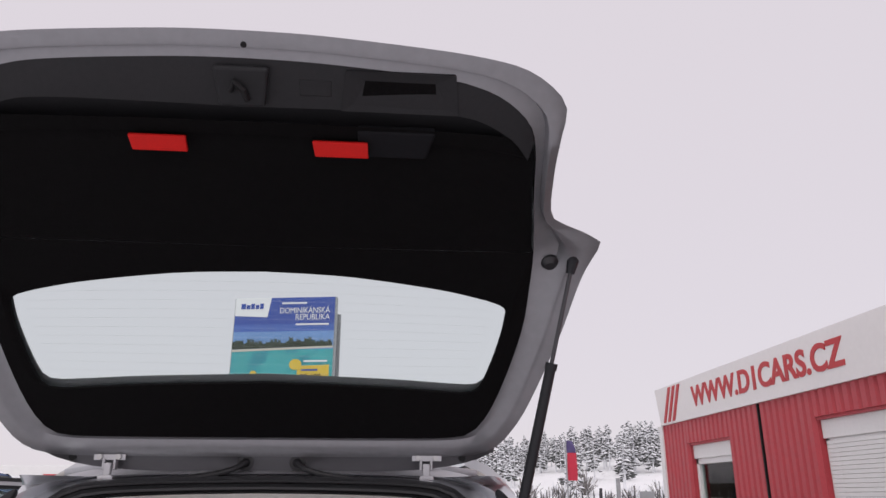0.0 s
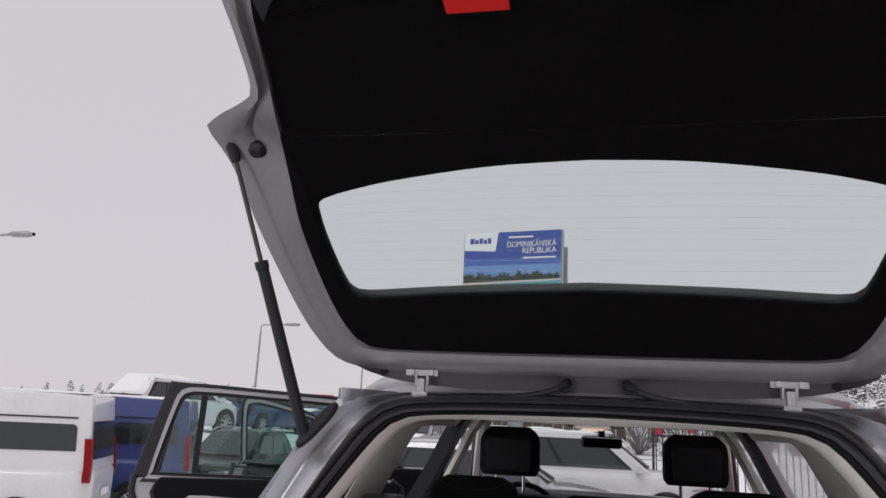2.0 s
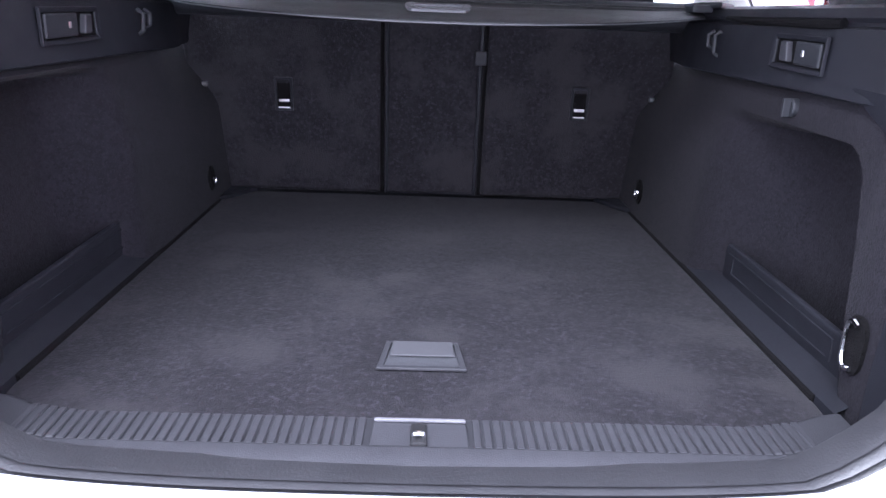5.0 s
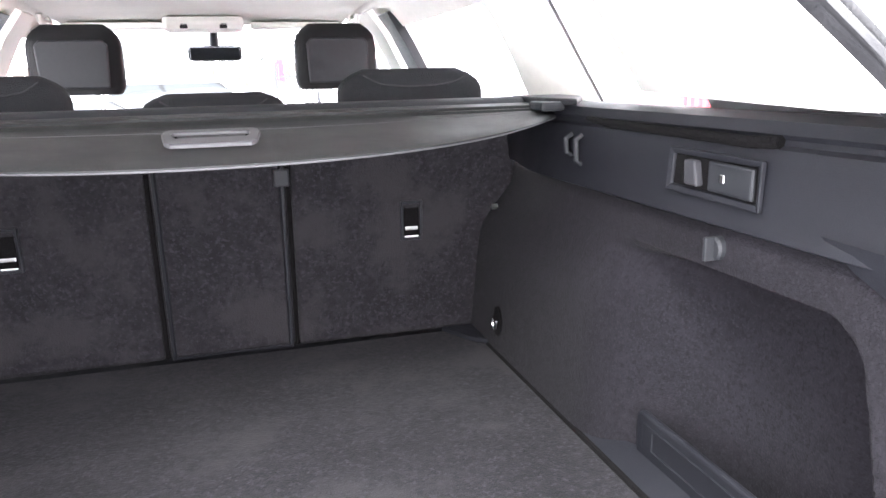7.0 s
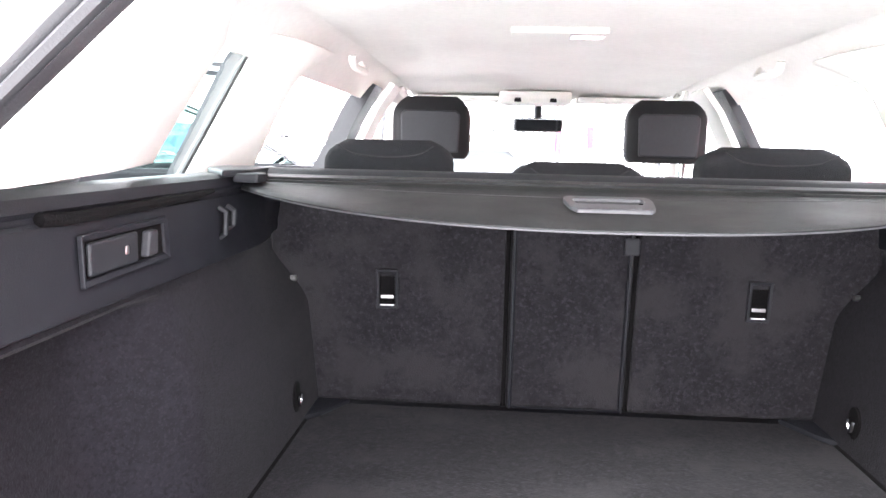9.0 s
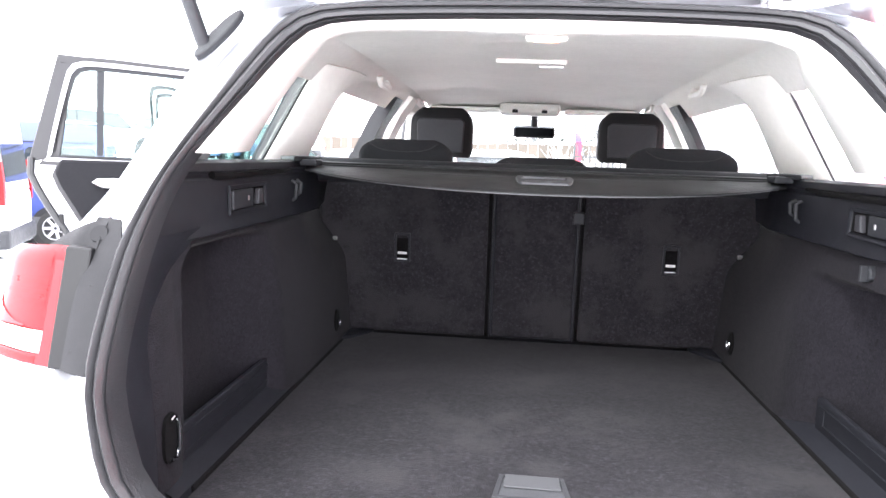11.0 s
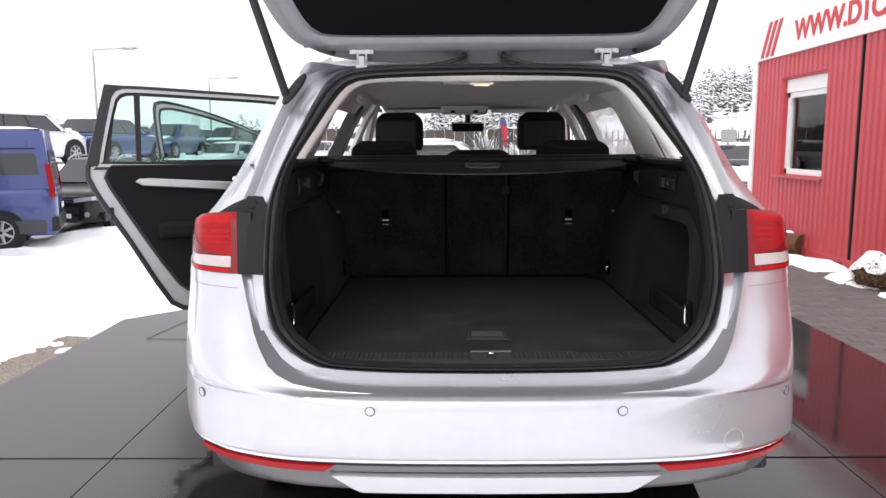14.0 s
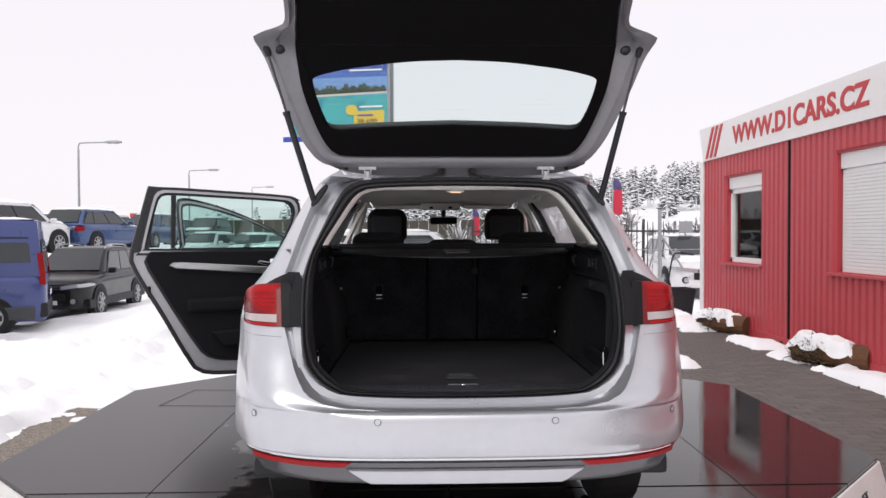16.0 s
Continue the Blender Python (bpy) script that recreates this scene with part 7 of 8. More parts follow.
# ---- parked vehicles ----
def vehicle(name, label, colour, m, L=4.4, W=1.8, H=1.6, belt=0.98, nose=0.78, base_r=0.03, roof_r=0.12, roof_f=0.56, base_f=0.73, snow=0.06, clad=False, van=False, wheel_r=0.33, group="", rear_snow=False):
    """A car or van by its outline: it heads along its own x, its floor stands at z 0."""
    c = thing(name, label, "van" if van else "car", group, m=m)
    X = lambda f: -L / 2 + L * f
    w = W / 2

    def half_w(f):
        e = min(f, 1 - f)
        return w * (1 - (0.10 if van else 0.24) * max(0, 1 - e / (0.05 if van else 0.13)) ** 2.4)

    def deck(f):
        if f < base_f:
            return belt - (0.04 if not van else 0.0) * max(0, 1 - f / 0.06) ** 2
        g = (f - base_f) / (1 - base_f)
        return belt - 0.01 - (belt - nose) * g ** 2.2

    st = [(-0.006, 0.80, 0.12), (-0.002, 0.93, 0.05), (0.006, 0.98, 0.015), (0.02, 1, 0), (0.05, 1, 0), (0.09, 1, 0), (0.14, 1, 0), (0.2, 1, 0), (0.3, 1, 0), (0.4, 1, 0), (0.5, 1, 0), (0.6, 1, 0), (0.68, 1, 0), (0.74, 1, 0), (0.79, 1, 0), (0.84, 1, 0), (0.88, 1, 0), (0.915, 1, 0), (0.945, 1, 0), (0.968, 1, 0.004), (0.984, 0.99, 0.015), (0.995, 0.96, 0.04), (1.002, 0.90, 0.08), (1.006, 0.78, 0.13)]
    rings = []
    for f, k, dip in st:
        hw, d = half_w(min(max(f, 0), 1)) * k, deck(min(max(f, 0), 1)) - dip
        half = [(hw * 0.88, 0.24 + dip * 0.6), (hw * 0.975, 0.33 + dip * 0.5), (hw * 0.995, 0.46), (hw * 0.985, 0.5 * (0.5 + d) - 0.02), (hw * 1.0, d - 0.20), (hw * 0.985, d - 0.11), (hw * 0.945, d - 0.045), (hw * 0.87, d - 0.012), (hw * 0.66, d + 0.010), (hw * 0.35, d + 0.022), (0, d + 0.026)]
        rings.append([Vector((X(f), -y, z)) for y, z in half] + [Vector((X(f), y, z)) for y, z in half[::-1][1:]])
    vs, fs = loft(rings)
    n = len(rings[0])
    fs += [tuple(range(n)), tuple(range(len(vs) - n, len(vs)))[::-1]]
    body = part("body", (vs, fs), colour, c, smooth=True, bevel=0.0)
    # cabin
    wb, wt_ = w * 0.90, w * (0.84 if van else 0.70)
    bow_f, bow_r = 0.12, (0.02 if van else 0.06)

    def bowed(f, y):
        q = 1 - min(1, abs(y) / wb) ** 2
        mid_f = (roof_r + roof_f) / 2
        kf = min(max((f - mid_f) / (base_f - mid_f), 0), 1)
        kr = min(max((mid_f - f) / (mid_f - base_r), 0), 1)
        return X(f) + (bow_f * kf ** 2 - bow_r * kr ** 2) * q
    prof_c = smooth_line([(base_r, 0, belt - 0.03), (base_r + (roof_r - base_r) * 0.5, 0, belt + (H - belt) * 0.52), (base_r + (roof_r - base_r) * 0.92, 0, H - 0.085), (roof_r + 0.02, 0, H - 0.025), ((roof_r * 0.6 + roof_f * 0.4), 0, H), (roof_f - 0.05, 0, H - 0.015), (roof_f + (base_f - roof_f) * 0.10, 0, H - 0.085), (roof_f + (base_f - roof_f) * 0.55, 0, belt + (H - belt) * 0.47), (base_f, 0, belt - 0.02)], 30)
    rr = []
    for p in prof_c:
        t = max(0, (p.z - belt) / (H - belt))
        ww = wb + (wt_ - wb) * min(t, 1)
        e_ = 0.055 * min(1, t * 3)
        half = [(wb, belt - 0.04), (wb + (ww - wb) * 0.5, belt + (p.z - belt) * 0.5), (ww, p.z - e_), (ww * 0.975, p.z - e_ * 0.45), (ww * 0.91, p.z - e_ * 0.12), (ww * 0.6, p.z + 0.008), (0, p.z + 0.014)]
        rr.append([Vector((bowed(p.x, y), -y, q)) for y, q in half] + [Vector((bowed(p.x, y), y, q)) for y, q in half[::-1][1:]])
    part("cabin", loft(rr), colour, c, smooth=True)
    # glass
    def side_at(f, t, s, o=0.006):
        f0 = base_r + (roof_r - base_r) * t
        f1 = base_f + (roof_f - base_f) * t
        y = wb + (wt_ - wb) * t + o
        return Vector((X(f0 + (f1 - f0) * f), s * y, belt + (H - belt) * t))
    cuts = ((0.05, 0.24), (0.26, 0.555), (0.58, 0.90)) if not van else ((0.05, 0.355), (0.36, 0.66), (0.70, 0.93))
    for s in (1, -1):
        tl_, th_ = (0.22, 0.57) if van else (0.08, 0.80)
        if not van:
            part("window_band", poly_prism([side_at(0.03, tl_ - 0.02, s, 0.001), side_at(0.925, tl_ - 0.02, s, 0.001), side_at(0.93, th_ + 0.02, s, 0.001), side_at(0.05, th_ + 0.02, s, 0.001)], 0.004, (0, s, 0)), M_PLASTIC, c, "black window surround")
        for a, b in cuts:
            a1 = a + (0.05 if a < 0.1 and not van else 0)
            part("side_window", poly_prism([side_at(a, tl_, s), side_at(b, tl_, s), side_at(b, th_ * 0.93, s), side_at(b - 0.012, th_, s), side_at(a1 + 0.012, th_, s), side_at(a1, th_ * 0.93, s)], 0.004, (0, s, 0)), M_DARKGLASS, c, "dark side window")
        if van:
            part("slide_rail", poly_prism([side_at(0.05, 0.645, s, 0.002), side_at(0.62, 0.645, s, 0.002), side_at(0.62, 0.665, s, 0.002), side_at(0.05, 0.665, s, 0.002)], 0.012, (0, s, 0)), M_PLASTIC, c, "black sliding door rail")
            part("side_cladding", box(0, s * (w - 0.005), 0.42, L * 0.93, 0.05, 0.26, 0.02), M_PLASTIC_GREY, c)
        for f in (0.28, 0.57):
            part("door_handle", box(X(base_r + (base_f - base_r) * f + 0.03), s * (w * 0.985), belt - 0.14, 0.18, 0.03, 0.03, 0.01), colour, c)
        mv = Vector((X(base_f - 0.05), s * (w + 0.08), belt + 0.07))
        part("wing_mirror", box(mv.x, mv.y, mv.z, 0.11, 0.20, 0.14, 0.04, seg=3), colour if not van else M_PLASTIC, c)
        part("mirror_foot", box(mv.x + 0.01, s * w * 0.95, mv.z - 0.05, 0.06, 0.12, 0.03, 0.01), M_PLASTIC, c)
    for f0, f1, o in ((base_f, roof_f, 1), (base_r, roof_r, -1)):
        top = 0.6 if van and o < 0 else 0.90

        def pane(u, v):
            t = 0.10 + (top - 0.10) * v
            f = f0 + (f1 - f0) * t
            y = (wb + (wt_ - wb) * t) * (0.90 if o > 0 else 0.86) * (-1 + 2 * u)
            return (bowed(f, y) + 0.014 * o, y, belt + (H - belt) * t + 0.016)
        part("windscreen" if o > 0 else "rear_window", grid(pane, 10, 6, flip=o > 0), M_DARKGLASS, c, "dark windscreen" if o > 0 else "dark rear window", smooth=True, solid=0.006)
    # lamps, bumpers, grille
    def nose_pt(u, z, s, o=0.010):
        """Along the front from near the middle (0) round to the side (1)."""
        if u < 0.6:
            y = w * 0.36 + (half_w(0.985) * 0.97 - w * 0.36) * u / 0.6
            return Vector((X(1.004) + o - 0.05 * (y / w) ** 3, s * y, z))
        f = 0.985 - (0.985 - 0.90) * (u - 0.6) / 0.4
        return Vector((X(f) + o * 0.5, s * (half_w(f) + o), z))
    for s in (1, -1):
        def lens(u, v, o=0.010):
            zb = nose - 0.19 + 0.085 * u
            zt = nose - 0.105 + 0.075 * u ** 0.8 - 0.05 * max(0, u - 0.8) / 0.2
            return nose_pt(u, zb + (zt - zb) * v, s, o)
        hl = part("headlight", grid(lens, 16, 5, flip=s > 0), M_LENS_CAR, c, "clear headlight", smooth=True, solid=0.03)
        for uu in (0.22, 0.50):
            q = lens(uu, 0.52, 0.012)
            part("reflector_bowl", tube([q - Vector((0.02, 0, 0)), q + Vector((0.003, 0, 0))], [0.030, 0.034], 16), M_CHROME, hl)
        fg = nose_pt(0.40, 0.44, s, 0.02)
        part("fog_lamp", tube([fg - Vector((0.04, 0, 0)), fg + Vector((0.004, 0, 0)), fg + Vector((0.006, 0, 0))], [0.062, 0.060, 0.001], 18), M_LENS_CAR, c, "round fog lamp")
        part("fog_surround", tube([fg - Vector((0.06, 0, 0)), fg], [0.095, 0.082], 18), M_PLASTIC, c)
        z0, z1 = (0.98, 1.62) if van else (belt - 0.24, belt - 0.08)

        def rear_lens(u, v):
            z = z0 + (z1 - z0) * v
            if van:
                t = max(0, (z - belt) / (H - belt))
                hw = min(half_w(0.02), wb + (wt_ - wb) * t + 0.5 * max(0, half_w(0.02) - wb) * max(0, 1 - 4 * t))
                xr = X(base_r + (roof_r - base_r) * t)
                if u < 0.6:
                    return Vector((xr - 0.016, s * (hw * 0.93 + hw * 0.07 * u / 0.6), z))
                return Vector((xr - 0.016 + 0.09 * (u - 0.6) / 0.4, s * (hw + 0.012), z))
            if u < 0.5:
                y = w * 0.70 + (half_w(0.01) * 0.98 - w * 0.70) * u / 0.5
                return Vector((X(-0.004) - 0.008, s * y, z))
            f = 0.01 + 0.035 * (u - 0.5) / 0.5
            return Vector((X(f), s * (half_w(f) + 0.008), z + 0.02 * (u - 0.5)))
        tl = part("tail_lamp", grid(rear_lens, 10, 6, flip=s < 0), M_RED_LENS, c, "red tail lamp", smooth=True, solid=0.02)
        part("lamp_middle", grid(lambda u, v: rear_lens(0.10 + 0.8 * u, (0.52 + 0.42 * v) if van else (0.42 + 0.22 * v)) + Vector((-0.004, s * 0.004, 0)), 8, 2, flip=s < 0), M_WHITE_LENS, tl, smooth=True)
    low = M_PLASTIC if clad or van else colour
    part("rear_bumper", box(X(0.0) + 0.06, 0, 0.46, 0.24, W * 0.95, 0.30 if (van or clad) else 0.2, 0.06), low, c)
    part("front_bumper", grid(lambda u, v: (X(1.0) + 0.050 - 0.30 * abs(-1 + 2 * u) ** 3.2 - 0.04 * abs(-1 + 2 * v) ** 2, W * 0.485 * (-1 + 2 * u), 0.26 + 0.20 * v), 20, 6, flip=False), low, c, smooth=True, solid=0.05)
    part("grille", box(X(1.0) + 0.014, 0, nose - 0.15, 0.05, W * 0.40, 0.10, 0.02), M_PLASTIC, c)
    for dz in (-0.118, -0.172):
        part("grille_bar", box(X(1.0) + 0.036, 0, nose + dz, 0.02, W * 0.39, 0.016, 0.005), M_CHROME, c)
    part("lower_grille", box(X(1.0) + 0.020, 0, 0.53, 0.06, W * 0.46, 0.17, 0.03), M_TEXT, c)
    part("number_plate", box(X(1.0) + 0.042, 0, 0.42, 0.01, 0.50, 0.11, 0.002), M_WHITETEXT, c, "white number plate with plain bars")
    part("number_plate", box(X(0.0) - 0.064, 0, 0.50 if not van else 0.78, 0.01, 0.50, 0.11, 0.002), M_WHITETEXT, c, "white number plate with plain bars")
    if clad:
        for s in (1, -1):
            part("side_cladding", box(0, s * (w - 0.005), 0.36, L * 0.94, 0.05, 0.20, 0.02), M_PLASTIC, c)
    for fx in (0.19, 0.815):
        for s in (1, -1):
            wh = thing("wheel", "", "")
            wh.parent = c
            cx = X(fx)
            part("wheel_arch", tube([(cx, s * (w - 0.16), wheel_r), (cx, s * (w + 0.012), wheel_r)], [wheel_r + 0.085] * 2, 28), M_TEXT, wh)
            part("tyre", tube([(cx, s * (w - 0.19), wheel_r), (cx, s * (w + 0.0), wheel_r), (cx, s * (w + 0.022), wheel_r)], [wheel_r, wheel_r, wheel_r - 0.03], 28), M_TYRE, wh)
            part("rim", tube([(cx, s * (w - 0.1), wheel_r), (cx, s * (w + 0.026), wheel_r)], [wheel_r * 0.66] * 2, 24), M_RIM, wh, "silver wheel")
            part("rim_well", tube([(cx, s * (w + 0.02), wheel_r), (cx, s * (w + 0.0275), wheel_r)], [wheel_r * 0.60] * 2, 20), M_TEXT, wh)
            for k in range(7):
                a = 2 * math.pi * k / 7
                d = Vector((math.cos(a), 0, math.sin(a)))
                part("spoke", tube([Vector((cx, s * (w + 0.028), wheel_r)) + d * 0.03, Vector((cx, s * (w + 0.026), wheel_r)) + d * wheel_r * 0.62], [0.034, 0.026], 6), M_RIM, wh)
    if snow:
        f0, f1 = roof_r + 0.01, roof_f - 0.005
        def cap(u, v):
            e = min(min(u, 1 - u) / (0.34 if rear_snow else 0.10), min(v, 1 - v) / (0.34 if rear_snow else 0.14), 1)
            x = X(f0 + (f1 - f0) * u)
            y = wt_ * 0.97 * (-1 + 2 * v)
            return (x + 0.02 * noise.noise((y * 4, L, 1)), y, H - 0.025 + snow * max(e, 0) ** 0.55 * (0.85 + 0.3 * noise.noise((x * 2, y * 2, L))))
        part("snow_cover", grid(cap, 20, 14), M_SNOWCAP, c, "cap of snow on the roof", smooth=True)
        if rear_snow:
            def slide(u, v):
                t = 0.12 + 0.93 * v
                y = (wb + (wt_ - wb) * t) * 0.97 * (-1 + 2 * u)
                e = min(min(u, 1 - u) / 0.12, v / 0.15, 1) ** 0.5
                f = base_r + (roof_r + 0.03 - base_r) * min(t, 1)
                return (bowed(f, y) - 0.02 - 0.10 * e + 0.03 * noise.noise((y * 4, t * 4, 3)), y, belt + (H - belt) * t + 0.03 + 0.04 * e)
            part("window_snow", grid(slide, 14, 10), M_SNOWCAP, c, "snow over the rear window", smooth=True)
        if not van and snow > 0.05:
            part("bonnet_snow", grid(lambda u, v: (X(base_f + 0.03 + (0.97 - base_f - 0.05) * u), w * 0.78 * (-1 + 2 * v), deck(base_f + 0.03 + (0.97 - base_f - 0.05) * u) + 0.01 + snow * 0.6 * (max(0, min(min(u, 1 - u) / 0.15, min(v, 1 - v) / 0.15, 1))) ** 0.5), 10, 10), M_SNOWCAP, c, smooth=True)
    return c


M_LENS_CAR = mat("headlight_lens", (0.50, 0.52, 0.54), 0.15, 0.35, 0.15, 30, coat=0.8)
P_WHITE = paint("white_car_paint", (0.74, 0.75, 0.76), 0.0)
P_BLUEVAN = paint("blue_van_paint", (0.035, 0.055, 0.20), 0.2)
P_BLUE = paint("blue_car_paint", (0.035, 0.075, 0.20), 0.3)
P_DARK = mat("dark_grey_paint", (0.014, 0.0135, 0.015), 0.34, 0.3, 0.08, 3, coat=0.35, spec=0.3)
P_SILVER = paint("silver_car_paint", (0.42, 0.43, 0.45), 0.6)
P_TEAL = paint("petrol_car_paint", (0.02, 0.06, 0.09), 0.3)


def on_land(x, y, heading):
    return pose(x, y, land(x, y) - 0.02, 0, 0, heading)


VAN = dict(L=5.0, W=1.98, H=2.32, belt=1.18, nose=1.0, base_r=0.004, roof_r=0.03, roof_f=0.70, base_f=0.86, van=True, wheel_r=0.34)
hv = 204.0
vehicle("passenger_van", "white passenger van with dark windows and black bumpers", P_WHITE, on_land(-7.95 + 2.5 * math.cos(radians(hv)), 10.25 + 2.5 * math.sin(radians(hv)), hv), snow=0.05, group="parked vans", **VAN)
vehicle("passenger_van", "dark blue passenger van with snow on the roof", P_BLUEVAN, on_land(-8.15 + 2.5 * math.cos(radians(hv)), 13.45 + 2.5 * math.sin(radians(hv)), hv), snow=0.06, group="parked vans", **VAN)
suv = vehicle("compact_suv", "dark grey compact SUV parked nose to the lot", P_DARK, on_land(-8.95, 16.9, -86), L=4.43, W=1.81, H=1.68, belt=1.03, nose=0.90, base_r=0.02, roof_r=0.13, roof_f=0.52, base_f=0.72, snow=0.0, wheel_r=0.36, clad=True)
for s in (1, -1):
    part("roof_rail", tube(smooth_line([(-1.55, s * 0.60, 1.60), (-1.35, s * 0.60, 1.70), (-0.4, s * 0.60, 1.735), (0.05, s * 0.60, 1.70), (0.2, s * 0.60, 1.62)], 16), 0.018, 8), M_STEEL, suv, "silver roof rail")
vehicle("compact_suv", "white compact SUV with snow on the roof", P_WHITE, on_land(-13.25, 20.9, 76), L=4.3, W=1.83, H=1.62, belt=1.0, nose=0.9, base_r=0.02, roof_r=0.12, roof_f=0.62, base_f=0.79, snow=0.20, wheel_r=0.36, rear_snow=True)
vehicle("estate_car_parked", "blue estate car with snow on roof and bonnet", P_BLUE, on_land(-12.2, 25.2, 80), L=4.3, W=1.8, H=1.52, belt=0.97, nose=0.8, base_r=0.01, roof_r=0.12, roof_f=0.50, base_f=0.70, snow=0.09)
vehicle("family_van", "white family van parked across the front", P_WHITE, on_land(-0.35, 13.2, 2), L=4.5, W=1.8, H=1.64, belt=1.02, nose=0.88, base_r=0.01, roof_r=0.06, roof_f=0.58, base_f=0.76, snow=0.05)
vehicle("saloon_car", "grey saloon car parked across the front", P_SILVER, on_land(-1.75, 10.1, 4), L=4.5, W=1.8, H=1.44, belt=0.93, nose=0.76, base_r=0.10, roof_r=0.24, roof_f=0.56, base_f=0.74, snow=0.0)
vehicle("parked_car", "white car behind the wire fence", P_WHITE, on_land(6.9, 16.9, -96), L=4.4, W=1.8, H=1.50, belt=0.95, nose=0.8, snow=0.08, group="cars beyond the fence")
rc = random.Random(11)
cols = [P_SILVER, P_DARK, P_WHITE, P_TEAL, P_BLUE, P_SILVER, P_WHITE, P_DARK]
words = {P_SILVER: "silver", P_DARK: "dark grey", P_WHITE: "white", P_TEAL: "petrol blue", P_BLUE: "blue"}
for k in range(16):
    col = cols[(k * 3) % 8]
    row = k % 2
    x = -17.5 + 2.45 * (k // 2) * 1.0
    y = 32.0 + 9.0 * row + rc.uniform(-0.4, 0.4)
    if x > -6.5:
        y += 2
    vehicle("parked_car", words[col] + " car parked in a row under snow", col, on_land(x, y, 262 + rc.uniform(-4, 4)), L=4.3, W=1.78, H=rc.uniform(1.45, 1.6), belt=0.96, nose=0.8, snow=0.08, group="row of parked cars")

# ---- far side of the lot ----
bf = thing("board_fence", "long dark board fence at the end of the lot", "fence", kind="structure")
bd_me = bpy.data.meshes.new("board")
tmpb = box(0, 0, 1.25, 0.96, 0.05, 2.5, 0.01, seg=1)
tmpb.to_mesh(bd_me)
tmpb.free()
bd_me.materials.append(M_FENCE)
for k in range(108):
    b = new("board", bd_me)
    b.parent = bf
    x = -96 + 1.0 * k
    b.matrix_basis = pose(x, 74 + 0.05 * (k % 3), land(x, 74), 0, 0, rc.uniform(-1, 1))
lorry = thing("lorry_trailer", "white lorry trailer with a red stripe", "trailer", m=on_land(-23.5, 57, 4))
part("box_body", box(0, 0, 1.9, 7.0, 2.5, 1.9, 0.05), M_WHITEPAINT, lorry)
part("stripe", box(1.6, -1.262, 2.0, 2.2, 0.02, 0.5), M_SIGNRED, lorry)
part("chassis", box(0, 0, 0.85, 8.8, 1.6, 0.35, 0.03), M_PLASTIC, lorry)
for dx in (-3.2, -2.0, 3.2):
    for s in (1, -1):
        part("wheel", tube([(dx, s * 0.95, 0.5), (dx, s * 1.22, 0.5)], [0.5, 0.5], 20), M_TYRE, lorry)

# ---- wooded hill ----
def snowy(name, dark, amount):
    """Needles or twigs with snow lying on whatever faces up."""
    m = mat(name, dark, 0.9, 0, 0.35, 0.8, 0.0, spec=0.1)
    nt = m.node_tree
    b = nt.nodes["Principled BSDF"]
    src = b.inputs["Base Color"].links[0].from_socket
    ge = nt.nodes.new("ShaderNodeNewGeometry")
    sp = nt.nodes.new("ShaderNodeSeparateXYZ")
    nt.links.new(ge.outputs["True Normal"], sp.inputs[0])
    tc = nt.nodes.new("ShaderNodeTexCoord")
    nz = nt.nodes.new("ShaderNodeTexNoise")
    nz.inputs["Scale"].default_value = 0.9
    nz.inputs["Detail"].default_value = 6
    nt.links.new(tc.outputs["Object"], nz.inputs["Vector"])
    ad = nt.nodes.new("ShaderNodeMath")
    ad.operation = 'ADD'
    nt.links.new(sp.outputs[2], ad.inputs[0])
    nt.links.new(nz.outputs["Fac"], ad.inputs[1])
    mr = nt.nodes.new("ShaderNodeMapRange")
    mr.inputs["From Min"].default_value = amount
    mr.inputs["From Max"].default_value = amount + 0.35
    nt.links.new(ad.outputs[0], mr.inputs["Value"])
    mx = nt.nodes.new("ShaderNodeMix")
    mx.data_type = 'RGBA'
    nt.links.new(mr.outputs[0], mx.inputs[0])
    nt.links.new(src, mx.inputs[6])
    mx.inputs[7].default_value = (0.80, 0.81, 0.84, 1)
    nt.links.new(mx.outputs[2], b.inputs["Base Color"])
    return m


M_PINE = snowy("snowy_pine", (0.11, 0.115, 0.11), 0.02)
M_TWIG = snowy("snowy_twigs", (0.22, 0.205, 0.195), 0.12)


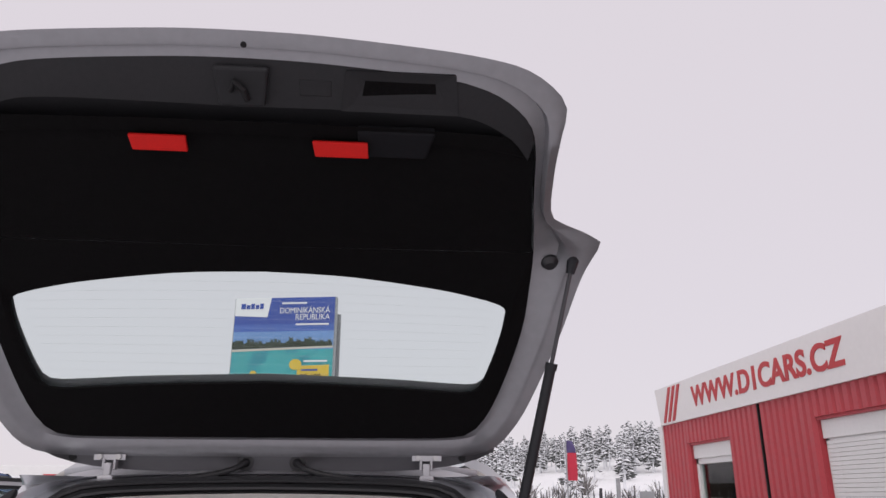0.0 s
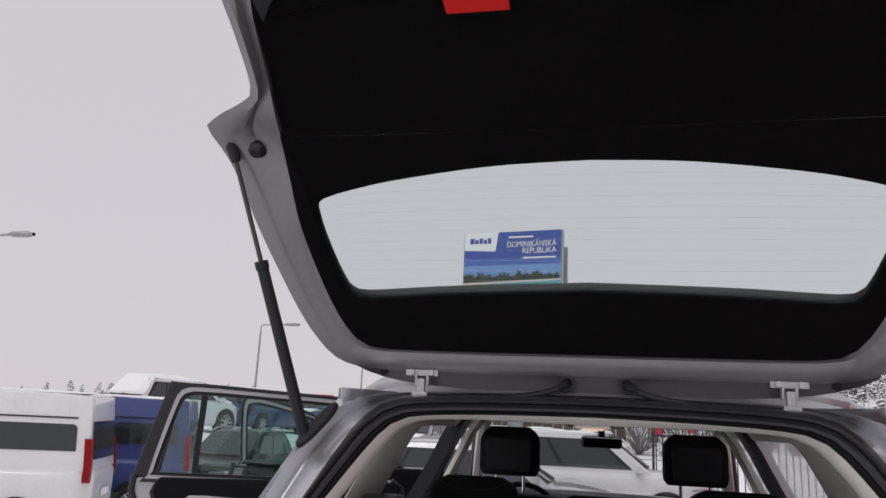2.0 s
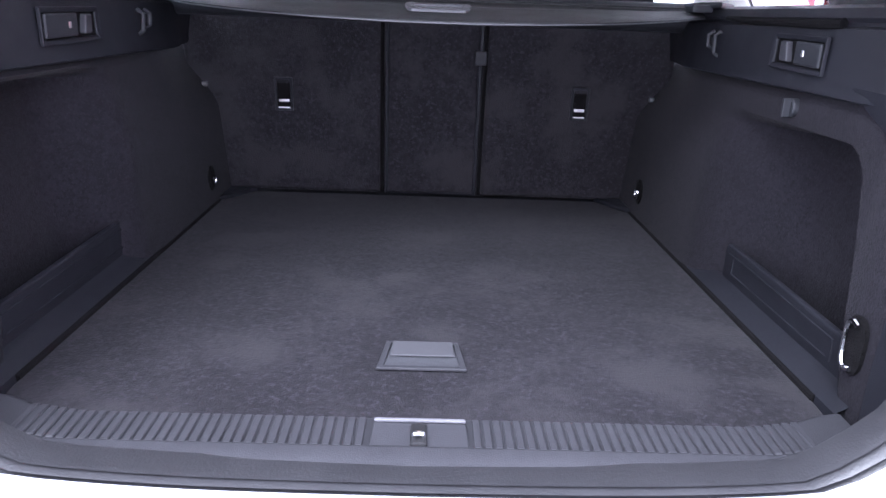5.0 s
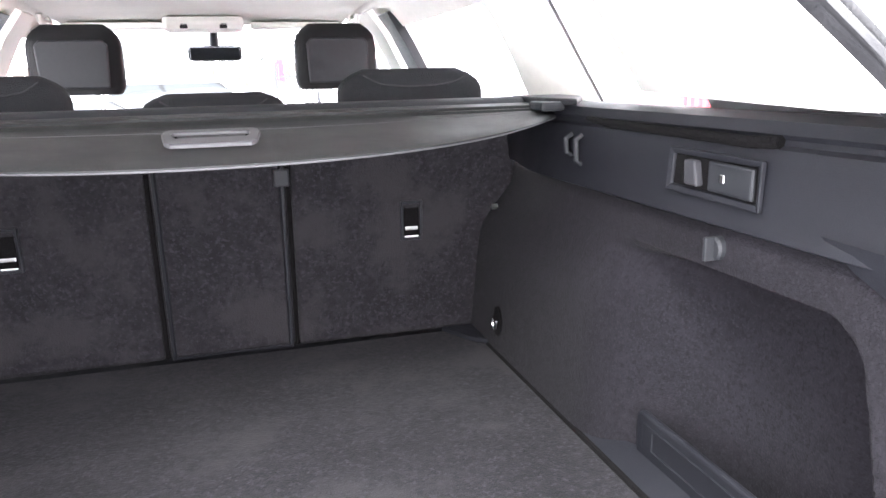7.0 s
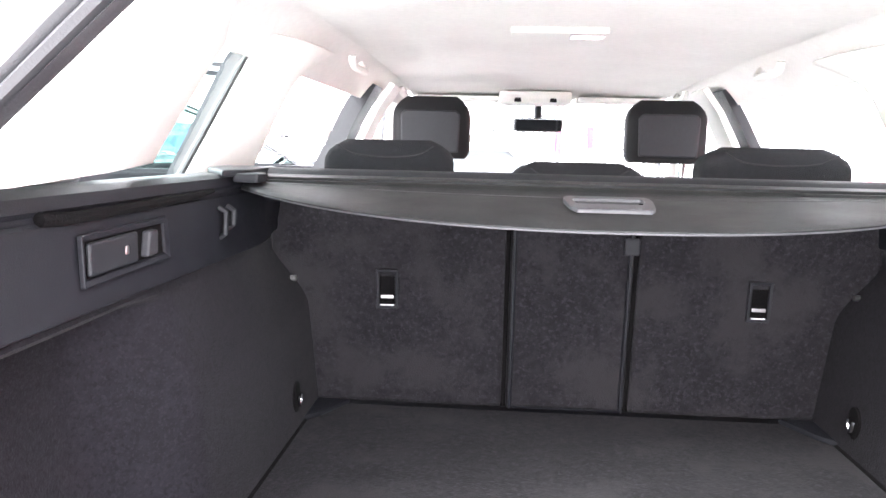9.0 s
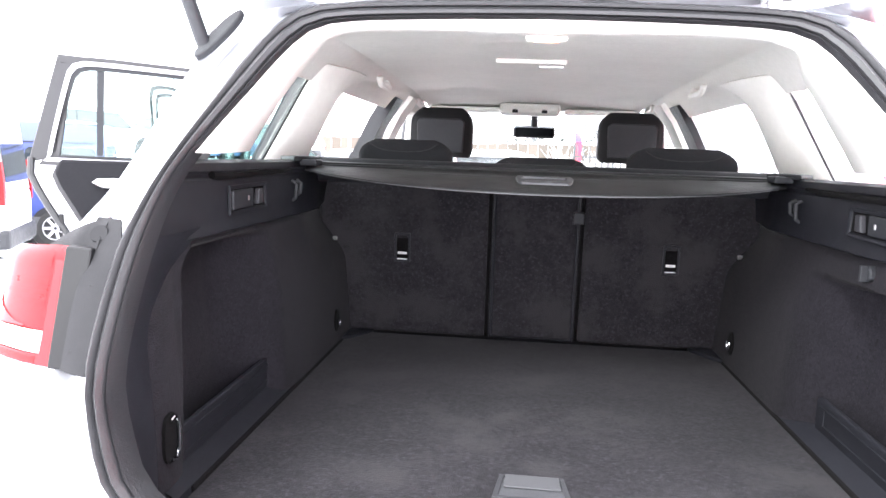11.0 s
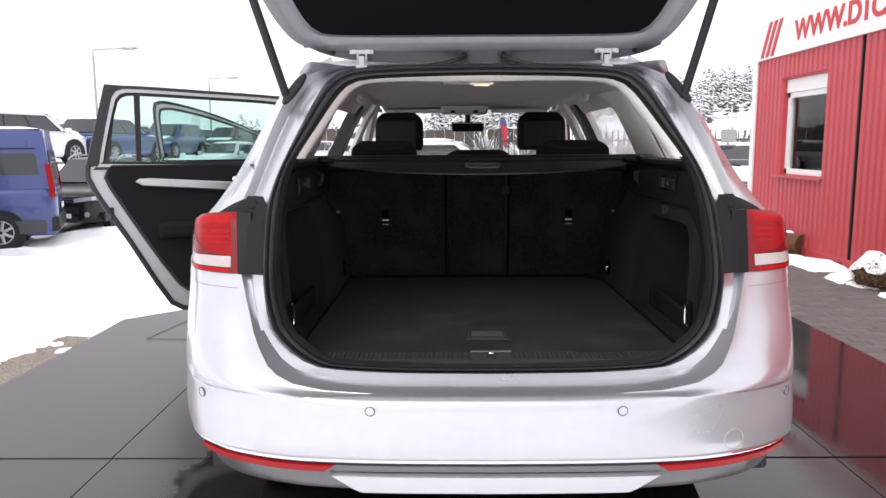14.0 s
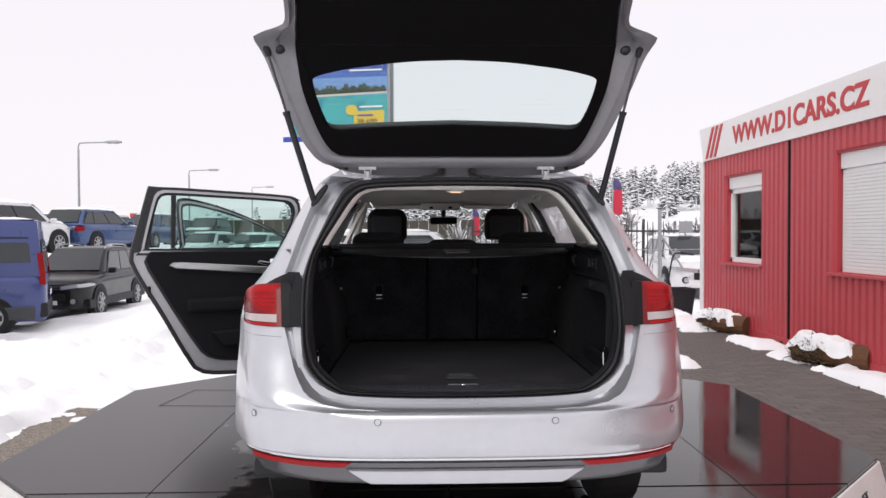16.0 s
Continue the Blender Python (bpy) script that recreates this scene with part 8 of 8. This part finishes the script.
def pine(rnd, base, h, vs, fs):
    """Adds one pine: a trunk and drooping ragged tufts in an uneven crown."""
    o = len(vs)
    tv_, tf_ = tube([base, base + Vector((0.1, 0, h * 0.5)), base + Vector((0, 0, h * 0.95))], [0.14, 0.10, 0.03], 5)
    vs += [tuple(v) for v in tv_]
    fs += [tuple(i + o for i in f) for f in tf_]
    bare = rnd.uniform(0.12, 0.35)
    n = int(46 * h / 9)
    for k in range(n):
        t = bare + (1 - bare) * (k + rnd.random()) / n
        r = h * 0.21 * (1 - t) ** 0.7 * rnd.uniform(0.4, 1.15) + 0.15
        a = rnd.uniform(0, 2 * math.pi)
        c = base + Vector((math.cos(a) * r * 0.75, math.sin(a) * r * 0.75, h * t))
        w = rnd.uniform(0.35, 0.85) * (0.5 + 0.7 * (1 - t))
        d = Vector((math.cos(a), math.sin(a), -0.25)) * w
        sd = Vector((-math.sin(a), math.cos(a), 0)) * w * 0.75
        up = Vector((0, 0, w * 0.38))
        o = len(vs)
        pts = [c - d * 0.7, c + sd + up * rnd.uniform(-0.4, 0.4), c + d, c - sd + up * rnd.uniform(-0.4, 0.4), c + up, c - up * 1.3]
        vs += [tuple(p) for p in pts]
        fs += [(o, o + 4, o + 3), (o + 3, o + 4, o + 2), (o + 2, o + 4, o + 1), (o + 1, o + 4, o), (o, o + 3, o + 5), (o + 3, o + 2, o + 5), (o + 2, o + 1, o + 5), (o + 1, o, o + 5)]


def bush(rnd, base, h, vs, fs):
    """Adds one bare snow-laden bush of many thin twigs."""
    for k in range(60):
        a, e = rnd.uniform(0, 2 * math.pi), rnd.uniform(0.35, 1.5)
        ln = h * rnd.uniform(0.5, 1.05)
        d = Vector((math.cos(a) * math.cos(e), math.sin(a) * math.cos(e), math.sin(e))) * ln
        s_ = Vector((-math.sin(a), math.cos(a), 0.2)) * 0.05 * h / 3
        for q in range(3):
            p0 = base + d * (0.25 * q + 0.05)
            p1 = base + d * (0.25 * q + 0.5) + Vector((rnd.uniform(-1, 1), rnd.uniform(-1, 1), rnd.uniform(-0.5, 0.7))) * 0.16 * h
            o = len(vs)
            vs += [tuple(p0 - s_), tuple(p0 + s_), tuple(p1 + s_ * 1.4), tuple(p1 - s_ * 1.4 + Vector((0, 0, 0.05)))]
            fs.append((o, o + 1, o + 2, o + 3))


rt = random.Random(21)
vs1, fs1 = [], []
for k in range(760):
    y = 78 + 120 * rt.random() ** 0.8
    x = -5 + 120 * rt.random()
    dens = noise.noise((x * 0.04, y * 0.04, 0.5)) + (y - 105) / 50
    if dens < rt.uniform(-0.1, 0.5):
        continue
    pine(rt, Vector((x, y, land(x, y) - 0.2)), rt.uniform(4.5, 8.0), vs1, fs1)
for k in range(110):
    x = -120 + 112 * rt.random()
    y = 125 + 50 * rt.random()
    pine(rt, Vector((x, y, land(x, y) - 0.2)), rt.uniform(4.5, 7.5), vs1, fs1)
tagged(part("pine_wood", (vs1, fs1), M_PINE), "snow-laden pine wood on the hill", "trees", kind="stuff")
vs2, fs2 = [], []
for k in range(52):
    y = 46 + 45 * rt.random()
    x = 2 + 0.42 * y * rt.random() * 1.6
    bush(rt, Vector((x, y, land(x, y) - 0.1)), rt.uniform(1.0, 3.0), vs2, fs2)
tagged(part("bush_belt", (vs2, fs2), M_TWIG), "bare bushes covered with snow at the hill's foot", "bushes", kind="stuff")
